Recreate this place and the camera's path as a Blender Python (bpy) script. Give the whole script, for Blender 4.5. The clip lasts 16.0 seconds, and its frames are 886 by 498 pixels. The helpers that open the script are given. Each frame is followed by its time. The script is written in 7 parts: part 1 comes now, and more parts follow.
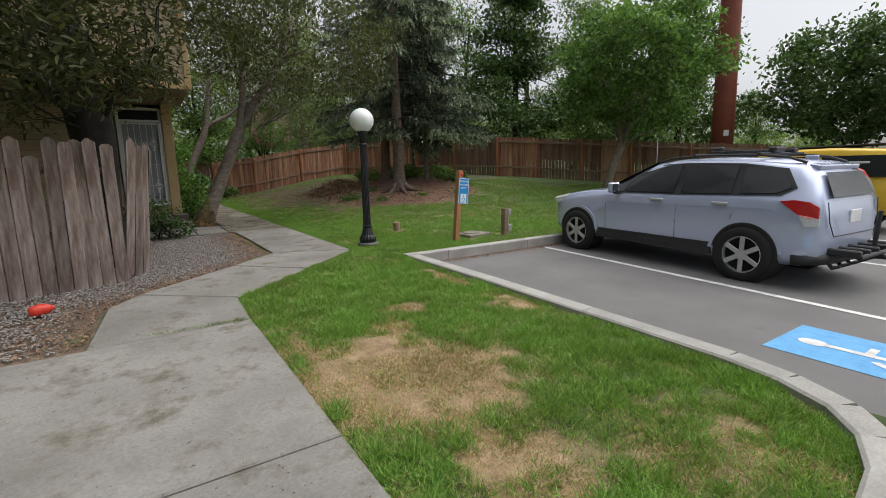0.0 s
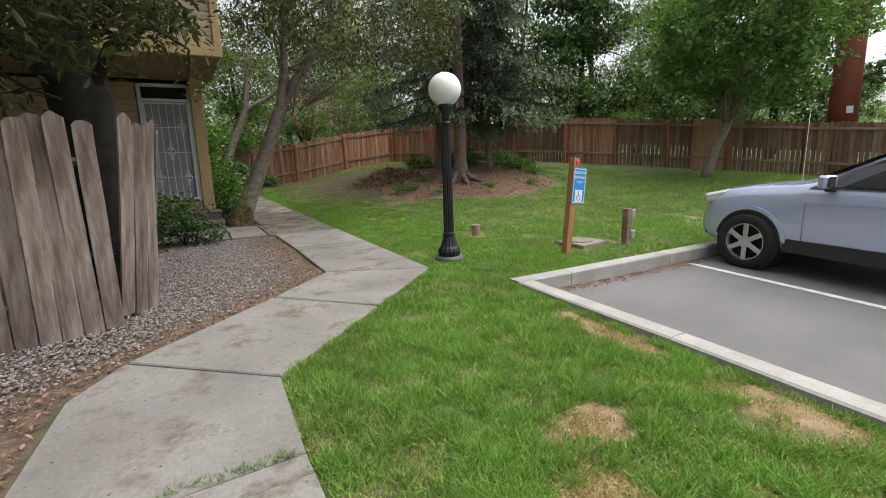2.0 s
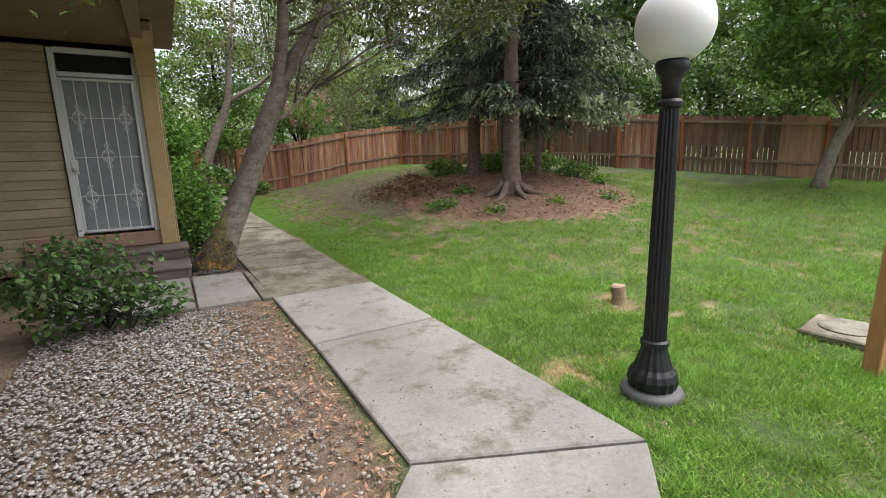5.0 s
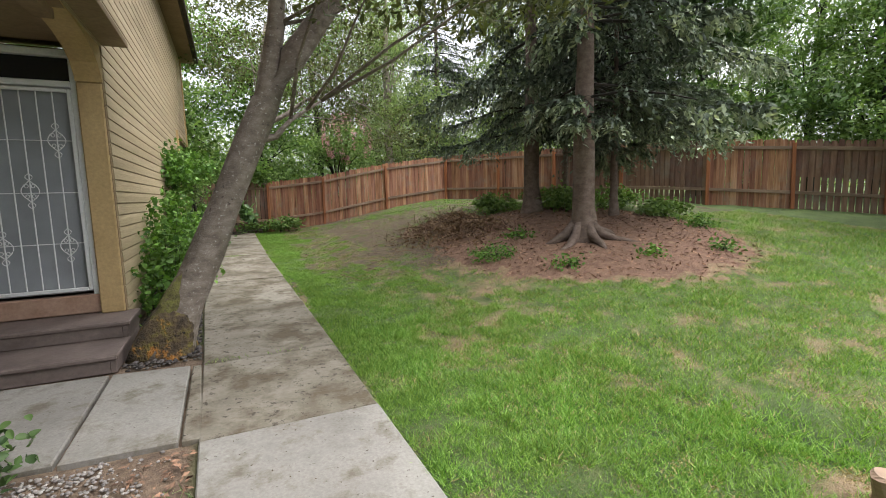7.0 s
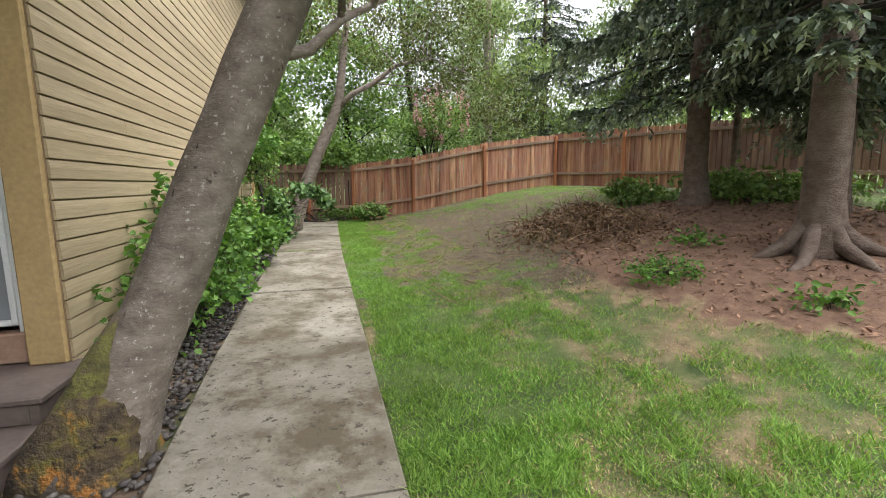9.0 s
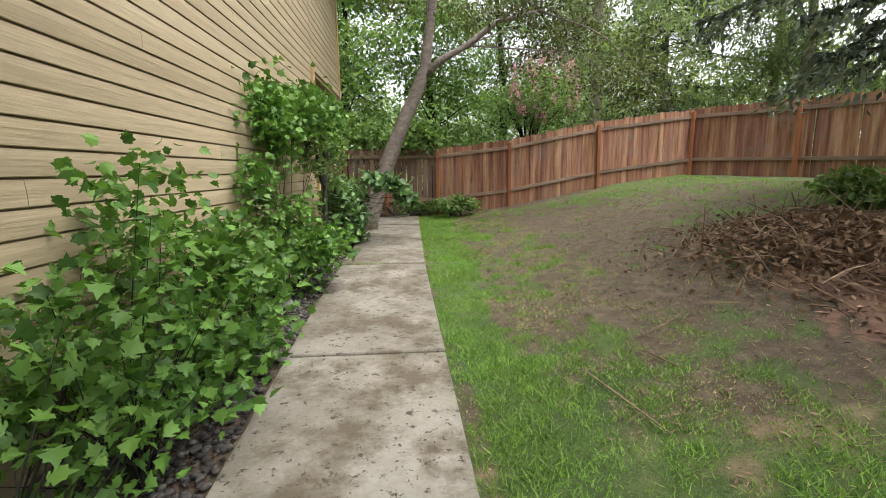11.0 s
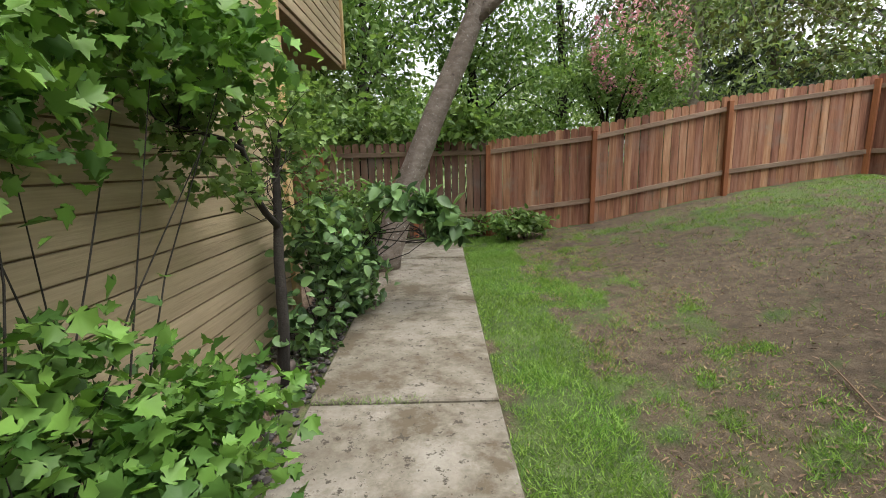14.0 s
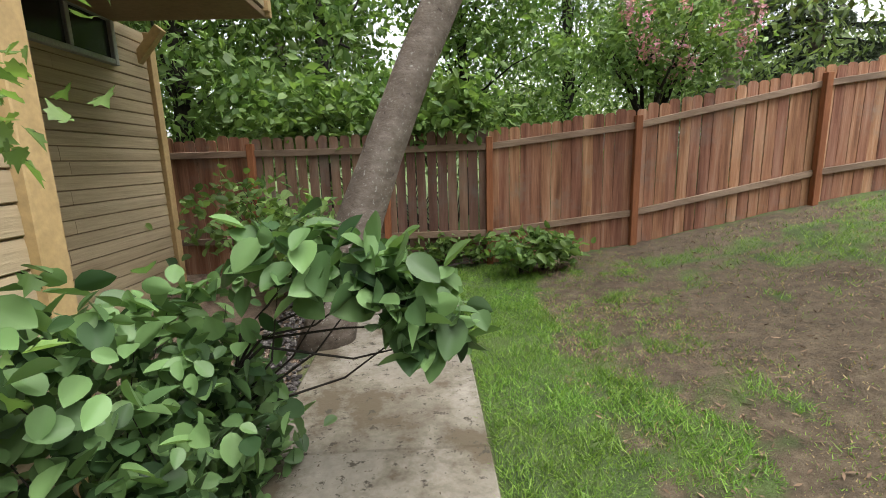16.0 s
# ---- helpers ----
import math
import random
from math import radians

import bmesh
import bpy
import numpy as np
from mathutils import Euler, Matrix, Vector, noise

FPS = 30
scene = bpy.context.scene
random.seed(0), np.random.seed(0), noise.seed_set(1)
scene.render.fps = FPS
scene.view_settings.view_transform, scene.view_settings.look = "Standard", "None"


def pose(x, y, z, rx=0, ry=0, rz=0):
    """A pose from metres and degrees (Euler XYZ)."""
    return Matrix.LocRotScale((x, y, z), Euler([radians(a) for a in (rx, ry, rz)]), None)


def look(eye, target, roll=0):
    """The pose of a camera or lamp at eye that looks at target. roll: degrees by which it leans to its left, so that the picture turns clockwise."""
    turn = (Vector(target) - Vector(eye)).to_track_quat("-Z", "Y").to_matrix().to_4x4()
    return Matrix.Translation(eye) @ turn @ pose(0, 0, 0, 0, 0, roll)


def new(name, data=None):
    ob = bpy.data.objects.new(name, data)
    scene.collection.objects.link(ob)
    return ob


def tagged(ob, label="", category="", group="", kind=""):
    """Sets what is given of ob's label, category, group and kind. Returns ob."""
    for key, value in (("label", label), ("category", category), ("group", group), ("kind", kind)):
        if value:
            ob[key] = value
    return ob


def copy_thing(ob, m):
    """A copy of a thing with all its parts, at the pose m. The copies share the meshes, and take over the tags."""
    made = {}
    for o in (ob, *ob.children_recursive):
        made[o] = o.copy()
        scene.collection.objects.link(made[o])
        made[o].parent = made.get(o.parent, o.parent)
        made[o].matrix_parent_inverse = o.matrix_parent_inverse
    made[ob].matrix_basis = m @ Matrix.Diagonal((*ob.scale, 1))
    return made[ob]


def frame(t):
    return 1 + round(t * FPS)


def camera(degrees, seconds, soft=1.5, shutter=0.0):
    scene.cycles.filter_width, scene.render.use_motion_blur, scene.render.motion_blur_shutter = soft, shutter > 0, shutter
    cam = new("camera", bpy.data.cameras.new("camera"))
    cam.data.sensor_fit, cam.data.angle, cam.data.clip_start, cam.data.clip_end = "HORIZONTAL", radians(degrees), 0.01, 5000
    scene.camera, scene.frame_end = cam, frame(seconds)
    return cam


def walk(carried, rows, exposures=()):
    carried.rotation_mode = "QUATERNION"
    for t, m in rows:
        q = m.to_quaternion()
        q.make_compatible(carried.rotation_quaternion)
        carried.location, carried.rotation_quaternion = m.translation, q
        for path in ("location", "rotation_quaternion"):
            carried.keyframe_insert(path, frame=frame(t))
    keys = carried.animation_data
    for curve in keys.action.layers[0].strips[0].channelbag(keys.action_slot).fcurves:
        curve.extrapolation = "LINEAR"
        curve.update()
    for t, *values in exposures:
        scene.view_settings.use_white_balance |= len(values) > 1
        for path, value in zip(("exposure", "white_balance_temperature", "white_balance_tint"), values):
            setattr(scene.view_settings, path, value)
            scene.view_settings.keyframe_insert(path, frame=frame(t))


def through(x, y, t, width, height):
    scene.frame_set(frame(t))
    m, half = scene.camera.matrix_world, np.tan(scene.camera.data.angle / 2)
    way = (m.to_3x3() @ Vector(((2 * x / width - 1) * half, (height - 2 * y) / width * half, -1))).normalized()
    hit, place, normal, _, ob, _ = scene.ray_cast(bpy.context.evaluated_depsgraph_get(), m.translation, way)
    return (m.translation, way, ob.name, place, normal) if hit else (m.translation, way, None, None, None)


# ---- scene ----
cam = camera(87.9, 16.0, 0.9)
METRES, EYE, TILT, LEAN, TURN = 20.8, 1.5, 0.0, 0.0, -33.3
ROWS = [
    (0.0, 0.0, 0.0, 0.0, -0.25, -9.2, 1.54),
    (0.5, -0.0097, 0.0278, 0.0011, 0.71, -9.66, 1.49),
    (1.0, -0.0216, 0.0562, 0.0019, 1.84, -10.3, 1.57),
    (1.5, -0.0331, 0.0846, 0.0022, 3.06, -10.62, 1.62),
    (2.0, -0.0491, 0.1113, 0.0036, 4.11, -10.77, 1.79),
    (2.5, -0.0665, 0.1371, 0.0066, 5.12, -11.07, 1.8),
    (3.0, -0.0837, 0.1643, 0.0079, 5.41, -11.29, 1.84),
    (3.5, -0.0997, 0.1904, 0.0094, 4.78, -11.7, 1.9),
    (6.0, -0.1325, 0.3371, 0.0161, 2.18, -9.52, 1.52),
    (6.5, -0.1332, 0.3648, 0.0168, 4.86, -7.9, 1.36),
    (7.0, -0.1377, 0.3942, 0.0164, 8.47, -6.74, 1.41),
    (7.5, -0.1446, 0.425, 0.0152, 11.94, -6.57, 1.13),
    (8.0, -0.1564, 0.4569, 0.0138, 14.86, -6.93, 0.91),
    (8.5, -0.1686, 0.4879, 0.0141, 17.37, -7.61, 0.7),
    (9.0, -0.1841, 0.5167, 0.0133, 19.67, -8.1, 0.74),
    (9.5, -0.202, 0.5431, 0.0144, 22.25, -8.65, 0.77),
    (10.0, -0.2188, 0.5698, 0.0141, 25.08, -9.11, 0.77),
    (12.5, -0.3127, 0.6986, 0.0219, 32.16, -10.31, 0.43),
    (13.0, -0.3309, 0.725, 0.0221, 32.65, -10.52, 0.6),
    (13.5, -0.3473, 0.7507, 0.0231, 33.08, -10.39, 1.03),
    (14.0, -0.3655, 0.7761, 0.0241, 32.99, -10.28, 1.33),
    (14.5, -0.3808, 0.8022, 0.0244, 32.41, -10.47, 1.23),
    (15.0, -0.3982, 0.829, 0.0251, 31.46, -10.83, 1.12),
    (15.5, -0.4161, 0.856, 0.0273, 31.26, -11.06, 1.26),
    (16.0, -0.4331, 0.8834, 0.0279, 31.16, -11.02, 1.67),
]
walk(cam, [(t, pose(0, 0, EYE, TILT, LEAN, TURN) @ pose(METRES * x, METRES * y, METRES * z, 90 + pitch, roll, yaw)) for t, x, y, z, yaw, pitch, roll in ROWS],
     [(0.0, 0.25), (0.5, 0.42), (1.5, 0.62), (3.5, 1.1), (6.0, 1.25), (7.0, 1.35), (9.0, 1.66), (10.0, 1.68), (12.5, 1.3), (14.5, 1.46), (16.0, 1.6)])

# ---- light ----
SUN_EL, SUN_ROT = 66.0, 118.0
world = bpy.data.worlds.new("overcast_sky")
scene.world = world
world.use_nodes = True
wn = world.node_tree
sky = wn.nodes.new("ShaderNodeTexSky")
sky.sky_type = "NISHITA"
sky.sun_disc = False
sky.sun_elevation, sky.sun_rotation = radians(SUN_EL), radians(SUN_ROT)
sky.dust_density, sky.air_density, sky.ozone_density = 4.0, 1.0, 1.0
hsv = wn.nodes.new("ShaderNodeHueSaturation")
hsv.inputs["Saturation"].default_value = 0.22
wn.links.new(sky.outputs[0], hsv.inputs["Color"])
bg = wn.nodes["Background"]
wn.links.new(hsv.outputs[0], bg.inputs["Color"])
bg.inputs["Strength"].default_value = 0.15
sun = new("sun", bpy.data.lights.new("sun", "SUN"))
sun.data.energy, sun.data.angle, sun.data.color = 1.5, radians(70), (1.0, 0.98, 0.95)
a, e = radians(SUN_ROT), radians(SUN_EL)
sun.matrix_world = look((0, 0, 30), Vector((0, 0, 30)) - Vector((math.sin(a) * math.cos(e), math.cos(a) * math.cos(e), math.sin(e))))

rng = np.random.default_rng(7)


# ---- materials ----
def nodes_of(name):
    m = bpy.data.materials.new(name)
    m.use_nodes = True
    nt = m.node_tree
    return m, nt, nt.nodes["Principled BSDF"]


def ramp_of(nt, fac, stops):
    r = nt.nodes.new("ShaderNodeValToRGB")
    el = r.color_ramp.elements
    while len(el) < len(stops):
        el.new(0.5)
    for k, (p, c) in zip(el, stops):
        k.position, k.color = p, (*c, 1)
    nt.links.new(fac, r.inputs["Fac"])
    return r.outputs["Color"]


def noise_of(nt, vec, scale, detail=6, rough=0.6, stretch=None):
    if stretch:
        mp = nt.nodes.new("ShaderNodeMapping")
        mp.inputs["Scale"].default_value = stretch
        nt.links.new(vec, mp.inputs["Vector"])
        vec = mp.outputs[0]
    n = nt.nodes.new("ShaderNodeTexNoise")
    n.inputs["Scale"].default_value, n.inputs["Detail"].default_value, n.inputs["Roughness"].default_value = scale, detail, rough
    nt.links.new(vec, n.inputs["Vector"])
    return n.outputs["Fac"]


def mixc(nt, fac, c1, c2, mode="MIX"):
    m = nt.nodes.new("ShaderNodeMix")
    m.data_type, m.blend_type = "RGBA", mode
    for sock, v in ((m.inputs[0], fac), (m.inputs[6], c1), (m.inputs[7], c2)):
        if isinstance(v, (int, float)):
            sock.default_value = v
        elif isinstance(v, tuple):
            sock.default_value = (*v, 1)
        else:
            nt.links.new(v, sock)
    return m.outputs[2]


def bump_of(nt, b, fac, strength, dist=0.02):
    bp = nt.nodes.new("ShaderNodeBump")
    bp.inputs["Strength"].default_value, bp.inputs["Distance"].default_value = strength, dist
    nt.links.new(fac, bp.inputs["Height"])
    nt.links.new(bp.outputs[0], b.inputs["Normal"])


def value_shift(nt, col, fac, lo, hi, hue=0.0):
    """Vary a colour's value from lo to hi by a 0..1 input."""
    mr = nt.nodes.new("ShaderNodeMapRange")
    mr.inputs["To Min"].default_value, mr.inputs["To Max"].default_value = lo, hi
    nt.links.new(fac, mr.inputs["Value"])
    h = nt.nodes.new("ShaderNodeHueSaturation")
    nt.links.new(mr.outputs[0], h.inputs["Value"])
    if hue:
        m2 = nt.nodes.new("ShaderNodeMapRange")
        m2.inputs["To Min"].default_value, m2.inputs["To Max"].default_value = 0.5 - hue, 0.5 + hue
        nt.links.new(fac, m2.inputs["Value"])
        nt.links.new(m2.outputs[0], h.inputs["Hue"])
    nt.links.new(col, h.inputs["Color"])
    return h.outputs[0]


def surf(name, stops, scale, rough=0.8, stretch=None, fine=None, bump=0.3, vary=None, island=None, metal=0.0, dist=0.01, stain=None, hue=0.0, local=False, pits=None):
    """A surface: a coarse noise through a colour ramp, finer grain over it, bump, and variation from piece to piece."""
    m, nt, b = nodes_of(name)
    if local:
        vec = nt.nodes.new("ShaderNodeTexCoord").outputs["Object"]
    else:
        vec = nt.nodes.new("ShaderNodeNewGeometry").outputs["Position"]
    n1 = noise_of(nt, vec, scale, 5, 0.62, stretch)
    col = ramp_of(nt, n1, stops)
    n2 = noise_of(nt, vec, fine or scale * 9, 4, 0.6, stretch)
    col = value_shift(nt, col, n2, 0.68, 1.32)
    if stain:
        sc, sscale, lo, hi = stain
        n3 = noise_of(nt, vec, sscale, 7, 0.7)
        f = ramp_of(nt, n3, [(lo, (0, 0, 0)), (hi, (1, 1, 1))])
        col = mixc(nt, f, col, sc)
    if pits:
        pc_, pscale, lo, hi = pits
        n5 = noise_of(nt, vec, pscale, 5, 0.75)
        col = mixc(nt, ramp_of(nt, n5, [(lo, (0, 0, 0)), (hi, (1, 1, 1))]), col, pc_)
    if vary:
        col = value_shift(nt, col, nt.nodes.new("ShaderNodeObjectInfo").outputs["Random"], *vary, hue)
    if island:
        col = value_shift(nt, col, nt.nodes.new("ShaderNodeNewGeometry").outputs["Random Per Island"], *island, hue)
    nt.links.new(col, b.inputs["Base Color"])
    b.inputs["Roughness"].default_value, b.inputs["Metallic"].default_value = rough, metal
    if bump:
        bump_of(nt, b, n2, bump, dist)
    return m


def plain(name, c, rough=0.5, metal=0.0, grain=0.15, scale=40):
    return surf(name, [(0.3, tuple(v * (1 - grain) for v in c)), (0.7, tuple(min(1, v * (1 + grain)) for v in c))], scale, rough, bump=0.08, metal=metal)


def leafmat(name, c1, c2, rough=0.5, through=0.35, hue=0.02, lo=0.6, hi=1.4):
    m, nt, b = nodes_of(name)
    g = nt.nodes.new("ShaderNodeNewGeometry")
    col = ramp_of(nt, g.outputs["Random Per Island"], [(0.0, c1), (1.0, c2)])
    n = noise_of(nt, g.outputs["Position"], 1.3, 3)
    col = value_shift(nt, col, n, lo, hi, hue)
    nt.links.new(col, b.inputs["Base Color"])
    b.inputs["Roughness"].default_value = rough
    b.inputs["Specular IOR Level"].default_value = 0.35
    t = nt.nodes.new("ShaderNodeBsdfTranslucent")
    bright = mixc(nt, 1.0, col, (1.0, 1.05, 0.55), "MULTIPLY")
    nt.links.new(bright, t.inputs["Color"])
    mx = nt.nodes.new("ShaderNodeMixShader")
    mx.inputs[0].default_value = through
    nt.links.new(b.outputs[0], mx.inputs[1])
    nt.links.new(t.outputs[0], mx.inputs[2])
    nt.links.new(mx.outputs[0], nt.nodes["Material Output"].inputs["Surface"])
    return m


M_CONC = surf("path_concrete", [(0.25, (0.145, 0.135, 0.12)), (0.5, (0.222, 0.211, 0.194)), (0.75, (0.295, 0.282, 0.26))], 1.6, 0.92, fine=48, bump=0.4, vary=(0.9, 1.08), dist=0.006, stain=((0.12, 0.104, 0.08), 3.2, 0.5, 0.66), pits=((0.085, 0.072, 0.058), 17, 0.63, 0.68))
M_CONC2 = surf("worn_concrete", [(0.25, (0.14, 0.122, 0.093)), (0.5, (0.23, 0.208, 0.17)), (0.75, (0.32, 0.297, 0.254))], 1.4, 0.92, fine=30, bump=0.6, vary=(0.86, 1.1), dist=0.008, stain=((0.105, 0.085, 0.055), 2.1, 0.45, 0.6), pits=((0.06, 0.05, 0.036), 15, 0.57, 0.63))
M_KERB = surf("kerb_concrete", [(0.3, (0.28, 0.27, 0.25)), (0.7, (0.4, 0.388, 0.362))], 3, 0.9, fine=60, bump=0.3, vary=(0.92, 1.05), stain=((0.3, 0.28, 0.24), 6, 0.62, 0.8))
M_ASPH = surf("asphalt", [(0.25, (0.115, 0.112, 0.11)), (0.6, (0.165, 0.16, 0.158)), (0.85, (0.2, 0.195, 0.19))], 0.7, 0.9, fine=120, bump=0.4, dist=0.006, stain=((0.06, 0.058, 0.055), 1.7, 0.70, 0.8))
M_LINE = surf("line_paint", [(0.3, (0.5, 0.5, 0.48)), (0.6, (0.72, 0.72, 0.7))], 9, 0.8, fine=70, bump=0.2)
M_BLUEP = surf("blue_road_paint", [(0.3, (0.09, 0.30, 0.58)), (0.7, (0.14, 0.40, 0.70))], 7, 0.75, fine=70, bump=0.2)
M_FENCE = surf("red_cedar_board", [(0.3, (0.135, 0.056, 0.031)), (0.5, (0.32, 0.15, 0.086)), (0.72, (0.48, 0.285, 0.19))], 2.2, 0.85, (4.5, 4.5, 0.28), fine=16, bump=0.45, vary=(0.75, 1.25), hue=0.01, stain=((0.26, 0.195, 0.155), 1.6, 0.52, 0.75))
M_FENCEB = surf("aged_cedar_board", [(0.2, (0.095, 0.05, 0.034)), (0.5, (0.2, 0.112, 0.078)), (0.8, (0.32, 0.21, 0.155))], 2.2, 0.88, (3.0, 3.0, 0.28), fine=22, bump=0.45, vary=(0.7, 1.25), hue=0.012, stain=((0.2, 0.16, 0.135), 1.6, 0.5, 0.72))
M_POST = surf("red_cedar_post", [(0.2, (0.19, 0.062, 0.025)), (0.7, (0.38, 0.145, 0.06))], 3, 0.8, (3, 3, 0.3), fine=22, bump=0.3, vary=(0.85, 1.2))
M_RAIL = surf("weathered_rail", [(0.2, (0.14, 0.085, 0.055)), (0.7, (0.30, 0.215, 0.155))], 3, 0.85, (0.5, 0.5, 3), fine=22, bump=0.3, vary=(0.8, 1.2))
M_NEWW = surf("pale_cedar_board", [(0.2, (0.25, 0.13, 0.07)), (0.7, (0.40, 0.24, 0.15))], 3, 0.8, (3, 3, 0.3), fine=22, bump=0.3, vary=(0.85, 1.15))
M_GREYW = surf("grey_weathered_board", [(0.3, (0.06, 0.04, 0.032)), (0.44, (0.17, 0.125, 0.106)), (0.58, (0.29, 0.24, 0.215)), (0.75, (0.38, 0.335, 0.31))], 1.7, 0.9, (4.0, 4.0, 0.55), fine=7, bump=0.9, vary=(0.7, 1.25), dist=0.012, local=True, stain=((0.16, 0.09, 0.06), 2.6, 0.55, 0.66), pits=((0.035, 0.022, 0.016), 6.5, 0.66, 0.71))
M_SIDE = surf("tan_painted_siding", [(0.25, (0.32, 0.25, 0.155)), (0.55, (0.425, 0.34, 0.222)), (0.8, (0.49, 0.4, 0.272))], 0.9, 0.62, (1, 0.22, 5), fine=14, bump=0.5, vary=(0.93, 1.07), dist=0.006)
M_TRIM = surf("tan_painted_trim", [(0.3, (0.41, 0.285, 0.13)), (0.7, (0.49, 0.35, 0.175))], 2, 0.6, fine=30, bump=0.15)
M_SOFF = surf("brown_soffit", [(0.3, (0.20, 0.135, 0.075)), (0.7, (0.28, 0.2, 0.12))], 2, 0.75, fine=20, bump=0.15)
M_ROOF = surf("dark_roof_shingle", [(0.3, (0.035, 0.028, 0.023)), (0.7, (0.075, 0.06, 0.05))], 8, 0.9, fine=60, bump=0.4)
M_STEP = surf("brown_step_paint", [(0.3, (0.10, 0.076, 0.068)), (0.7, (0.165, 0.128, 0.115))], 3, 0.7, fine=25, bump=0.25, vary=(0.9, 1.1))
M_SILL = surf("worn_sill", [(0.3, (0.27, 0.16, 0.11)), (0.7, (0.38, 0.25, 0.185))], 4, 0.8, fine=30, bump=0.2)
M_WHITE = plain("white_enamel", (0.72, 0.73, 0.74), 0.4, grain=0.06)
M_SCREEN = surf("grey_screen_mesh", [(0.3, (0.24, 0.255, 0.275)), (0.7, (0.32, 0.335, 0.36))], 2.5, 0.7, fine=400, bump=0.15)
M_DARK = plain("hollow_shade_black", (0.02, 0.018, 0.016), 0.7)
M_GLASSD = plain("dark_glass", (0.018, 0.02, 0.022), 0.06, grain=0.05)
M_GLASSC = plain("car_window_glass", (0.012, 0.014, 0.015), 0.02, grain=0.05)
[n for n in M_GLASSC.node_tree.nodes if n.type == "BSDF_PRINCIPLED"][0].inputs["IOR"].default_value = 1.75
M_BLACK = plain("black_cast_iron", (0.022, 0.022, 0.026), 0.42, 0.35)
M_GREYB = plain("grey_cast_base", (0.085, 0.085, 0.09), 0.6, 0.1)
M_POSTW = surf("orange_post_wood", [(0.2, (0.27, 0.12, 0.045)), (0.7, (0.46, 0.235, 0.105))], 4, 0.7, (4, 4, 0.4), fine=25, bump=0.3)
M_SIGNB = plain("sign_blue", (0.012, 0.26, 0.62), 0.35, grain=0.04)
M_SIGNW = plain("sign_white", (0.8, 0.82, 0.84), 0.4, grain=0.03)
M_RED = plain("red_plastic", (0.62, 0.05, 0.03), 0.35, grain=0.12)
M_BOXG = plain("grey_steel_box", (0.36, 0.37, 0.37), 0.5, 0.4)
M_BARK = surf("grey_cherry_bark", [(0.25, (0.105, 0.082, 0.066)), (0.5, (0.185, 0.152, 0.127)), (0.8, (0.3, 0.262, 0.23))], 6, 0.88, (1.2, 1.2, 2.2), fine=30, bump=0.6, dist=0.012, stain=((0.42, 0.405, 0.37), 34, 0.6, 0.64), pits=((0.05, 0.036, 0.03), 9, 0.64, 0.68))
M_MOSS = surf("mossy_bark", [(0.3, (0.025, 0.018, 0.012)), (0.48, (0.085, 0.06, 0.035)), (0.62, (0.15, 0.13, 0.03)), (0.8, (0.22, 0.21, 0.08))], 8, 0.94, fine=26, bump=1.0, dist=0.04, stain=((0.34, 0.15, 0.035), 4, 0.56, 0.62), pits=((0.015, 0.011, 0.008), 12, 0.58, 0.64))
M_MOSSG = surf("trunk_moss", [(0.3, (0.04, 0.034, 0.016)), (0.5, (0.105, 0.098, 0.03)), (0.72, (0.2, 0.205, 0.05))], 9, 0.95, fine=40, bump=0.9, dist=0.02, pits=((0.1, 0.075, 0.055), 6, 0.55, 0.62))
M_BARKS = surf("spruce_bark", [(0.25, (0.075, 0.052, 0.042)), (0.5, (0.145, 0.105, 0.085)), (0.8, (0.22, 0.175, 0.15))], 7, 0.95, (1, 1, 1.5), fine=40, bump=1.0, dist=0.02)
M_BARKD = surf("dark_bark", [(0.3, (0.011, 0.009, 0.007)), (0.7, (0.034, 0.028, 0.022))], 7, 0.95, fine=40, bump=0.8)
M_BARKL = surf("pale_maple_bark", [(0.3, (0.13, 0.105, 0.08)), (0.7, (0.30, 0.26, 0.21))], 6, 0.95, fine=40, bump=0.8)
M_POLE = surf("rust_red_pole", [(0.3, (0.16, 0.035, 0.018)), (0.7, (0.23, 0.058, 0.028))], 1.5, 0.65, fine=20, bump=0.15)
M_PEB = surf("grey_gravel", [(0.3, (0.2, 0.18, 0.168)), (0.7, (0.36, 0.33, 0.31))], 20, 0.85, fine=90, bump=0.3, island=(0.62, 1.25), hue=0.03)
M_CHIP = surf("bark_chips", [(0.3, (0.13, 0.07, 0.045)), (0.7, (0.29, 0.175, 0.115))], 9, 0.95, fine=50, bump=0.4, island=(0.5, 1.7))
M_TWIG = surf("dry_twigs", [(0.3, (0.11, 0.07, 0.045)), (0.7, (0.25, 0.17, 0.11))], 9, 0.95, fine=50, bump=0.2, island=(0.5, 1.5))
M_DEBRIS = surf("dark_debris", [(0.3, (0.05, 0.035, 0.025)), (0.7, (0.11, 0.08, 0.055))], 20, 0.95, bump=0.0)
L_SHRUB = leafmat("currant_leaf", (0.05, 0.125, 0.024), (0.19, 0.36, 0.07), 0.5, 0.33, 0.015, 0.5, 1.4)
L_BROAD = leafmat("broad_leaf", (0.03, 0.07, 0.027), (0.22, 0.37, 0.14), 0.45, 0.3, 0.012, 0.45, 1.45)
L_DARK = leafmat("dark_leaf", (0.034, 0.07, 0.023), (0.12, 0.205, 0.065), 0.5, 0.35)
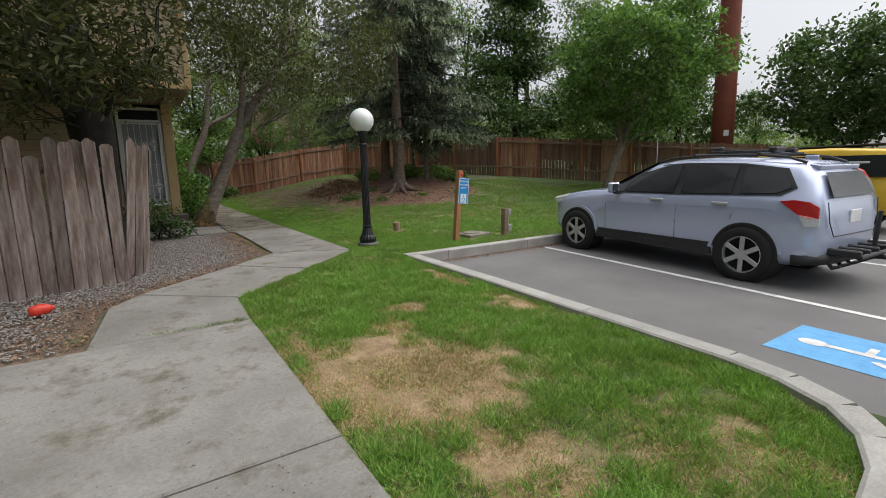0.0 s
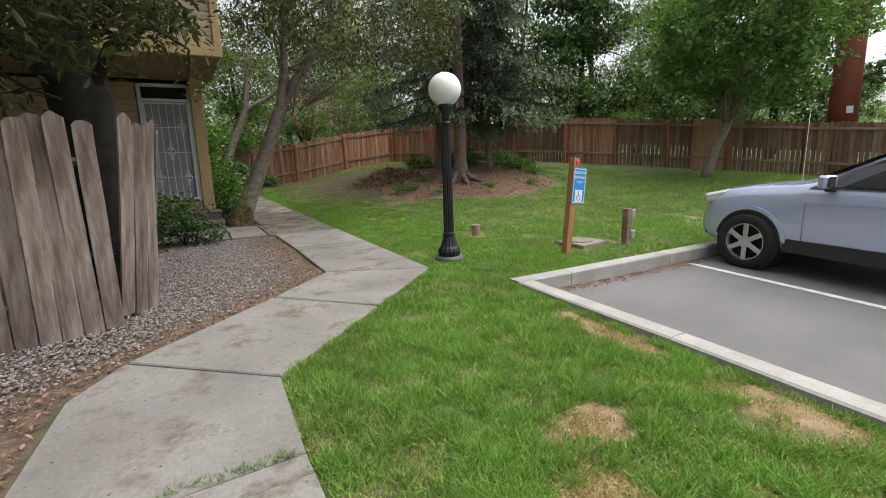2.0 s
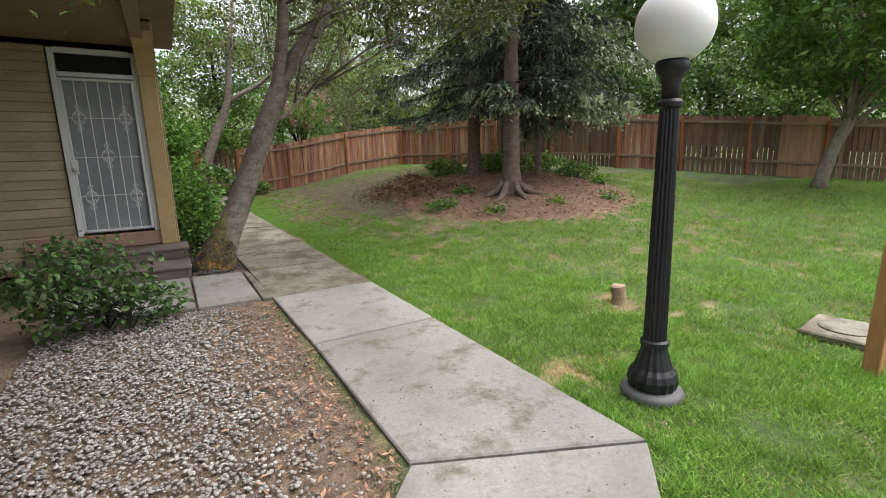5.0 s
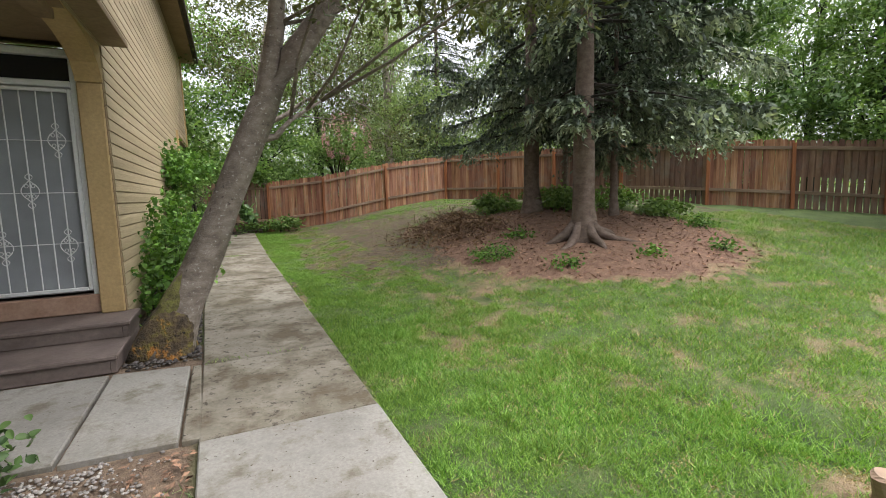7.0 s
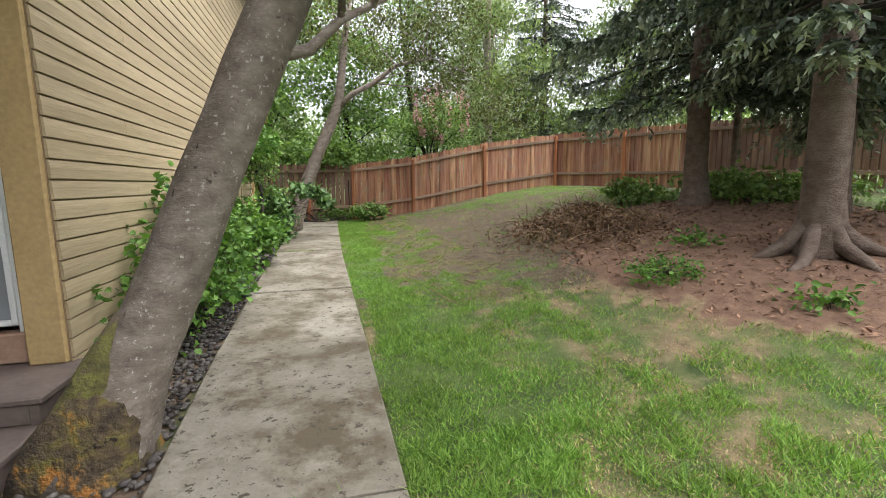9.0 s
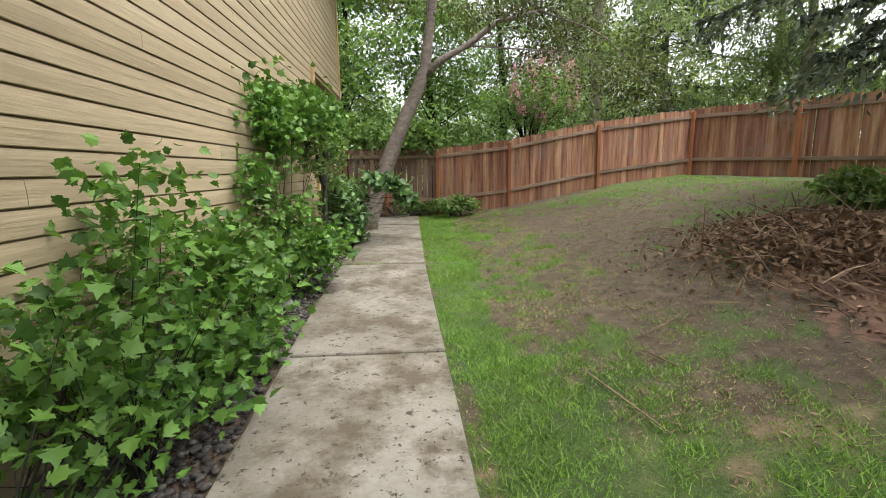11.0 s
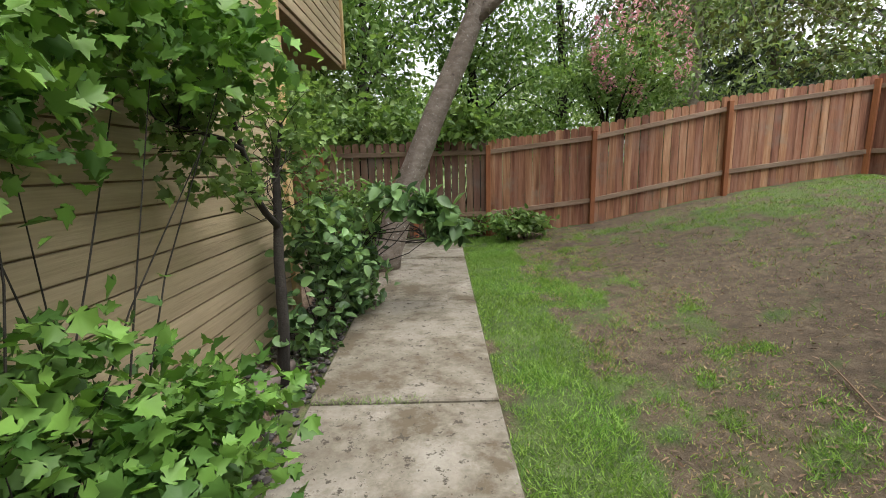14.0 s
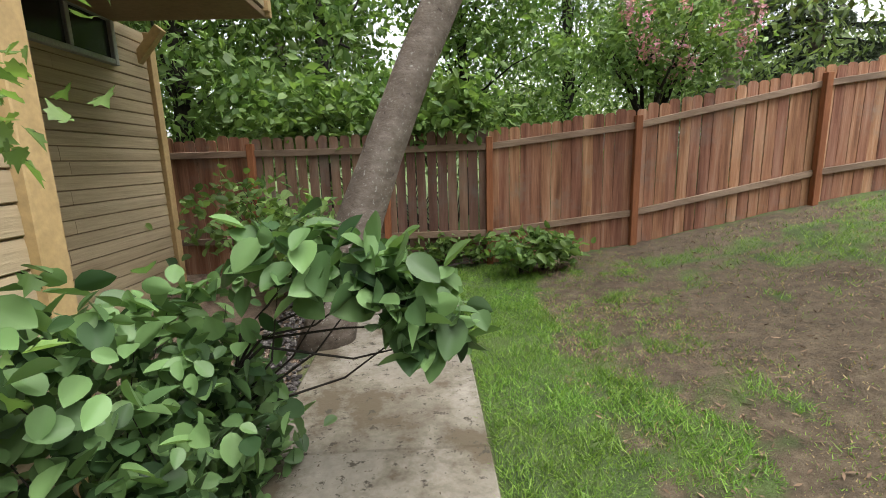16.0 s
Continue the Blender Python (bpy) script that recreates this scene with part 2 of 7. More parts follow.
L_MID = leafmat("mid_leaf", (0.075, 0.14, 0.04), (0.24, 0.36, 0.12), 0.5, 0.45, 0.025, 0.6, 1.5)
L_PALE = leafmat("pale_leaf", (0.11, 0.165, 0.07), (0.29, 0.37, 0.17), 0.5, 0.5, 0.025, 0.6, 1.5)
L_OLIVE = leafmat("olive_leaf", (0.045, 0.058, 0.022), (0.15, 0.165, 0.06), 0.5, 0.35, 0.025, 0.5, 1.5)
L_CHERRY = leafmat("cherry_leaf", (0.04, 0.04, 0.02), (0.11, 0.125, 0.042), 0.45, 0.3, 0.03, 0.5, 1.5)
L_MAPLE = leafmat("maple_leaf", (0.06, 0.13, 0.034), (0.21, 0.35, 0.1), 0.5, 0.4, 0.02, 0.5, 1.5)
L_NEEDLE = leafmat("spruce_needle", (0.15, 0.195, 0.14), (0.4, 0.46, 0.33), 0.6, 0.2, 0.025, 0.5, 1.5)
# Inner needles carry the shade inside the boughs in their colour.
L_NEEDLED = leafmat("inner_shade_spruce_needle", (0.035, 0.05, 0.038), (0.13, 0.165, 0.118), 0.65, 0.15, 0.02, 0.55, 1.45)
# Same tip needle with shade mixed into its colour, for the farther spruces.
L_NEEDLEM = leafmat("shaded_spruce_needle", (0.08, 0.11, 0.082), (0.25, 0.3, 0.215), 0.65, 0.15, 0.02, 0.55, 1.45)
L_PINK = leafmat("pink_blossom", (0.55, 0.2, 0.36), (0.75, 0.4, 0.52), 0.6, 0.4)
L_GRASS = leafmat("grass_blade", (0.082, 0.185, 0.028), (0.3, 0.47, 0.1), 0.55, 0.38, 0.02, 0.55, 1.45)
L_STRAW = leafmat("straw_blade", (0.36, 0.265, 0.135), (0.58, 0.46, 0.265), 0.7, 0.25, 0.01, 0.75, 1.25)
M_CARP = surf("silver_blue_car_paint", [(0.3, (0.52, 0.575, 0.76)), (0.7, (0.55, 0.605, 0.79))], 2, 0.22, fine=300, bump=0.0, metal=0.0)
b_ = M_CARP.node_tree.nodes["Principled BSDF"]
b_.inputs["Coat Weight"].default_value, b_.inputs["Coat Roughness"].default_value, b_.inputs["Metallic"].default_value = 0.7, 0.06, 0.3
M_CARG = surf("grey_car_paint", [(0.3, (0.30, 0.31, 0.33)), (0.7, (0.33, 0.34, 0.36))], 2, 0.3, fine=300, bump=0.0, metal=0.5)
M_CARY = surf("yellow_car_paint", [(0.3, (0.68, 0.43, 0.02)), (0.7, (0.74, 0.48, 0.03))], 2, 0.3, fine=300, bump=0.0)
M_RUB = plain("tyre_rubber", (0.018, 0.018, 0.018), 0.85)
M_PLAS = plain("black_car_plastic", (0.03, 0.03, 0.032), 0.6)
M_ALU = plain("alloy_rim", (0.58, 0.59, 0.6), 0.35, 0.7)
M_LAMP = plain("tail_lamp_red", (0.5, 0.02, 0.02), 0.15)
M_CLEAR = plain("lamp_lens", (0.6, 0.6, 0.6), 0.12)
M_GLOBE, _nt, _b = nodes_of("white_globe")
_b.inputs["Base Color"].default_value, _b.inputs["Roughness"].default_value = (0.8, 0.8, 0.8, 1), 0.35
_b.inputs["Subsurface Weight"].default_value = 0.3


# ---- mesh helpers ----
class Acc:
    """Collects vertices and faces of one mesh."""

    def __init__(self):
        self.v, self.f = [], []

    def add(self, vs, fs):
        o = len(self.v)
        self.v += [tuple(p) for p in vs]
        self.f += [tuple(i + o for i in f) for f in fs]
        return self

    def cbox(self, c, s, m=None, ch=0.006):
        """A box with chamfered edges; c centre, s size, m an optional turn."""
        hx, hy, hz = s[0] / 2, s[1] / 2, s[2] / 2
        ch = min(ch, hx * 0.45, hy * 0.45, hz * 0.45)
        vs, idx = [], {}
        for sx in (-1, 1):
            for sy in (-1, 1):
                for sz in (-1, 1):
                    for ax in range(3):
                        h = [hx - ch, hy - ch, hz - ch]
                        h[ax] += ch
                        idx[(sx, sy, sz, ax)] = len(vs)
                        vs.append(Vector((sx * h[0], sy * h[1], sz * h[2])))
        fs = []
        S = (-1, 1)
        for ax in range(3):
            o1, o2 = [k for k in range(3) if k != ax]
            for s_ in S:
                q = []
                for a1, a2 in ((-1, -1), (1, -1), (1, 1), (-1, 1)):
                    k = [0, 0, 0]
                    k[ax], k[o1], k[o2] = s_, a1, a2
                    q.append(idx[(*k, ax)])
                fs.append(q if (s_ > 0) == (ax != 1) else q[::-1])
            for a1 in S:
                for a2 in S:
                    k0, k1 = [0, 0, 0], [0, 0, 0]
                    k0[o1] = k1[o1] = a1
                    k0[o2] = k1[o2] = a2
                    k0[ax], k1[ax] = -1, 1
                    fs.append([idx[(*k0, o1)], idx[(*k1, o1)], idx[(*k1, o2)], idx[(*k0, o2)]])
        for sx in S:
            for sy in S:
                for sz in S:
                    fs.append([idx[(sx, sy, sz, k)] for k in range(3)])
        m = m or Matrix.Identity(4)
        return self.add([Vector(c) + m.to_3x3() @ p for p in vs], fs)

    def prism(self, poly, lo, hi):
        """A prism over a 2D outline; lo, hi: heights, or functions of x and y."""
        n = len(poly)
        zl = lo if callable(lo) else (lambda x, y: lo)
        zh = hi if callable(hi) else (lambda x, y: hi)
        vs = [(x, y, zl(x, y)) for x, y in poly] + [(x, y, zh(x, y)) for x, y in poly]
        fs = [tuple(range(n))[::-1], tuple(range(n, 2 * n))] + [(i, (i + 1) % n, n + (i + 1) % n, n + i) for i in range(n)]
        return self.add(vs, fs)

    def tube(self, pts, radii, sides=10, cap=True, wob=0.0):
        pts = [Vector(p) for p in pts]
        vs, fs = [], []
        up = Vector((0.3, 0.2, 1)).normalized()
        for i, p in enumerate(pts):
            d = (pts[min(i + 1, len(pts) - 1)] - pts[max(i - 1, 0)]).normalized()
            ref = up if abs(d.dot(up)) < 0.95 else Vector((1, 0, 0))
            u = d.cross(ref).normalized()
            w = d.cross(u)
            for k in range(sides):
                an = 2 * math.pi * k / sides
                r = radii[i] * (1 + wob * noise.noise((p.x * 3 + math.cos(an) * 1.3, p.y * 3 + math.sin(an) * 1.3, p.z * 1.7)))
                vs.append(p + (u * math.cos(an) + w * math.sin(an)) * r)
        for i in range(len(pts) - 1):
            for k in range(sides):
                a0, b0 = i * sides + k, i * sides + (k + 1) % sides
                fs.append((a0, b0, b0 + sides, a0 + sides))
        if cap:
            fs += [tuple(range(sides))[::-1], tuple(range((len(pts) - 1) * sides, len(pts) * sides))]
        return self.add(vs, fs)

    def lathe(self, c, prof, sides=24, flute=0.0, nfl=12):
        """A turned shape about the upright line through c; prof: rows of radius, height."""
        vs, fs = [], []
        for r, z in prof:
            for k in range(sides):
                an = 2 * math.pi * k / sides
                rr = r * (1 - (flute if k % 2 else 0))
                vs.append((c[0] + rr * math.cos(an), c[1] + rr * math.sin(an), c[2] + z))
        for i in range(len(prof) - 1):
            for k in range(sides):
                a0, b0 = i * sides + k, i * sides + (k + 1) % sides
                fs.append((a0, b0, b0 + sides, a0 + sides))
        fs += [tuple(range(sides))[::-1], tuple(range((len(prof) - 1) * sides, len(prof) * sides))]
        return self.add(vs, fs)

    def mesh(self, name, smooth=False):
        me = bpy.data.meshes.new(name)
        me.from_pydata(self.v, [], self.f)
        if smooth:
            me.polygons.foreach_set("use_smooth", [True] * len(me.polygons))
        me.update()
        return me


def fast_mesh(name, verts, faces, smooth=False):
    """A mesh from arrays; faces all of one size."""
    me = bpy.data.meshes.new(name)
    n, k = faces.shape
    me.vertices.add(len(verts))
    me.vertices.foreach_set("co", np.ascontiguousarray(verts, dtype=np.float32).ravel())
    me.loops.add(n * k)
    me.loops.foreach_set("vertex_index", np.ascontiguousarray(faces, dtype=np.int32).ravel())
    me.polygons.add(n)
    me.polygons.foreach_set("loop_start", np.arange(0, n * k, k, dtype=np.int32))
    me.update(calc_edges=True)
    if smooth:
        me.polygons.foreach_set("use_smooth", np.ones(n, dtype=bool))
    return me


def thing(name, me, mat, label="", category="", group="", kind="", m=None):
    ob = new(name, me)
    if mat and me is not None and not me.materials:
        me.materials.append(mat)
    if m is not None:
        ob.matrix_world = m
    return tagged(ob, label, category, group, kind)


def root(name, label, category, m=None, group="", kind=""):
    ob = new(name)
    ob.empty_display_size = 0.1
    if m is not None:
        ob.matrix_world = m
    return tagged(ob, label, category, group, kind)


def part(name, src, mat, parent, label="", smooth=False, m=None):
    me = src.mesh(name, smooth) if isinstance(src, Acc) else src
    if mat and not me.materials:
        me.materials.append(mat)
    ob = new(name, me)
    ob.parent = parent
    if m is not None:
        ob.matrix_basis = m
    if label:
        ob["label"] = label
    return ob


def smooth01(t):
    t = np.clip(t, 0, 1)
    return t * t * (3 - 2 * t)


def unit(a):
    return a / np.maximum(np.linalg.norm(a, axis=-1, keepdims=True), 1e-9)


# ---- the lie of the land ----
def base(y):
    return 0.02 + 0.022 * np.clip(y, -20, 60)


def land(x, y):
    """Ground height: a slope along the walk, and a bank that rises towards the back fence."""
    f = smooth01((y - 7) / 13)
    bank = 1.05 * smooth01((x - 3) / 8) * f
    side = 0.3 * smooth01((x - 8) / 8) * smooth01((y - 6.8) / 2) * (1 - f)
    return base(y) + bank + side


def lz(x, y):
    return float(land(np.float64(x), np.float64(y)))


def lot(y):
    return base(y) - 0.11


PATH_R = ((-4, 0.8), (4.7, 0.8), (5.6, 0.84), (6.66, 1.95), (7.72, 3.08), (10, 3.04), (13, 3.0), (17, 2.92), (20, 2.86), (27, 2.86))
PATH_L = ((-4, -5), (4.6, -5), (4.7, -0.5), (5.9, -0.45), (6.42, -0.12), (7.5, 1.1), (8.26, 1.86), (10, 1.85), (13, 1.78), (15.3, 1.69), (18.8, 1.62), (27, 1.6))


def path_edge(y, rows):
    return np.interp(y, [r[0] for r in rows], [r[1] for r in rows])


# ---- ground ----
def dryness(x, y):
    """How worn the turf is, 0 lush to 1 bare."""
    n = np.array([noise.fractal((float(a) * 0.9, float(b) * 0.9, 0.3), 0.8, 2.1, 4) for a, b in zip(x, y)])
    n2_ = np.array([noise.fractal((float(a) * 4.1, float(b) * 4.1, 5.3), 0.8, 2.1, 3) for a, b in zip(x, y)])
    d = 0.10 + 0.26 * n + 0.34 * n2_ * (1 + 1.1 * smooth01((y - 14.5) / 4))
    for cx, cy, rx, ry, k in ((1.5, 2.75, 0.58, 0.72, 1.1), (1.45, 1.5, 0.3, 0.35, 0.6), (2.25, 4.15, 0.28, 0.17, 0.9), (2.6, 2.2, 0.3, 0.3, 0.22), (3.3, 3.6, 0.16, 0.5, 0.75), (3.35, 5.0, 0.13, 0.6, 0.7), (2.4, 1.2, 0.5, 0.3, 0.15),
                              (1.9, 3.75, 0.25, 0.2, 0.55), (1.0, 3.3, 0.12, 0.6, 0.35), (5.6, 17.5, 1.9, 3.2, 0.24), (5.0, 21.0, 1.7, 3.4, 0.36), (7.2, 22.5, 2.4, 2.2, 0.38), (3.15, 21.4, 0.15, 0.4, 0.5), (4.3, 24.6, 1.4, 0.9, 0.4), (3.02, 16.5, 0.1, 3.0, 0.5),
                              (4.4, 13.0, 0.9, 0.5, 0.12), (6.3, 11.8, 0.6, 0.25, 0.25), (7.6, 10.5, 0.5, 0.25, 0.3), (4.9, 9.45, 0.35, 0.3, 0.6), (5.3, 26.2, 3.0, 0.35, 0.8), (3.4, 8.6, 0.5, 0.25, 0.35)):
        r = ((x - cx) / rx) ** 2 + ((y - cy) / ry) ** 2
        d += k * np.exp(-r * r * 0.7) * (0.75 + 0.9 * np.abs(n))
    d += 0.09 * smooth01((y - 9.5) / 3) * smooth01((x - 3.4) / 1.2)
    d += 0.08 * smooth01((y - 15.0) / 3.5) * smooth01((x - 2.9) / 0.5) * (1 - 0.8 * smooth01((x - 5.6) / 2.4) * smooth01((y - 21.5) / 2.5))
    wide = 0.24 + 0.14 * smooth01((y - 20.5) / 2) + 0.1 * n
    green = np.exp(-((x - 3.24 - 0.1 * np.sin(y * 1.3)) / np.maximum(wide, 0.1)) ** 4) * smooth01((y - 12) / 4)
    d -= 1.0 * green
    d = np.minimum(d, 0.95)
    r = (((x - 8.5) / 2.6) ** 2 + ((y - 15.9) / 3.2) ** 2) * (1 + 0.3 * n2_)
    d = np.where(r < 1.15, d + 1.4 * smooth01((1.15 - r) / 0.25), d)
    return np.clip(d, 0, 1.6)


def coords(lo, hi, a, b, fine, far):
    c = list(np.arange(a, b + 1e-6, fine))
    s, p = fine, a
    while p > lo:
        s *= 1.5
        p -= s
        c.insert(0, p)
    s, p = fine, b
    while p < hi:
        s *= 1.5
        p += s
        c.append(p)
    return np.array(c)


gx, gy = coords(-400, 400, -3.0, 14.0, 0.125, 0), coords(-400, 400, -1.5, 27.5, 0.125, 0)
GX, GY = np.meshgrid(gx, gy)
fx, fy = GX.ravel(), GY.ravel()
gz = land(fx, fy)
in_lot = (fx > 3.57) & (fy < 6.6)
gz = np.where(in_lot, lot(fy) - 0.06, gz)
bed = (fx < path_edge(fy, PATH_L)) & (fy > 4.7)
on_path = (fx > path_edge(fy, PATH_L) + 0.1) & (fx < path_edge(fy, PATH_R) - 0.1) & (fy < 26.2)
gz = gz + np.where(on_path, -0.06, 0.0) + np.where(bed, -0.02, 0.0)
rough_z = np.array([noise.noise((a * 1.7, b * 1.7, 0)) for a, b in zip(fx, fy)])
gz = gz + np.where(in_lot | on_path, 0, 0.018 * rough_z)
rb = ((fx - 8.5) / 2.6) ** 2 + ((fy - 15.9) / 3.2) ** 2
gz = gz + np.where(rb < 1.2, 0.10 * smooth01((1.2 - rb) / 0.8), 0)
nx, ny = len(gx), len(gy)
ii = (np.arange(ny - 1)[:, None] * nx + np.arange(nx - 1)[None, :]).ravel()
gme = fast_mesh("ground", np.stack([fx, fy, gz], 1), np.stack([ii, ii + 1, ii + nx + 1, ii + nx], 1), True)
near = (fx > -3.1) & (fx < 14.1) & (fy > -1.6) & (fy < 27.6)
dry = np.zeros(len(fx))
dry[near] = dryness(fx[near], fy[near])
dry[~near] = 0.08
soil = np.where((bed | on_path) & near, 1.0, 0.0)
thatch = np.where(fy < 9, 1.0, np.where(fy < 16, 0.45, 0.0))
for nm, arr in (("dry", dry), ("soil", soil), ("thatch", thatch)):
    at = gme.attributes.new(nm, "FLOAT", "POINT")
    at.data.foreach_set("value", arr.astype(np.float32))
m, nt, b = nodes_of("lawn_and_earth")
pos = nt.nodes.new("ShaderNodeNewGeometry").outputs["Position"]
at1, at2 = nt.nodes.new("ShaderNodeAttribute"), nt.nodes.new("ShaderNodeAttribute")
at3 = nt.nodes.new("ShaderNodeAttribute")
at1.attribute_name, at2.attribute_name, at3.attribute_name = "dry", "soil", "thatch"
n1, n2 = noise_of(nt, pos, 2.2, 6), noise_of(nt, pos, 60, 5, 0.7)
turf = ramp_of(nt, n1, [(0.3, (0.04, 0.068, 0.017)), (0.7, (0.098, 0.142, 0.037))])
n4 = noise_of(nt, pos, 7, 6, 0.7)
bare = ramp_of(nt, n4, [(0.3, (0.042, 0.029, 0.018)), (0.5, (0.095, 0.07, 0.044)), (0.72, (0.165, 0.128, 0.082))])
bare = mixc(nt, at3.outputs["Fac"], bare, ramp_of(nt, n4, [(0.3, (0.21, 0.14, 0.075)), (0.5, (0.36, 0.255, 0.145)), (0.72, (0.5, 0.37, 0.225))]))
mulch = ramp_of(nt, n4, [(0.3, (0.115, 0.062, 0.042)), (0.7, (0.25, 0.15, 0.10))])
earth = ramp_of(nt, n4, [(0.3, (0.1, 0.07, 0.05)), (0.7, (0.24, 0.17, 0.12))])
ad = nt.nodes.new("ShaderNodeMath")
ad.operation = "MULTIPLY_ADD"
ad.inputs[1].default_value = 0.5
nt.links.new(n4, ad.inputs[0])
nt.links.new(at1.outputs["Fac"], ad.inputs[2])
f1 = ramp_of(nt, ad.outputs[0], [(0.45, (0, 0, 0)), (0.85, (1, 1, 1))])
col = mixc(nt, f1, turf, bare)
sub = nt.nodes.new("ShaderNodeMath")
sub.operation = "SUBTRACT"
nt.links.new(at1.outputs["Fac"], sub.inputs[0])
sub.inputs[1].default_value = 0.55
f2 = ramp_of(nt, sub.outputs[0], [(0.45, (0, 0, 0)), (0.7, (1, 1, 1))])
col = mixc(nt, f2, col, mulch)
col = mixc(nt, at2.outputs["Fac"], col, earth)
col = value_shift(nt, col, n2, 0.55, 1.45)
nt.links.new(col, b.inputs["Base Color"])
b.inputs["Roughness"].default_value = 0.95
bump_of(nt, b, n2, 0.8, 0.03)
thing("ground", gme, m, kind="structure", label="uneven lawn with worn patches, mulch and bare earth", category="lawn")

# parking lot and kerb
lot_a = Acc()
lot_ys = [-40, -20, -8, -4, -2, -1, 0, 1, 2, 3, 4, 5, 6, 6.5]
vs = [(x, y, float(lot(y))) for y in lot_ys for x in (-6, 3.7, 6, 9, 14, 20, 30, 60)]
fs = [(j * 8 + i, j * 8 + i + 1, j * 8 + 9 + i, j * 8 + 8 + i) for j in range(len(lot_ys) - 1) for i in range(7) if not (i == 0 and lot_ys[j] > -5)]
lot_a.add(vs, fs)
thing("road_parking", lot_a.mesh("road_parking"), M_ASPH, "grey asphalt parking lot with oil stains", "parking lot", kind="structure")


def flat_strip(p, q, w, z_of, lift):
    """A thin painted strip from p to q."""
    d = (Vector((*q, 0)) - Vector((*p, 0)))
    n = Vector((-d.y, d.x, 0)).normalized() * (w / 2)
    s = Acc()
    k = 14
    vs = []
    for i in range(k + 1):
        c = Vector((*p, 0)) + d * (i / k)
        for sg in (-1, 1):
            v = c + n * sg
            vs.append((v.x, v.y, z_of(v.y) + lift))
    s.add(vs, [(2 * i, 2 * i + 1, 2 * i + 3, 2 * i + 2) for i in range(k)])
    return s


for p, q in (((6.52, 6.35), (6.1, 0.6)), ((9.5, 6.3), (9.3, 0.6)), ((12.3, 6.3), (12.2, 0.6))):
    thing("parking_line", flat_strip(p, q, 0.1, lambda y: float(lot(y)), 0.006).mesh("parking_line"), M_LINE, "worn white painted parking line", "road marking", "parking bay lines", "structure")
mark = root("disabled_parking_marking", "blue painted square with white wheelchair symbol", "road marking", kind="structure")
bl = Acc()
vs = [(x, y, float(lot(y)) + 0.005) for y in (0.2, 0.5, 0.8, 1.1, 1.4, 1.68) for x in (4.42, 4.7, 5.0, 5.3)]
bl.add(vs, [(j * 4 + i, j * 4 + i + 1, j * 4 + 5 + i, j * 4 + 4 + i) for j in range(5) for i in range(3)])
part("blue_field", bl, M_BLUEP, mark)
sym = Acc()


def disc2(acc, cx, cy, rx, ry, z_of, lift, a0=0, a1=360, inner=0.0, k=20):
    vs, fs = [], []
    for i in range(k + 1):
        an = radians(a0 + (a1 - a0) * i / k)
        for rr in (inner, 1.0):
            x, y = cx + rx * rr * math.cos(an), cy + ry * rr * math.sin(an)
            vs.append((x, y, z_of(y) + lift))
    for i in range(k):
        fs.append((2 * i, 2 * i + 1, 2 * i + 3, 2 * i + 2))
    acc.add(vs, fs)


lotf = lambda y: float(lot(y))
disc2(sym, 4.84, 1.45, 0.085, 0.11, lotf, 0.009)
for p, q, w in (((4.84, 1.36), (4.86, 0.86), 0.07), ((4.86, 1.08), (5.06, 1.08), 0.06), ((4.86, 0.88), (5.08, 0.88), 0.06), ((5.06, 0.9), (5.16, 0.6), 0.07)):
    s = flat_strip(p, q, w, lotf, 0.009)
    sym.add(s.v, s.f)
disc2(sym, 4.88, 0.8, 0.27, 0.3, lotf, 0.009, 130, 330, 0.78)
part("wheelchair_symbol", sym, M_LINE, mark, "white wheelchair symbol")

kerb_line = [(7.9, 6.55), (6.2, 6.55), (4.35, 6.55), (3.66, 6.55), (3.66, 4.6), (3.62, 2.9), (3.58, 1.55), (3.5, 1.15), (3.34, 0.82), (3.08, 0.6), (2.75, 0.47), (1.9, 0.35), (1.0, 0.3)]
kerb = root("kerb", "pale concrete kerb round the parking bay", "kerb", kind="structure")


def kerb_piece(p, q, ch=0.02, w=0.2):
    d = Vector((q[0] - p[0], q[1] - p[1], 0))
    n = Vector((-d.y, d.x, 0)).normalized()
    k = Acc()
    prof = [(-w / 2, -0.25), (-w / 2, 0.045), (-w / 2 + ch, 0.06), (w / 2 - ch, 0.06), (w / 2, 0.045), (w / 2, -0.25)]
    vs = []
    for c in (Vector((*p, 0)) + d.normalized() * 0.004, Vector((*q, 0)) - d.normalized() * 0.004):
        for o, z in prof:
            v = c + n * o
            vs.append((v.x, v.y, float(base(c.y)) + z))
    fs = [(i, (i + 1) % 6, 6 + (i + 1) % 6, 6 + i) for i in range(6)] + [(5, 4, 3, 2, 1, 0), (6, 7, 8, 9, 10, 11)]
    return k.add(vs, fs)


for i in range(len(kerb_line) - 1):
    p, q = kerb_line[i], kerb_line[i + 1]
    if i == 2:
        q = (3.56, 6.55)
    if i == 3:
        p = (3.66, 6.45)
    part("kerb_stone", kerb_piece(p, q), M_KERB, kerb)
part("kerb_stone", kerb_piece((19.5, 6.55), (7.91, 6.55)), M_KERB, kerb)

# concrete walk, slab by slab
walkway = root("pavement_walk", "grey concrete slab footpath with cracked joints", "footpath", kind="structure")


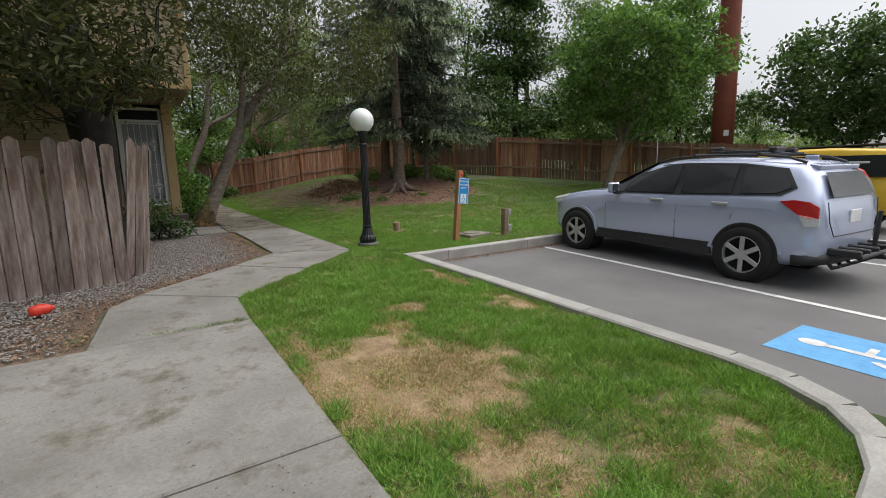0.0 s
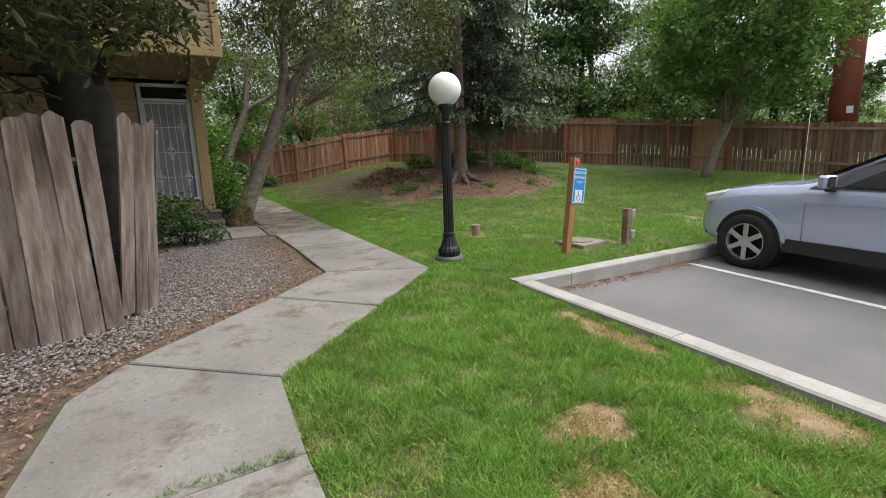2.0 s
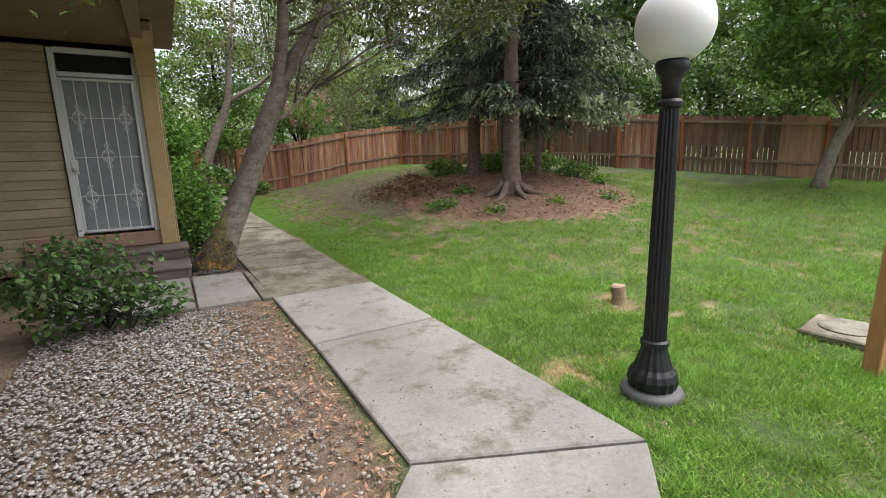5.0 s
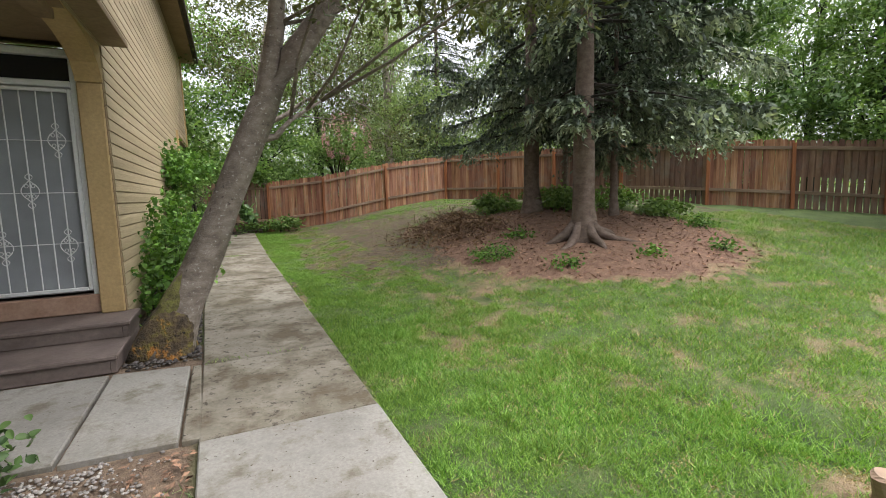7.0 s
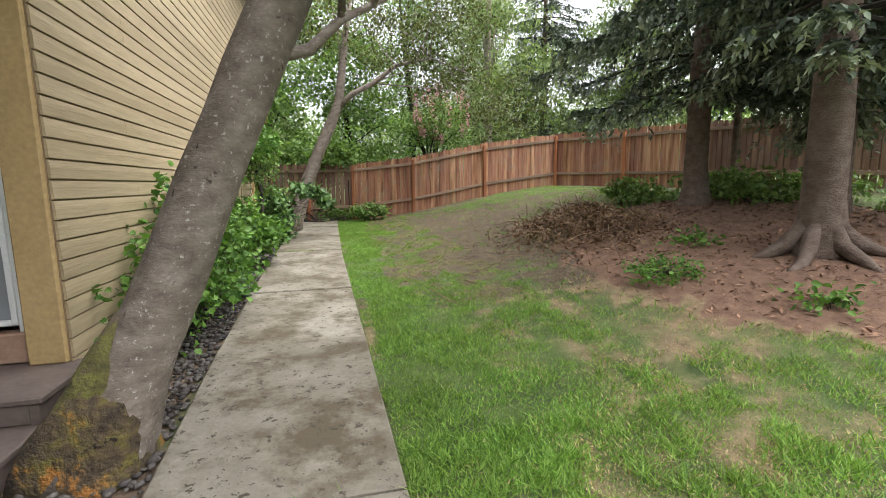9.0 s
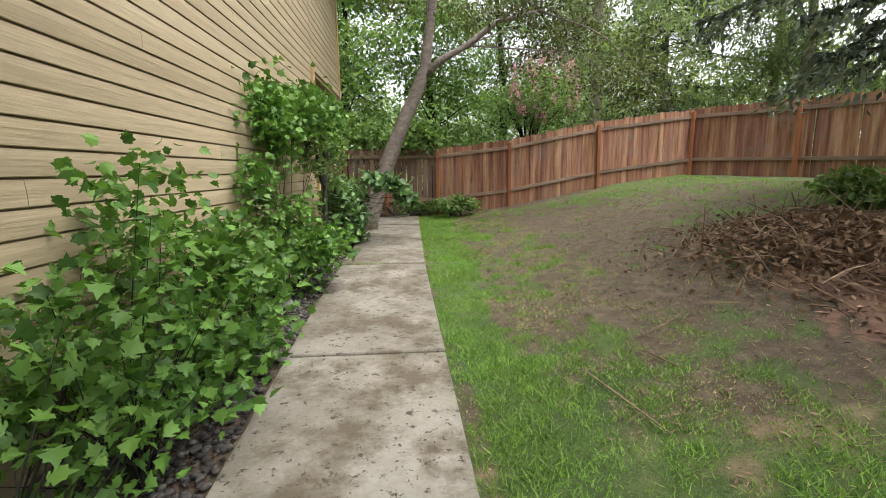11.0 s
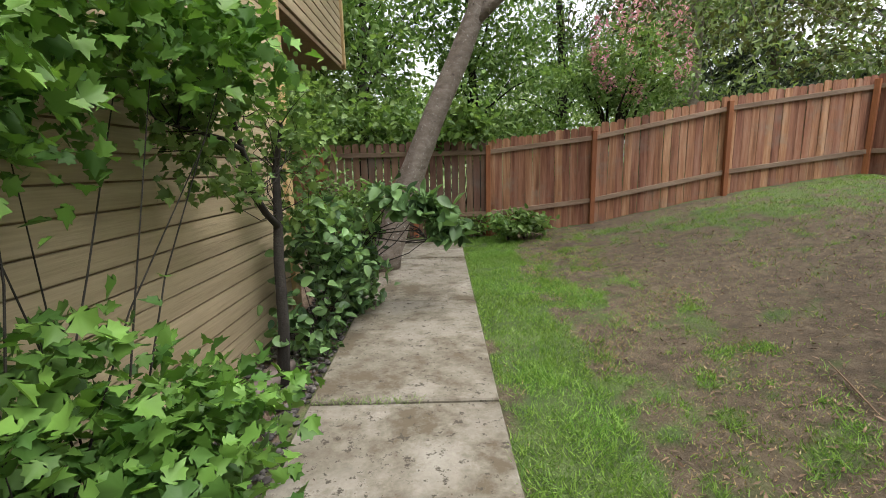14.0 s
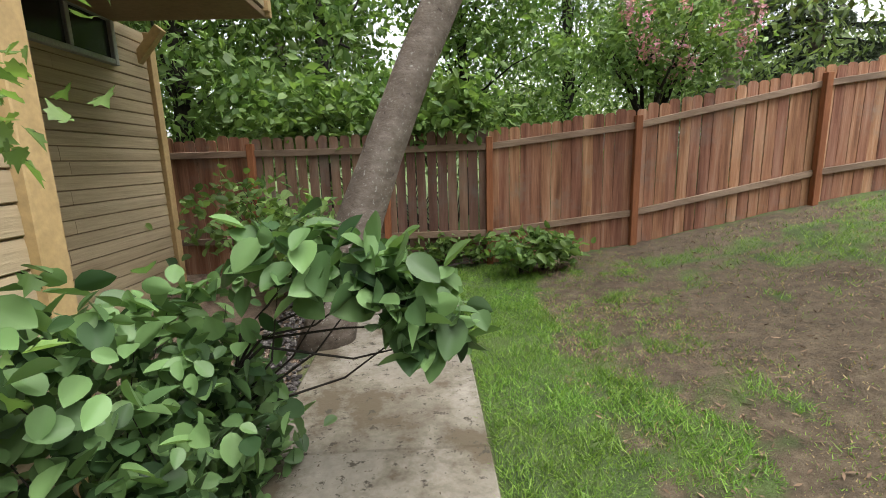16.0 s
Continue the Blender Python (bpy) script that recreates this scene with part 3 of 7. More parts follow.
def slab(poly, mat, tilt=(0, 0, 0), ch=0.01, lift=0.03):
    c = np.mean(np.array(poly), axis=0)
    k = Acc()
    n = len(poly)
    P = [Vector((*p, 0)) for p in poly]

    def inset(dist):
        out = []
        for i in range(n):
            e1, e2 = (P[i] - P[i - 1]).normalized(), (P[(i + 1) % n] - P[i]).normalized()
            n1, n2 = Vector((-e1.y, e1.x, 0)), Vector((-e2.y, e2.x, 0))
            bis = (n1 + n2).normalized()
            out.append(P[i] + bis * (dist / max(0.35, bis.dot(n1))))
        return out
    z = lambda v: float(base(v.y)) + lift + tilt[0] + tilt[1] * (v.x - c[0]) + tilt[2] * (v.y - c[1])
    r0, r1 = inset(0.006), inset(0.006 + ch)
    vs = [(v.x, v.y, z(v) - 0.12) for v in r0] + [(v.x, v.y, z(v) - ch) for v in r0] + [(v.x, v.y, z(v)) for v in r1]
    fs = [tuple(range(n))[::-1], tuple(range(2 * n, 3 * n))]
    for lv in (0, n):
        fs += [(lv + i, lv + (i + 1) % n, lv + n + (i + 1) % n, lv + n + i) for i in range(n)]
    return part("slab", k.add(vs, fs), mat, walkway)


slab([(-5, -4), (0.8, -4), (0.8, -0.3), (-5, -0.3)], M_CONC)
slab([(-5, -0.3), (0.8, -0.3), (0.8, 2.27), (-5, 2.27)], M_CONC, (0, 0.002, 0))
slab([(-5, 2.27), (0.8, 2.27), (0.8, 4.5), (-5, 4.42)], M_CONC, (0.012, 0, 0.003))
slab([(-5, 4.43), (0.8, 4.51), (0.8, 4.68), (-0.48, 4.62), (-5, 4.5)], M_CONC, (0.004, 0, 0))
slab([(-0.5, 4.626), (0.8, 4.686), (0.84, 5.6), (-0.12, 6.42), (-0.4, 5.95)], M_CONC, (-0.001, 0.001, 0))
slab([(0.84, 5.61), (1.95, 6.64), (1.1, 7.5), (-0.11, 6.43)], M_CONC, (0.001, 0, 0.001))
slab([(1.96, 6.65), (3.08, 7.72), (1.86, 8.25), (1.11, 7.51)], M_CONC, (0.003, 0, 0))
slab([(1.86, 8.26), (3.09, 7.73), (3.04, 10.06), (1.85, 10.06)], M_CONC, (0.004, 0, 0))
joints = (10.07, 11.63, 13.1, 15.25, 17.2, 18.85, 20.42, 22.55, 24.7, 26.3)
for i in range(len(joints) - 1):
    y0, y1 = joints[i], joints[i + 1]
    xs = [float(path_edge(y, r)) for y, r in ((y0, PATH_L), (y0, PATH_R), (y1, PATH_R), (y1, PATH_L))]
    slab([(xs[0], y0), (xs[1], y0), (xs[2], y1), (xs[3], y1)], M_CONC if i == 0 else M_CONC2, (0.005 * (-1) ** i, 0, 0.003 * (i % 3 - 1)))
slab([(1.06, 11.72), (1.7, 11.69), (1.68, 13.12), (1.06, 13.2)], M_CONC)
slab([(-0.3, 11.8), (1.045, 11.73), (1.045, 13.2), (-0.3, 13.25)], M_CONC)
slab([(1.71, 11.69), (1.84, 11.68), (1.77, 13.1), (1.69, 13.1)], M_CONC2)

# ---- back fence ----
fence = root("fence", "red-brown cedar board fence with gaps", "fence")
FLINE = [(-2.4, 26.75), (0.2, 26.75), (2.0, 26.72), (3.42, 26.68), (5.42, 26.62), (7.95, 26.6), (10.7, 26.6), (12.0, 24.4), (12.95, 22.1), (13.85, 19.8), (14.7, 17.4), (15.9, 15.8), (17.1, 14.3), (18.55, 12.75), (19.75, 10.75), (20.6, 8.5), (21.3, 6.2), (21.8, 3.8), (22.2, 1.4)]


def board_mesh(w, h, t=0.018):
    b_ = Acc()
    c = w * 0.22
    prof = [(-w / 2, 0), (w / 2, 0), (w / 2, h - c), (w / 2 - c, h), (-w / 2 + c, h), (-w / 2, h - c)]
    vs = [(x, -t / 2, z) for x, z in prof] + [(x, t / 2, z) for x, z in prof]
    fs = [tuple(range(6)), tuple(range(6, 12))[::-1]] + [((i + 1) % 6, i, 6 + i, 6 + (i + 1) % 6) for i in range(6)]
    return b_.add(vs, fs).mesh("board")


boards = [board_mesh(w_, h) for w_, h in ((0.139, 1.86), (0.136, 1.84), (0.141, 1.88), (0.132, 1.85))]
slim_boards = [board_mesh(w_, h) for w_, h in ((0.122, 1.86), (0.116, 1.84), (0.126, 1.87))]
for me in boards:
    me.materials.append(M_FENCE)
for me in slim_boards:
    me.materials.append(M_FENCEB)
newboards = board_mesh(0.136, 1.9)
newboards.materials.append(M_NEWW)
postm = Acc().cbox((0, 0, 0.86), (0.09, 0.09, 1.78), None, 0.006).mesh("post")
postm.materials.append(M_POST)
railm = Acc().cbox((0.5, 0, 0), (1.0, 0.04, 0.088), None, 0.005).mesh("rail")
railm.materials.append(M_RAIL)
backm = Acc().cbox((0.5, 0, 0.5), (1.0, 0.016, 1.0), None, 0.002).mesh("back_board")
backm.materials.append(M_FENCEB)
frng = random.Random(4)
for i in range(len(FLINE) - 1):
    p, q = Vector((*FLINE[i], 0)), Vector((*FLINE[i + 1], 0))
    d = q - p
    L = d.length
    yaw = math.degrees(math.atan2(d.y, d.x))
    inward = Vector((d.y, -d.x, 0)).normalized()
    pz, qz = lz(p.x, p.y), lz(q.x, q.y)
    part("post", postm, None, fence, m=pose(p.x + inward.x * 0.06, p.y + inward.y * 0.06, pz, frng.uniform(-1, 1), frng.uniform(-1, 1), yaw))
    for h in (0.44, 1.62):
        a_ = p + inward * 0.035
        ang = math.degrees(math.atan2(qz - pz, L))
        part("rail", railm, None, fence, m=pose(a_.x, a_.y, pz + h, 0, -ang, yaw) @ Matrix.Diagonal((L / math.cos(radians(ang)), 1, 1, 1)))
    k = max(1, round(L / 0.1455))
    pale = i == 12
    if i in (8, 9) or i > 10:
        lowest = 0.5 if i < 10 else 0.86
        part("back_board", backm, None, fence, m=pose(p.x - inward.x * 0.022, p.y - inward.y * 0.022, pz + lowest, 0, -math.degrees(math.atan2(qz - pz, L)), yaw) @ Matrix.Diagonal((L, 1, 1.74 - lowest, 1)))
    for j in range(k):
        s = (j + 0.5) / k
        c = p + d * s
        part("board", newboards if pale and j > k * 0.35 else frng.choice(slim_boards if i in (1, 2, 8, 9) or i > 10 else boards), None, fence, m=pose(c.x, c.y, pz + (qz - pz) * s - 0.02 + frng.uniform(-0.012, 0.012), frng.uniform(-0.4, 0.4), frng.uniform(-0.28, 0.28), yaw + frng.uniform(-1.0, 1.0)))

# ---- house ----
house = root("house", "two-storey house with tan painted lap siding and covered porch", "house")


def sidewall(name, axis, at, a0, a1, z0, z1, out, seed):
    """A wall with lap siding. axis 'x': the wall stands at x = at and runs along y from a0 to a1; out: +1 or -1, the way it faces."""
    w = Acc()
    mid, th = (a0 + a1) / 2, 0.14
    if axis == "x":
        w.cbox((at - out * th / 2, mid, (z0 + z1) / 2), (th, a1 - a0, z1 - z0), None, 0.004)
    else:
        w.cbox((mid, at - out * th / 2, (z0 + z1) / 2), (a1 - a0, th, z1 - z0), None, 0.004)
    # Darker brown core shows between boards, putting their shadow gaps into colour.
    wall = part(name, w, M_SOFF, house)
    rr = random.Random(seed)
    z = z0
    while z < z1 - 0.02:
        h = min(0.13, z1 - z)
        cuts = [a0 + 0.004, a1 - 0.004]
        if a1 - a0 > 3.2:
            cuts.insert(1, rr.uniform(a0 + 1.2, a1 - 1.2))
        for u, v in zip(cuts, cuts[1:]):
            L = v - u - 0.003
            if axis == "x":
                mt = pose(at, u, z, 0, 0, 0) @ Matrix.Diagonal((out, L, h / 0.152, 1))
            else:
                mt = pose(u, at, z, 0, 0, 0) @ Matrix.Diagonal((L, out, h / 0.152, 1))
            part("siding_board", SIDING[axis], None, wall, m=mt)
        z += 0.13
    return wall


def siding_mesh(axis):
    prof = [(0.002, 0.013), (0.015, 0.009), (0.0185, 0.014), (0.0175, 0.1), (0.013, 0.149), (0.002, 0.151)]
    s = Acc()
    n = len(prof)
    if axis == "x":
        vs = [(o, 0, z) for o, z in prof] + [(o, 1, z) for o, z in prof]
    else:
        vs = [(0, o, z) for o, z in prof] + [(1, o, z) for o, z in prof]
    s.add(vs, [tuple(range(n)), tuple(range(n, 2 * n))[::-1]] + [((i + 1) % n, i, n + i, n + (i + 1) % n) for i in range(n)])
    me = s.mesh("siding_board")
    me.materials.append(M_SIDE)
    return me


SIDING = {"x": siding_mesh("x"), "y": siding_mesh("y")}
sidewall("wall", "x", 0.98, 14.5, 22.2, 0.53, 6.3, 1, 1)
sidewall("upper_wall", "x", 0.98, 22.21, 25.4, 3.62, 6.3, 1, 2)
sidewall("porch_upper_wall", "x", 0.98, 13.02, 14.49, 3.46, 6.3, 1, 3)
sidewall("porch_wall", "y", 14.62, 0.765, 0.83, 0.66, 3.44, -1, 4)
sidewall("porch_wall_far", "y", 14.62, -3.4, -0.27, 0.36, 3.44, -1, 5)
sidewall("back_wall", "x", -0.62, 22.3, 26.05, 0.6, 3.6, 1, 6)
sidewall("bay_wall", "y", 11.7, -3.6, 1.14, 3.66, 6.3, -1, 7)
part("bay_side", Acc().cbox((1.2, 12.35, 4.95), (0.1, 1.24, 2.75), None, 0.004), M_TRIM, house)
part("bay_fascia", Acc().cbox((-1.2, 11.68, 3.56), (4.9, 0.09, 0.2), None, 0.006), M_TRIM, house)
part("corner_board", Acc().cbox((1.19, 11.69, 4.97), (0.12, 0.11, 2.64), None, 0.006), M_TRIM, house)
part("porch_soffit", Acc().cbox((-1.2, 13.15, 3.53), (4.86, 2.82, 0.06), None, 0.004), M_SOFF, house)
part("soffit_beam", Acc().cbox((0.82, 12.6, 3.44), (0.14, 1.7, 0.12), None, 0.006), M_SOFF, house)
part("rear_soffit", Acc().cbox((0.15, 23.83, 3.58), (1.66, 3.22, 0.06), None, 0.004), M_SOFF, house)
part("rear_fascia", Acc().cbox((0.18, 25.44, 3.68), (1.7, 0.07, 0.24), None, 0.004), M_TRIM, house)
part("rear_end_wall", Acc().cbox((-1.3, 25.42, 5.0), (4.6, 0.1, 2.5), None, 0.004), M_SIDE, house)
part("side_return", Acc().cbox((0.15, 22.26, 2.1), (1.62, 0.1, 3.0), None, 0.004), M_SIDE, house)
part("far_side_wall", Acc().cbox((-3.5, 19.0, 3.4), (0.14, 14.4, 6.2), None, 0.004), M_SIDE, house)
part("upper_ceiling", Acc().cbox((-1.2, 18.6, 6.36), (4.7, 14.0, 0.08), None, 0.004), M_SOFF, house)
part("foundation", Acc().cbox((0.86, 18.4, 0.27), (0.2, 7.6, 0.5), None, 0.01), M_CONC2, house)
for c, s, nm in (((0.985, 22.19, 2.1), (0.12, 0.14, 3.1), "corner_board"), ((-0.6, 26.08, 2.05), (0.1, 0.12, 3.1), "corner_board"), ((0.985, 25.4, 4.95), (0.1, 0.09, 2.7), "corner_board")):
    part(nm, Acc().cbox(c, s, None, 0.006), M_TRIM, house)
# bracket under the rear overhang
br = Acc()
br.cbox((-0.5, 25.9, 3.42), (0.1, 0.1, 0.5), pose(0, 0, 0, 0, 42, 0), 0.006)
part("bracket", br, M_TRIM, house)

# porch column with the curved bracket that carries the upper floor
part("column", Acc().cbox((0.861, 14.53, 1.87), (0.222, 0.12, 2.46), None, 0.012), M_TRIM, house)
arch = Acc()
curve = [(14.49, 3.1), (14.46, 3.1), (14.43, 3.16), (14.33, 3.27), (14.14, 3.36), (13.85, 3.42), (13.4, 3.46), (13.02, 3.48), (13.02, 3.62), (14.49, 3.62)]
n = len(curve)
arch.add([(0.75, y, z) for y, z in curve] + [(0.985, y, z) for y, z in curve], [tuple(range(n)), tuple(range(n, 2 * n))[::-1]] + [((i + 1) % n, i, n + i, n + (i + 1) % n) for i in range(n)])
part("arch_bracket", arch, M_TRIM, house)

# roof
roof = Acc()
for y0, y1 in ((11.2, 25.85),):
    prof = [(1.42, 6.22), (1.42, 6.38), (-1.2, 8.0), (-3.9, 6.38), (-3.9, 6.22), (-1.2, 7.8)]
    n = len(prof)
    roof.add([(x, y0, z) for x, z in prof] + [(x, y1, z) for x, z in prof], [tuple(range(n))[::-1], tuple(range(n, 2 * n))] + [(i, (i + 1) % n, n + (i + 1) % n, n + i) for i in range(n)])
part("roof", roof, M_ROOF, house)
part("eave_soffit", Acc().cbox((1.2, 18.5, 6.26), (0.42, 14.7, 0.04), None, 0.003), M_SOFF, house)
part("gutter", Acc().cbox((1.46, 18.5, 6.32), (0.1, 14.7, 0.12), None, 0.02), M_ROOF, house, "dark brown gutter")

# front door with a security grille
door = root("door", "", "")
door.parent = house
DX0, DX1, DY = -0.25, 0.755, 14.6
fr = Acc()
fr.cbox((DX0 + 0.035, DY, 2.13), (0.07, 0.1, 2.56), None, 0.006)
fr.cbox((DX1 - 0.035, DY, 2.13), (0.07, 0.1, 2.56), None, 0.006)
fr.cbox(((DX0 + DX1) / 2, DY, 3.39), (DX1 - DX0 - 0.144, 0.1, 0.07), None, 0.006)
fr.cbox(((DX0 + DX1) / 2, DY, 3.08), (DX1 - DX0 - 0.144, 0.1, 0.06), None, 0.006)
part("door_frame", fr, M_WHITE, door, "white painted metal frame")
part("transom_pane", Acc().cbox(((DX0 + DX1) / 2, DY + 0.03, 3.235), (DX1 - DX0 - 0.15, 0.012, 0.24), None, 0.002), M_GLASSD, door, "dark transom glass")
part("screen", Acc().cbox(((DX0 + DX1) / 2, DY + 0.03, 1.96), (DX1 - DX0 - 0.15, 0.012, 2.17), None, 0.002), M_SCREEN, door, "grey mesh screen")
lf = Acc()
for x in (DX0 + 0.09, DX1 - 0.09):
    lf.cbox((x, DY - 0.035, 1.965), (0.035, 0.03, 2.13), None, 0.004)
for z in (0.915, 3.015):
    lf.cbox(((DX0 + DX1) / 2, DY - 0.035, z), (DX1 - DX0 - 0.222, 0.03, 0.035), None, 0.004)
part("grille_frame", lf, M_WHITE, door)
W = DX1 - DX0 - 0.2
bars = [DX0 + 0.1 + W * k / 6 for k in range(1, 6)]
for x in bars:
    part("grille_bar", Acc().tube([(x, DY - 0.04, 0.93), (x, DY - 0.04, 3.0)], [0.0065, 0.0065], 6), M_WHITE, door)
for z in (1.42, 1.96, 2.5):
    part("grille_crossbar", Acc().tube([(DX0 + 0.11, DY - 0.034, z), (DX1 - 0.11, DY - 0.034, z)], [0.005, 0.005], 6), M_WHITE, door)
for x, z in ((bars[0], 2.5), (bars[4], 2.5), (bars[2], 1.98), (bars[0], 1.4), (bars[4], 1.4)):
    sc = Acc()
    for sg in (-1, 1):
        pts = [(x + sg * 0.075 * math.sin(math.pi * k / 10) * (1.0 if k < 8 else 0.9), DY - 0.052, z - 0.11 + 0.22 * k / 10) for k in range(11)]
        sc.tube(pts, [0.005] * 11, 5)
        for zc, s2 in ((z + 0.05, 1), (z - 0.05, -1)):
            curl = [(x + sg * (0.03 + 0.026 * math.cos(2.2 * math.pi * k / 10) * (1 - k / 16)), DY - 0.052, zc + s2 * 0.026 * math.sin(2.2 * math.pi * k / 10) * (1 - k / 16)) for k in range(11)]
            sc.tube(curl, [0.0042] * 11, 4)
        tip = [(x + sg * 0.03 * math.sin(math.pi * k / 6), DY - 0.052, z + 0.11 + 0.07 * k / 6) for k in range(7)]
        sc.tube(tip, [0.0042] * 7, 4)
        tip = [(x + sg * 0.03 * math.sin(math.pi * k / 6), DY - 0.052, z - 0.11 - 0.07 * k / 6) for k in range(7)]
        sc.tube(tip, [0.0042] * 7, 4)
    part("grille_scroll", sc, M_WHITE, door, "white scrolled iron ornament")
lk = Acc()
lk.cbox((DX0 + 0.1, DY - 0.065, 1.83), (0.075, 0.03, 0.2), None, 0.006)
part("lock_plate", lk, M_WHITE, door)
kn = Acc()
kn.lathe((0, 0, 0), [(0.012, 0), (0.012, 0.03), (0.028, 0.04), (0.03, 0.055), (0.018, 0.068)], 14)
part("door_knob", kn, M_ALU, door, m=pose(DX0 + 0.1, DY - 0.08, 1.79, 90, 0, 0), smooth=True)
part("sill", Acc().cbox(((DX0 + DX1) / 2 - 0.3, DY - 0.02, 0.75), (1.62, 0.12, 0.2), None, 0.01), M_SILL, house, "worn reddish door sill")

# rear window
win = root("window", "", "")
win.parent = house
wf = Acc()
for y in (24.12, 25.4):
    wf.cbox((-0.58, y, 3.36), (0.07, 0.06, 0.48), None, 0.006)
wf.cbox((-0.58, 24.76, 3.15), (0.07, 1.22, 0.055), None, 0.006)
wf.cbox((-0.58, 24.76, 3.57), (0.07, 1.22, 0.05), None, 0.006)
wf.cbox((-0.575, 24.8, 3.36), (0.05, 0.05, 0.36), None, 0.006)
part("window_frame", wf, M_BOXG, win, "grey aluminium slider frame")
for y0, y1 in ((24.15, 24.77), (24.83, 25.37)):
    part("pane", Acc().cbox((-0.59, (y0 + y1) / 2, 3.36), (0.008, y1 - y0, 0.36), None, 0.001), M_GLASSD, win)

steps = root("porch_steps", "brown painted wooden porch steps with worn treads", "steps")
part("tread", Acc().cbox((0.13, 13.64, 0.455), (1.92, 0.66, 0.045), None, 0.012), M_STEP, steps)
part("riser", Acc().cbox((0.13, 13.36, 0.37), (1.88, 0.04, 0.13), None, 0.006), M_STEP, steps)
part("tread", Acc().cbox((0.13, 14.24, 0.62), (1.94, 0.62, 0.045), None, 0.012), M_STEP, steps)
part("riser", Acc().cbox((0.13, 13.97, 0.54), (1.88, 0.04, 0.12), None, 0.006), M_STEP, steps)
part("cheek", Acc().cbox((1.05, 13.93, 0.38), (0.05, 1.2, 0.14), None, 0.006), M_STEP, steps)
part("cheek", Acc().cbox((1.05, 14.24, 0.52), (0.05, 0.6, 0.15), None, 0.006), M_STEP, steps)

spigot = Acc()
spigot.tube([(1.0, 18.05, 0.86), (1.1, 18.05, 0.86)], [0.016, 0.016], 8)
spigot.tube([(1.09, 18.05, 0.88), (1.11, 18.05, 0.78)], [0.02, 0.014], 8)
spigot.lathe((1.08, 18.05, 0.89), [(0.035, 0), (0.04, 0.01), (0.035, 0.02)], 12)
tap = part("tap", spigot, M_BOXG, house, "garden tap with blue handle")

# ---- old picket fence ----
picket = root("picket_fence", "weathered grey leaning fence boards with knots", "fence")


def picket_mesh(w, h, seed, t=0.02):
    rr = random.Random(seed)
    c = w * rr.uniform(0.2, 0.34)
    k = 9
    a_ = Acc()
    vs = []
    for s in (-1, 1):
        for i in range(k):
            z = (h - c) * i / (k - 1)
            bow = 0.012 * math.sin(i * 0.5 + seed)
            l = -w / 2 + rr.uniform(-0.003, 0.003)
            r = w / 2 + rr.uniform(-0.003, 0.003)
            vs += [(l, s * t / 2 + bow, z), (0, s * t / 2 + bow * 1.2, z), (r, s * t / 2 + bow, z)]
        bow = 0.012 * math.sin((k - 1) * 0.5 + seed)
        vs += [(-w / 2 + c, s * t / 2 + bow, h), (0, s * t / 2 + bow, h + 0.006), (w / 2 - c, s * t / 2 + bow, h - rr.uniform(0, 0.015))]
    m_ = 3 * (k + 1)
    fs = []
    for i in range(k):
        for j in range(2):
            q = (3 * i + j, 3 * i + j + 1, 3 * i + 4 + j, 3 * i + 3 + j)
            fs += [q, tuple(m_ + v for v in q[::-1])]
        for j in (0, 2):
            fs.append((3 * i + j, 3 * i + 3 + j, m_ + 3 * i + 3 + j, m_ + 3 * i + j))
    for j in range(2):
        fs += [(j, j + 1, m_ + j + 1, m_ + j), (3 * k + j, 3 * k + j + 1, m_ + 3 * k + j + 1, m_ + 3 * k + j)]
    me = a_.add(vs, fs).mesh("picket")
    me.materials.append(M_GREYW)
    return me


PK = [picket_mesh(0.14, h, i) for i, h in enumerate((1.88, 1.8, 1.9, 1.85, 1.86))]
prr = random.Random(9)
p0, p1 = Vector((-3.4, 6.55, 0)), Vector((-0.2, 7.42, 0))
d = p1 - p0
k = int(d.length / 0.148)
yaw = math.degrees(math.atan2(d.y, d.x))
for i in range(k):
    c = p0 + d * ((i + 0.5) / k)
    drop = -0.14 if i == k - 6 else prr.uniform(-0.03, 0.02)
    part("picket", PK[i % 5], None, picket, m=pose(c.x, c.y, lz(c.x, c.y) + drop, prr.uniform(0.5, 2.5), prr.uniform(-1.4, 1.0), yaw + prr.uniform(-2, 2)))
for i, (x, y, tw_) in enumerate(((-0.14, 7.74, 46), (-0.045, 7.845, 49), (0.04, 7.95, 60), (0.07, 8.1, 84), (0.06, 8.26, 92), (0.03, 8.42, 95))):
    part("picket", PK[(i + 2) % 5], None, picket, m=Matrix.Translation((x - 0.06, y, lz(-0.2, y) + prr.uniform(-0.03, 0.02))) @ Matrix.Rotation(radians(6.5), 4, "Y") @ pose(0, 0, 0, prr.uniform(-1, 1), prr.uniform(-1, 1), tw_ + prr.uniform(-4, 4)))
ra = Acc()
for h in (0.35, 1.5):
    ra.tube([(-3.4, 6.6, h + 0.17), (-0.25, 7.47, h + 0.17)], [0.04, 0.04], 4)
part("rail", ra, M_GREYW, picket)
rb_ = Acc()
for h in (0.4, 1.45):
    rb_.tube([(-0.23 + 0.11 * h, 7.78, h + 0.17), (-0.1 + 0.11 * h, 8.02, h + 0.19), (-0.09 + 0.11 * h, 8.5, h + 0.2)], [0.035, 0.035, 0.035], 4)
part("rail", rb_, M_GREYW, picket)
part("post", Acc().cbox((-0.27, 7.52, 1.05), (0.09, 0.09, 1.8), None, 0.008), M_GREYW, picket)

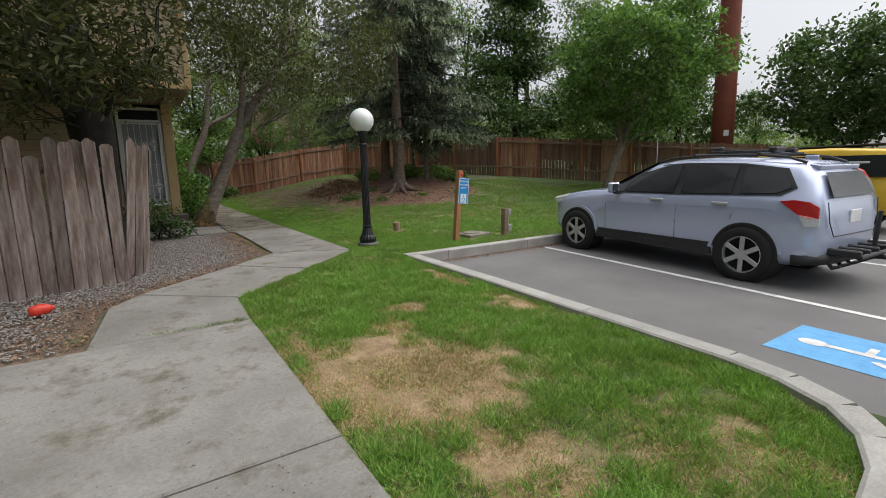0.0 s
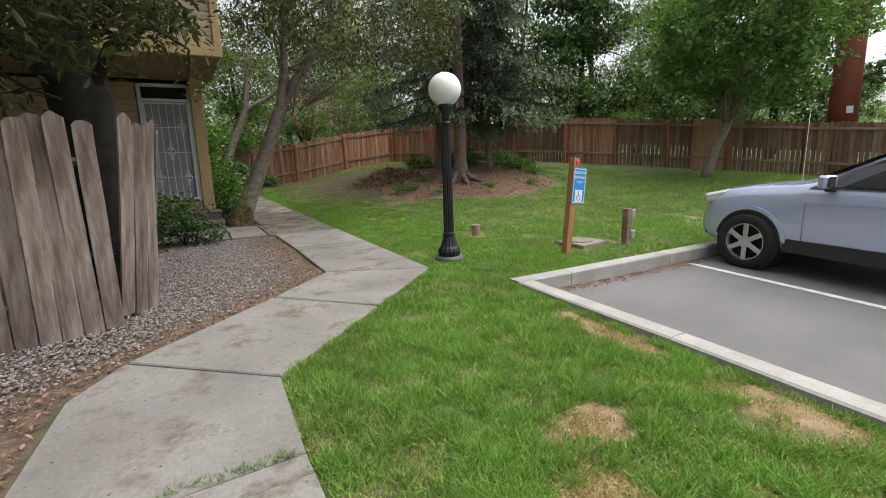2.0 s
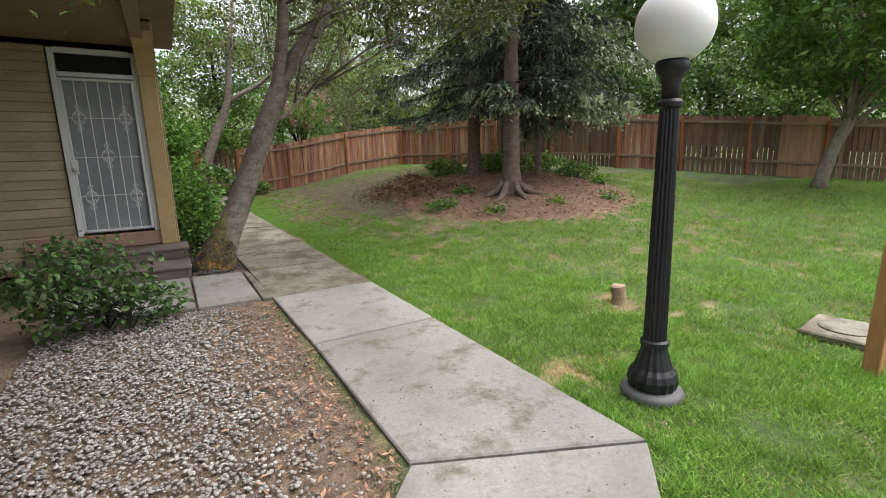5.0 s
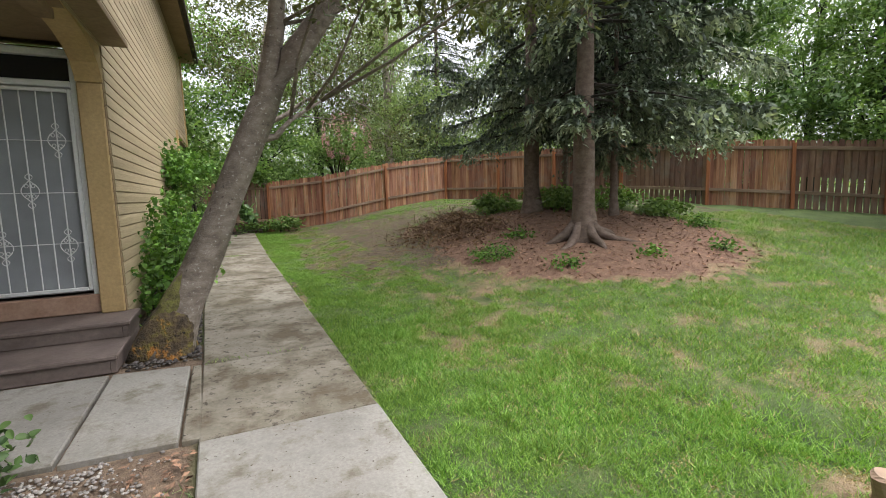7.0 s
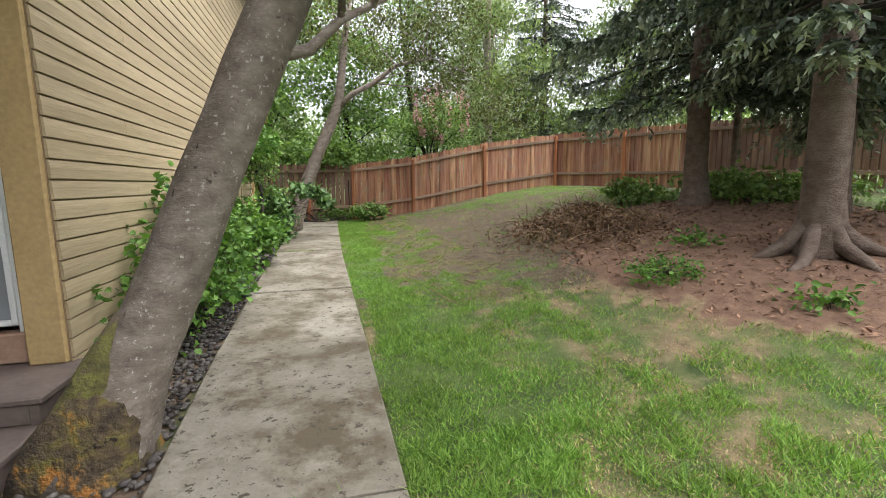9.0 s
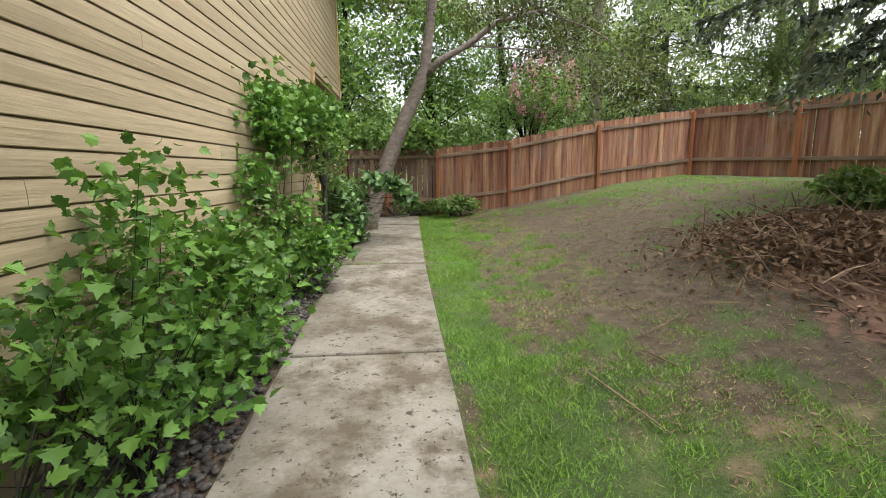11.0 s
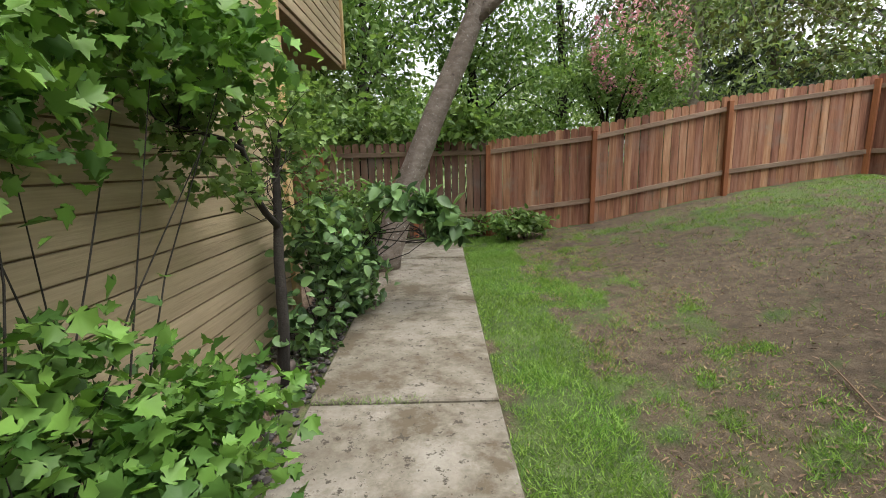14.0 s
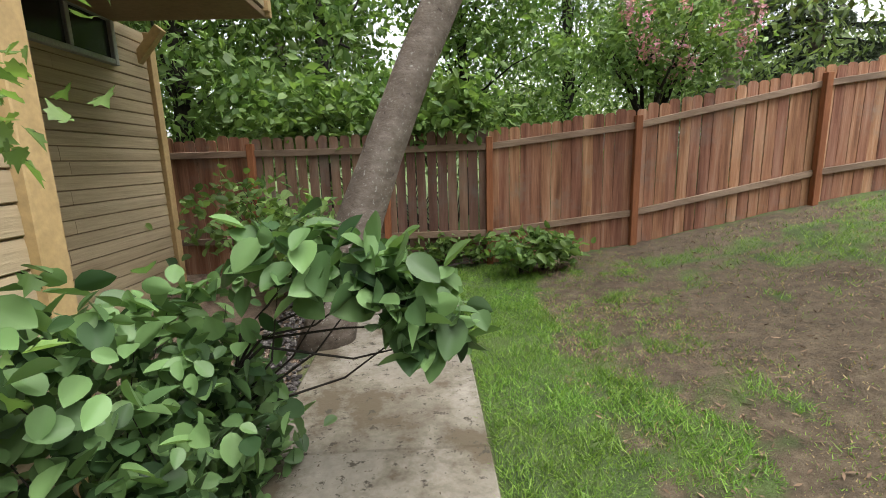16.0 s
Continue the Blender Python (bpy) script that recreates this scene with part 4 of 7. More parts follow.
# chair with a blue cloth behind the pickets
chair = root("folding_chair", "dark folding garden chair with blue cloth over it", "chair", pose(-0.62, 8.7, lz(-0.6, 8.7), 0, 0, 20))
for sx in (-0.25, 0.25):
    part("leg", Acc().tube([(sx, -0.25, 0), (sx, 0.22, 0.75)], [0.012, 0.012], 6), M_BLACK, chair)
    part("leg", Acc().tube([(sx * 0.92, 0.28, 0), (sx * 0.92, -0.22, 0.48), ], [0.012, 0.012], 6), M_BLACK, chair)
    part("back_post", Acc().tube([(sx, 0.22, 0.45), (sx, 0.34, 1.0)], [0.012, 0.012], 6), M_BLACK, chair)
M_BLUEC = surf("navy_cloth", [(0.3, (0.012, 0.022, 0.09)), (0.7, (0.03, 0.06, 0.2))], 6, 0.9, fine=80, bump=0.4)
part("seat", Acc().cbox((0, 0, 0.47), (0.5, 0.46, 0.03), None, 0.01), M_BLUEC, chair)
part("backrest", Acc().cbox((0, 0.3, 0.8), (0.5, 0.03, 0.5), pose(0, 0, 0, -12, 0, 0), 0.01), M_BLUEC, chair)

# red bag on the gravel
bag = Acc()
bag.lathe((0, 0, 0), [(0.02, -0.14), (0.07, -0.13), (0.085, -0.06), (0.088, 0.03), (0.07, 0.1), (0.035, 0.14), (0.02, 0.17)], 16)
for i, v in enumerate(bag.v):
    f_ = 1 + 0.12 * noise.noise((v[0] * 14, v[1] * 14, v[2] * 14))
    bag.v[i] = (v[0] * f_, v[1] * f_ * 0.85, v[2])
thing("red_bottle", bag.mesh("red_bottle", True), M_RED, "crumpled red plastic bottle lying on the gravel", "bottle", m=pose(-0.98, 6.24, lz(-1, 6.24) + 0.05, 0, 84, 15) @ Matrix.Diagonal((0.75, 0.75, 0.7, 1)))

# ---- lamp post ----
lamp = root("lamp_post", "black fluted cast-iron lamp post with white globe", "street lamp", pose(3.585, 8.06, lz(3.6, 8.06) - 0.03))
part("plinth", Acc().lathe((0, 0, 0), [(0.2, 0), (0.2, 0.06), (0.19, 0.085), (0.15, 0.1)], 28), M_GREYB, lamp, "grey round base", True)
part("base", Acc().lathe((0, 0, 0), [(0.145, 0.09), (0.155, 0.13), (0.16, 0.17), (0.145, 0.21), (0.12, 0.24), (0.105, 0.29), (0.085, 0.35), (0.075, 0.39)], 32, 0.06), M_BLACK, lamp)
part("collar", Acc().lathe((0, 0, 0), [(0.07, 0.38), (0.088, 0.39), (0.088, 0.42), (0.07, 0.43)], 24), M_BLACK, lamp)
part("shaft", Acc().lathe((0, 0, 0), [(0.072, 0.42), (0.066, 1.2), (0.056, 1.9)], 32, 0.13), M_BLACK, lamp)
part("collar", Acc().lathe((0, 0, 0), [(0.05, 1.88), (0.07, 1.895), (0.074, 1.92), (0.062, 1.94)], 24), M_BLACK, lamp)
part("neck", Acc().lathe((0, 0, 0), [(0.05, 1.93), (0.052, 2.03), (0.066, 2.07), (0.09, 2.1), (0.095, 2.14), (0.08, 2.17)], 24), M_BLACK, lamp, "", True)
R = 0.218
part("globe", Acc().lathe((0, 0, 2.35), [(max(0.01, R * math.cos(radians(t))), R * math.sin(radians(t))) for t in range(-62, 91, 8)] + [(0.005, R)], 32), M_GLOBE, lamp, "white frosted globe", True)

# ---- sign ----
sign = root("parking_sign", "blue disabled parking sign on a tilted wooden post", "sign", pose(5.17, 7.4, lz(5.17, 7.4), 0, 5.5, 0))
part("post", Acc().cbox((0, 0, 0.66), (0.1, 0.1, 1.46), None, 0.006), M_POSTW, sign)
sp_ = part("panel", Acc().cbox((0.075, -0.06, 1.0), (0.24, 0.006, 0.5), None, 0.002), M_SIGNB, sign, "blue sign with white lettering")
bd = Acc()
for c, s in (((0.075, -0.0645, 1.238), (0.226, 0.002, 0.01)), ((0.075, -0.0645, 0.762), (0.226, 0.002, 0.01)), ((-0.035, -0.0645, 1.0), (0.01, 0.002, 0.464)), ((0.185, -0.0645, 1.0), (0.01, 0.002, 0.464)), ((0.075, -0.0645, 0.86), (0.14, 0.002, 0.17))):
    bd.cbox(c, s, None, 0.0005)
part("white_border", bd, M_SIGNW, sp_)
for i, (txt) in enumerate(("RESERVED", "PARKING", "ONLY")):
    cu = bpy.data.curves.new("lettering", "FONT")
    cu.body, cu.size, cu.align_x, cu.extrude = txt, 0.047, "CENTER", 0.001
    cu.materials.append(M_SIGNW)
    lt_ = new("lettering", cu)
    lt_.parent = sp_
    lt_.matrix_basis = pose(0.075, -0.0645, 1.17 - i * 0.065, 90, 0, 0)
wc = Acc()
disc = [(0.012 * math.cos(k * 0.5236), 0.012 * math.sin(k * 0.5236)) for k in range(12)]
wc.add([(0.068 + x, -0.067, 0.918 + z) for x, z in disc], [tuple(range(12))])
wc.cbox((0.07, -0.067, 0.875), (0.012, 0.002, 0.06), None, 0.0005)
wc.cbox((0.088, -0.067, 0.86), (0.04, 0.002, 0.011), None, 0.0005)
wc.cbox((0.104, -0.067, 0.835), (0.011, 0.002, 0.045), None, 0.0005)
ring = []
for k in range(9):
    an = radians(100 + k * 27)
    ring.append((0.075 + 0.036 * math.cos(an), -0.067, 0.832 + 0.036 * math.sin(an)))
wc.tube(ring, [0.005] * 9, 4)
part("wheelchair_symbol", wc, M_SIGNB, sp_, "blue wheelchair symbol")
rd = Acc()
rd.lathe((0, 0, 0), [(0.036, 0), (0.036, 0.008), (0.03, 0.012)], 16)
part("reflector", rd, M_RED, sign, "round red reflector", m=pose(0.02, -0.052, 1.325, 90, 0, 0))

# utility cover and power post
cov = root("utility_cover", "square concrete access cover sunk in the lawn", "utility cover", pose(5.85, 7.78, lz(5.85, 7.78), 0, 0, 8))
part("slab", Acc().cbox((0, 0, 0.02), (0.62, 0.55, 0.1), None, 0.015), M_CONC2, cov)
cl = Acc()
cl.lathe((0, 0, 0.068), [(0.2, 0), (0.2, 0.012), (0.19, 0.016), (0.05, 0.016)], 24)
part("lid", cl, M_CONC2, cov)
box = root("power_post", "short wooden post with grey electrical boxes", "utility post", pose(6.42, 7.38, lz(6.42, 7.38), 0, 2, 12))
part("post", Acc().cbox((0, 0, 0.27), (0.13, 0.1, 0.62), None, 0.008), M_RAIL, box)
part("outlet_box", Acc().cbox((0.11, -0.02, 0.5), (0.11, 0.08, 0.13), None, 0.01), M_BOXG, box)
part("outlet_box", Acc().cbox((0.1, -0.03, 0.17), (0.12, 0.09, 0.13), None, 0.01), M_BOXG, box)
part("conduit", Acc().tube([(0.09, -0.02, 0.43), (0.09, -0.02, 0.24)], [0.012, 0.012], 8), M_BOXG, box)
part("conduit", Acc().tube([(0.1, -0.03, 0.1), (0.08, -0.03, -0.05)], [0.014, 0.014], 8), M_BOXG, box)

stump = Acc()
stump.tube([(0, 0, -0.05), (0.01, 0, 0.08), (0.0, 0.01, 0.19), (0.0, 0.01, 0.2)], [0.085, 0.072, 0.076, 0.06], 14, wob=0.25)
thing("stump", stump.mesh("stump"), M_RAIL, "small weathered wooden stump in the lawn", "stump", m=pose(4.92, 9.42, lz(4.92, 9.42)))


# ---- cars ----
def half_section(wl, wb, wr, z0, zb, zr):
    """Half of a car's cross-section, from the sill up to the roof's middle."""
    return [(wl * 0.9, z0), (wl, z0 + 0.08), (wb * 0.985, z0 + (zb - z0) * 0.3), (wb, z0 + (zb - z0) * 0.6), (wb * 0.985, zb - 0.05), (wb * 0.955, zb), (wr + (wb * 0.955 - wr) * 0.42, zb + (zr - zb) * 0.58), (wr + 0.025, zr - 0.28 * min(0.25, zr - zb)), (wr * 0.92, zr - 0.014), (wr * 0.5, zr + 0.008), (0, zr + 0.014)]


def car_body(stations):
    """Loft: stations along the length as rows of y, half width low, half width at belt, half width roof, z low, z belt, z roof."""
    s = Acc()
    vs = []
    for y, *row in stations:
        half = half_section(*row)
        vs += [(-x, y, z) for x, z in half] + [(x, y, z) for x, z in half[::-1][1:]]
    n = len(vs) // len(stations)
    fs = [(i * n + k, (i + 1) * n + k, (i + 1) * n + (k + 1) % n, i * n + (k + 1) % n) for i in range(len(stations) - 1) for k in range(n)]
    fs += [tuple(range(n)), tuple(range((len(stations) - 1) * n, len(stations) * n))[::-1]]
    return s.add(vs, fs)


def on_side(stations, y, z):
    """How far out a car's flank lies at y and z."""
    ys = [st[0] for st in stations]
    half = half_section(*[float(np.interp(y, ys, [st[k] for st in stations])) for k in range(1, 7)])
    return float(np.interp(z, [p[1] for p in half], [p[0] for p in half]))


def flank(stations, pts, sg, off=0.006, t=0.02):
    """A panel that follows a car's flank; pts: its outline as rows of y, z."""
    line = []
    for (y0, z0), (y1, z1) in zip(pts, pts[1:] + pts[:1]):
        k = max(1, int(math.hypot(y1 - y0, z1 - z0) / 0.16))
        line += [(y0 + (y1 - y0) * i / k, z0 + (z1 - z0) * i / k) for i in range(k)]
    n = len(line)
    o = [(sg * (on_side(stations, y, z) + off), y, z) for y, z in line]
    b_ = [(x - sg * t, y, z) for x, y, z in o]
    return Acc().add(o + b_, [tuple(range(n)), tuple(range(n, 2 * n))[::-1]] + [(i, (i + 1) % n, n + (i + 1) % n, n + i) for i in range(n)])


def wheel(car, x, y, r, out, spokes=6):
    w = part("wheel", Acc().lathe((0, 0, 0), [(r * 0.62, -0.1), (r * 0.93, -0.105), (r, -0.075), (r, 0.075), (r * 0.93, 0.105), (r * 0.68, 0.1), (r * 0.62, 0.06)], 36), M_RUB, car, "black tyre", True, pose(x, y, r, 0, 90 * out, 0))
    rim = Acc()
    rim.lathe((0, 0, 0), [(r * 0.66, 0.05), (r * 0.7, 0.095), (r * 0.65, 0.1), (r * 0.62, 0.06)], 36)
    for k in range(spokes):
        an = radians(360 / spokes * k)
        mt = Matrix.Rotation(an, 4, "Z")
        rim.cbox(mt @ Vector((r * 0.36, 0, 0.085)), (r * 0.6, r * 0.17, 0.02), mt, 0.006)
    rim.lathe((0, 0, 0), [(r * 0.2, 0.06), (r * 0.2, 0.1), (r * 0.12, 0.105), (0.004, 0.105)], 18)
    part("rim", rim, M_ALU, w, "silver alloy rim")
    # Black disc behind the spokes puts the wheel's inner shade into colour.
    part("hub_back", Acc().lathe((0, 0, 0), [(r * 0.64, 0.0), (r * 0.64, 0.045), (r * 0.3, 0.05), (0.004, 0.05)], 24), M_PLAS, w)
    return w


def arch_ring(y, z, r0, r1, x0, x1, k=18):
    """Wheel-arch trim, half a ring on the side of a car."""
    a_ = Acc()
    vs = []
    for i in range(k + 1):
        an = radians(8 + 164 * i / k)
        for r in (r0, r1):
            for x in (x0, x1):
                vs.append((x, y + r * math.cos(an), z + r * math.sin(an)))
    fs = []
    for i in range(k):
        o = 4 * i
        for q in ((0, 1, 5, 4), (1, 3, 7, 5), (3, 2, 6, 7), (2, 0, 4, 6)):
            fs.append(tuple(o + v for v in q))
    return a_.add(vs, fs)


def side_pane(pts, x, t=0.012, lean=0.41):
    """A window pane on the side of a car; pts: rows of y, z, lean inwards with height."""
    n = len(pts)
    zb = min(p[1] for p in pts)
    sg = 1 if x > 0 else -1
    o = [(x - sg * (z - zb) * lean, y, z) for y, z in pts]
    i_ = [(a_ - sg * t, b_, c_) for a_, b_, c_ in o]
    return Acc().add(o + i_, [tuple(range(n)), tuple(range(n, 2 * n))[::-1]] + [(i, (i + 1) % n, n + (i + 1) % n, n + i) for i in range(n)])


# silver estate, nose towards the lawn (+y)
suv = root("silver_car", "silver-blue estate car with roof rails and bike rack", "car", pose(7.7, 4.24, float(lot(4.24)) - 0.004, 1.26, 0, -3.75))
ST = [(-2.27, 0.5, 0.54, 0.4, 0.5, 0.72, 0.78), (-2.24, 0.66, 0.7, 0.5, 0.4, 0.9, 0.96), (-2.2, 0.76, 0.8, 0.55, 0.36, 1.06, 1.14), (-2.13, 0.82, 0.86, 0.585, 0.33, 1.12, 1.31), (-2.03, 0.85, 0.885, 0.605, 0.3, 1.13, 1.48), (-1.88, 0.87, 0.9, 0.62, 0.29, 1.13, 1.575), (-1.4, 0.88, 0.9, 0.64, 0.28, 1.13, 1.625), (-0.7, 0.88, 0.9, 0.65, 0.28, 1.12, 1.65), (-0.2, 0.88, 0.9, 0.65, 0.28, 1.1, 1.635), (0.12, 0.88, 0.9, 0.64, 0.28, 1.09, 1.585), (0.4, 0.88, 0.9, 0.64, 0.28, 1.09, 1.47), (0.7, 0.88, 0.9, 0.68, 0.28, 1.09, 1.31), (0.96, 0.88, 0.9, 0.76, 0.28, 1.08, 1.175), (1.1, 0.87, 0.89, 0.78, 0.28, 1.05, 1.145), (1.6, 0.86, 0.88, 0.74, 0.28, 1.0, 1.11), (1.98, 0.83, 0.85, 0.7, 0.3, 0.94, 1.05), (2.2, 0.77, 0.8, 0.64, 0.32, 0.84, 0.95), (2.33, 0.66, 0.7, 0.56, 0.36, 0.68, 0.76), (2.38, 0.58, 0.6, 0.5, 0.4, 0.56, 0.6)]
part("body", car_body(ST), M_CARP, suv, "silver-blue metallic paint", True)
for sg in (-1, 1):
    part("window_surround", flank(ST, [(0.92, 1.105), (-0.4, 1.12), (-1.78, 1.165), (-1.93, 1.26), (-1.76, 1.5), (-1.2, 1.575), (-0.4, 1.585), (-0.05, 1.565), (0.25, 1.48), (0.58, 1.325)], sg, 0.016, 0.04), M_PLAS, suv, "black window surround")
    for pane_ in ([(0.78, 1.135), (-0.33, 1.145), (-0.36, 1.555), (-0.08, 1.54), (0.22, 1.455), (0.52, 1.315)], [(-0.45, 1.15), (-1.18, 1.17), (-1.18, 1.545), (-0.47, 1.56)], [(-1.28, 1.175), (-1.72, 1.195), (-1.87, 1.27), (-1.74, 1.46), (-1.28, 1.535)]):
        part("side_window", flank(ST, pane_, sg, 0.024), M_GLASSC, suv, "dark side window glass")
    part("sill_trim", Acc().cbox((sg * 0.872, 0.07, 0.35), (0.04, 2.1, 0.1), None, 0.015), M_PLAS, suv, "black plastic sill")
    for y in (1.55, -1.42):
        # Black drum on the uncut body side stands in for the hollow's shade.
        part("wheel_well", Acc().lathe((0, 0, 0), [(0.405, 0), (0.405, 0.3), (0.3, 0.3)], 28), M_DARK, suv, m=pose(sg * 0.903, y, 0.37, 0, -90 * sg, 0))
        part("wheel_arch", arch_ring(y, 0.37, 0.4, 0.425, sg * 0.84, sg * 0.912), M_PLAS, suv, "black wheel-arch trim")
        part("wheel_arch_flare", arch_ring(y, 0.37, 0.422, 0.47, sg * 0.8, sg * 0.908), M_CARP, suv)
        wheel(suv, sg * 0.845, y, 0.365, sg, 6)
    part("mirror", Acc().cbox((sg * 0.99, 0.68, 1.2), (0.19, 0.1, 0.15), pose(0, 0, 0, 0, 0, sg * 12), 0.035), M_CARP, suv)
    part("mirror_foot", Acc().cbox((sg * 0.92, 0.67, 1.12), (0.12, 0.09, 0.07), None, 0.02), M_PLAS, suv)
    part("door_mirror_glass", Acc().cbox((sg * 0.99, 0.625, 1.2), (0.16, 0.012, 0.12), None, 0.004), M_PLAS, suv)
    for y in (-0.08, -1.06):
        part("door_handle", Acc().cbox((sg * 0.912, y, 1.03), (0.035, 0.22, 0.04), None, 0.014), M_ALU, suv)
    for y in (0.92, -0.4, -1.3):
        part("door_seam", flank(ST, [(y, 1.1), (y - 0.008, 1.1), (y - 0.008 + (0.1 if y < -1 else 0), 0.42 if y > -1 else 0.82), (y + (0.1 if y < -1 else 0), 0.42 if y > -1 else 0.82)], sg, 0.003), M_PLAS, suv)
    part("door_crease", flank(ST, [(0.9, 0.93), (-1.7, 0.985), (-1.7, 0.995), (0.9, 0.945)], sg, 0.005), M_CARP, suv)
    part("side_cladding", flank(ST, [(1.08, 0.47), (-0.95, 0.47), (-0.92, 0.4), (1.1, 0.4)], sg, 0.006), M_PLAS, suv, "black plastic lower cladding")
    part("roof_rail", Acc().tube([(sg * 0.56, 0.12, 1.6), (sg * 0.57, -0.1, 1.655), (sg * 0.58, -0.7, 1.69), (sg * 0.58, -1.4, 1.675), (sg * 0.57, -1.7, 1.64), (sg * 0.56, -1.9, 1.57)], [0.018] * 6, 8), M_PLAS, suv, "black roof rail")
    part("tail_light", flank(ST, [(-1.8, 1.1), (-2.0, 0.95), (-2.1, 0.91), (-2.19, 0.91), (-2.185, 1.04), (-2.1, 1.1), (-1.95, 1.12)], sg, 0.03, 0.07), M_LAMP, suv, "red tail light")
    part("tail_light_lens", flank(ST, [(-2.02, 0.935), (-2.08, 0.81), (-2.2, 0.81), (-2.2, 0.905), (-2.1, 0.905)], sg, 0.028, 0.07), M_CLEAR, suv, "clear reversing lens")
    part("headlight", Acc().cbox((sg * 0.72, 2.1, 0.93), (0.16, 0.34, 0.13), pose(0, 0, 0, -14, 0, sg * -24), 0.03), M_CLEAR, suv)
part("rear_window", Acc().add([(-0.6, -2.235, 1.15), (0.6, -2.235, 1.15), (0.52, -2.09, 1.45), (-0.52, -2.09, 1.45)], [(0, 1, 2, 3)]), M_GLASSC, suv, "dark rear window")
part("windscreen", Acc().add([(-0.72, 0.99, 1.19), (0.72, 0.99, 1.19), (0.58, 0.16, 1.6), (-0.58, 0.16, 1.6)], [(3, 2, 1, 0)]), M_GLASSC, suv)
part("spoiler", Acc().cbox((0, -1.985, 1.52), (1.1, 0.13, 0.06), pose(0, 0, 0, 10, 0, 0), 0.02), M_CARP, suv, "roof spoiler in body colour")
part("rear_bumper", Acc().tube([(-0.84, -1.963, 0.38), (-0.8, -2.107, 0.39), (-0.66, -2.221, 0.4), (-0.4, -2.263, 0.4), (0.4, -2.263, 0.4), (0.66, -2.221, 0.4), (0.8, -2.107, 0.39), (0.84, -1.963, 0.38)], [0.07] * 8, 8), M_PLAS, suv, "black lower bumper", True)
part("tailgate_seam", Acc().tube([(-0.72, -2.230, 1.1), (-0.7, -2.260, 0.86), (-0.6, -2.281, 0.68), (0.6, -2.281, 0.68), (0.7, -2.260, 0.86), (0.72, -2.230, 1.1)], [0.006] * 6, 5), M_PLAS, suv)
part("front_bumper", Acc().cbox((0, 2.32, 0.44), (1.2, 0.12, 0.2), None, 0.05), M_PLAS, suv)
part("number_plate", Acc().cbox((0, -2.26, 0.9), (0.31, 0.02, 0.16), None, 0.004), M_SIGNW, suv)
part("roof_fin", Acc().cbox((0, -1.72, 1.63), (0.035, 0.15, 0.06), None, 0.014), M_CARP, suv)
part("roof_bar", Acc().cbox((0, -0.45, 1.7), (1.2, 0.05, 0.03), None, 0.01), M_PLAS, suv)
part("roof_bar", Acc().cbox((0, -1.35, 1.7), (1.2, 0.05, 0.03), None, 0.01), M_PLAS, suv)
part("bike_carrier", Acc().cbox((0.3, -0.8, 1.74), (0.12, 1.2, 0.05), None, 0.02), M_PLAS, suv)
part("carrier_clamp", Acc().cbox((-0.2, -1.38, 1.75), (0.26, 0.1, 0.08), None, 0.03), M_PLAS, suv)
part("carrier_clamp", Acc().cbox((0.3, -0.3, 1.78), (0.1, 0.16, 0.09), None, 0.04), M_PLAS, suv)
rack = part("bike_rack", Acc().tube([(0, -2.13, 0.4), (0, -2.63, 0.42)], [0.03, 0.03], 8), M_PLAS, suv, "black hitch bike rack")
ra_ = Acc()
for y in (-2.33, -2.56):
    ra_.tube([(-0.62, y, 0.47), (0.62, y, 0.47)], [0.028, 0.028], 8)
ra_.tube([(0, -2.48, 0.4), (0, -2.5, 0.98)], [0.03, 0.025], 8)
for x in (-0.6, -0.36, -0.1, 0.2, 0.5):
    ra_.cbox((x, -2.4, 0.5), (0.07, 0.34, 0.09), None, 0.02)
    ra_.tube([(x, -2.28, 0.48), (x - 0.02, -2.25, 0.37), (x, -2.31, 0.3), (x + 0.02, -2.38, 0.33)], [0.022, 0.03, 0.03, 0.018], 7)
part("rack_arm", ra_, M_PLAS, rack)

# small grey hatchback and a yellow off-roader beyond
hatch = root("grey_car", "grey hatchback with wraparound red tail lights", "car", pose(10.9, 4.7, float(lot(4.7))))
ST2 = [(-2.0, 0.6, 0.64, 0.4, 0.4, 0.8, 0.95), (-1.9, 0.78, 0.8, 0.5, 0.3, 0.95, 1.2), (-1.6, 0.82, 0.84, 0.56, 0.28, 0.98, 1.46), (-0.8, 0.83, 0.85, 0.6, 0.26, 0.96, 1.52), (0.1, 0.83, 0.85, 0.6, 0.26, 0.94, 1.48), (0.7, 0.83, 0.85, 0.64, 0.26, 0.93, 1.2), (1.1, 0.82, 0.84, 0.7, 0.26, 0.88, 0.98), (1.8, 0.72, 0.74, 0.6, 0.3, 0.72, 0.8), (1.98, 0.6, 0.62, 0.5, 0.36, 0.58, 0.62)]
part("body", car_body(ST2), M_CARG, hatch, "grey metallic paint", True)
for sg in (-1, 1):
    part("side_window", side_pane([(0.75, 0.98), (-1.5, 1.02), (-1.35, 1.4), (0.0, 1.42), (0.3, 1.36)], sg * 0.835), M_GLASSD, hatch)
    tl = Acc()
    tl.tube([(sg * 0.79, -1.72, 1.02), (sg * 0.72, -1.74, 1.16), (sg * 0.62, -1.68, 1.3), (sg * 0.56, -1.55, 1.42)], [0.07, 0.1, 0.09, 0.04], 8)
    part("tail_light", tl, M_LAMP, hatch, "tall red tail light", True)
    for y in (1.2, -1.2):
        wheel(hatch, sg * 0.76, y, 0.3, sg, 5)
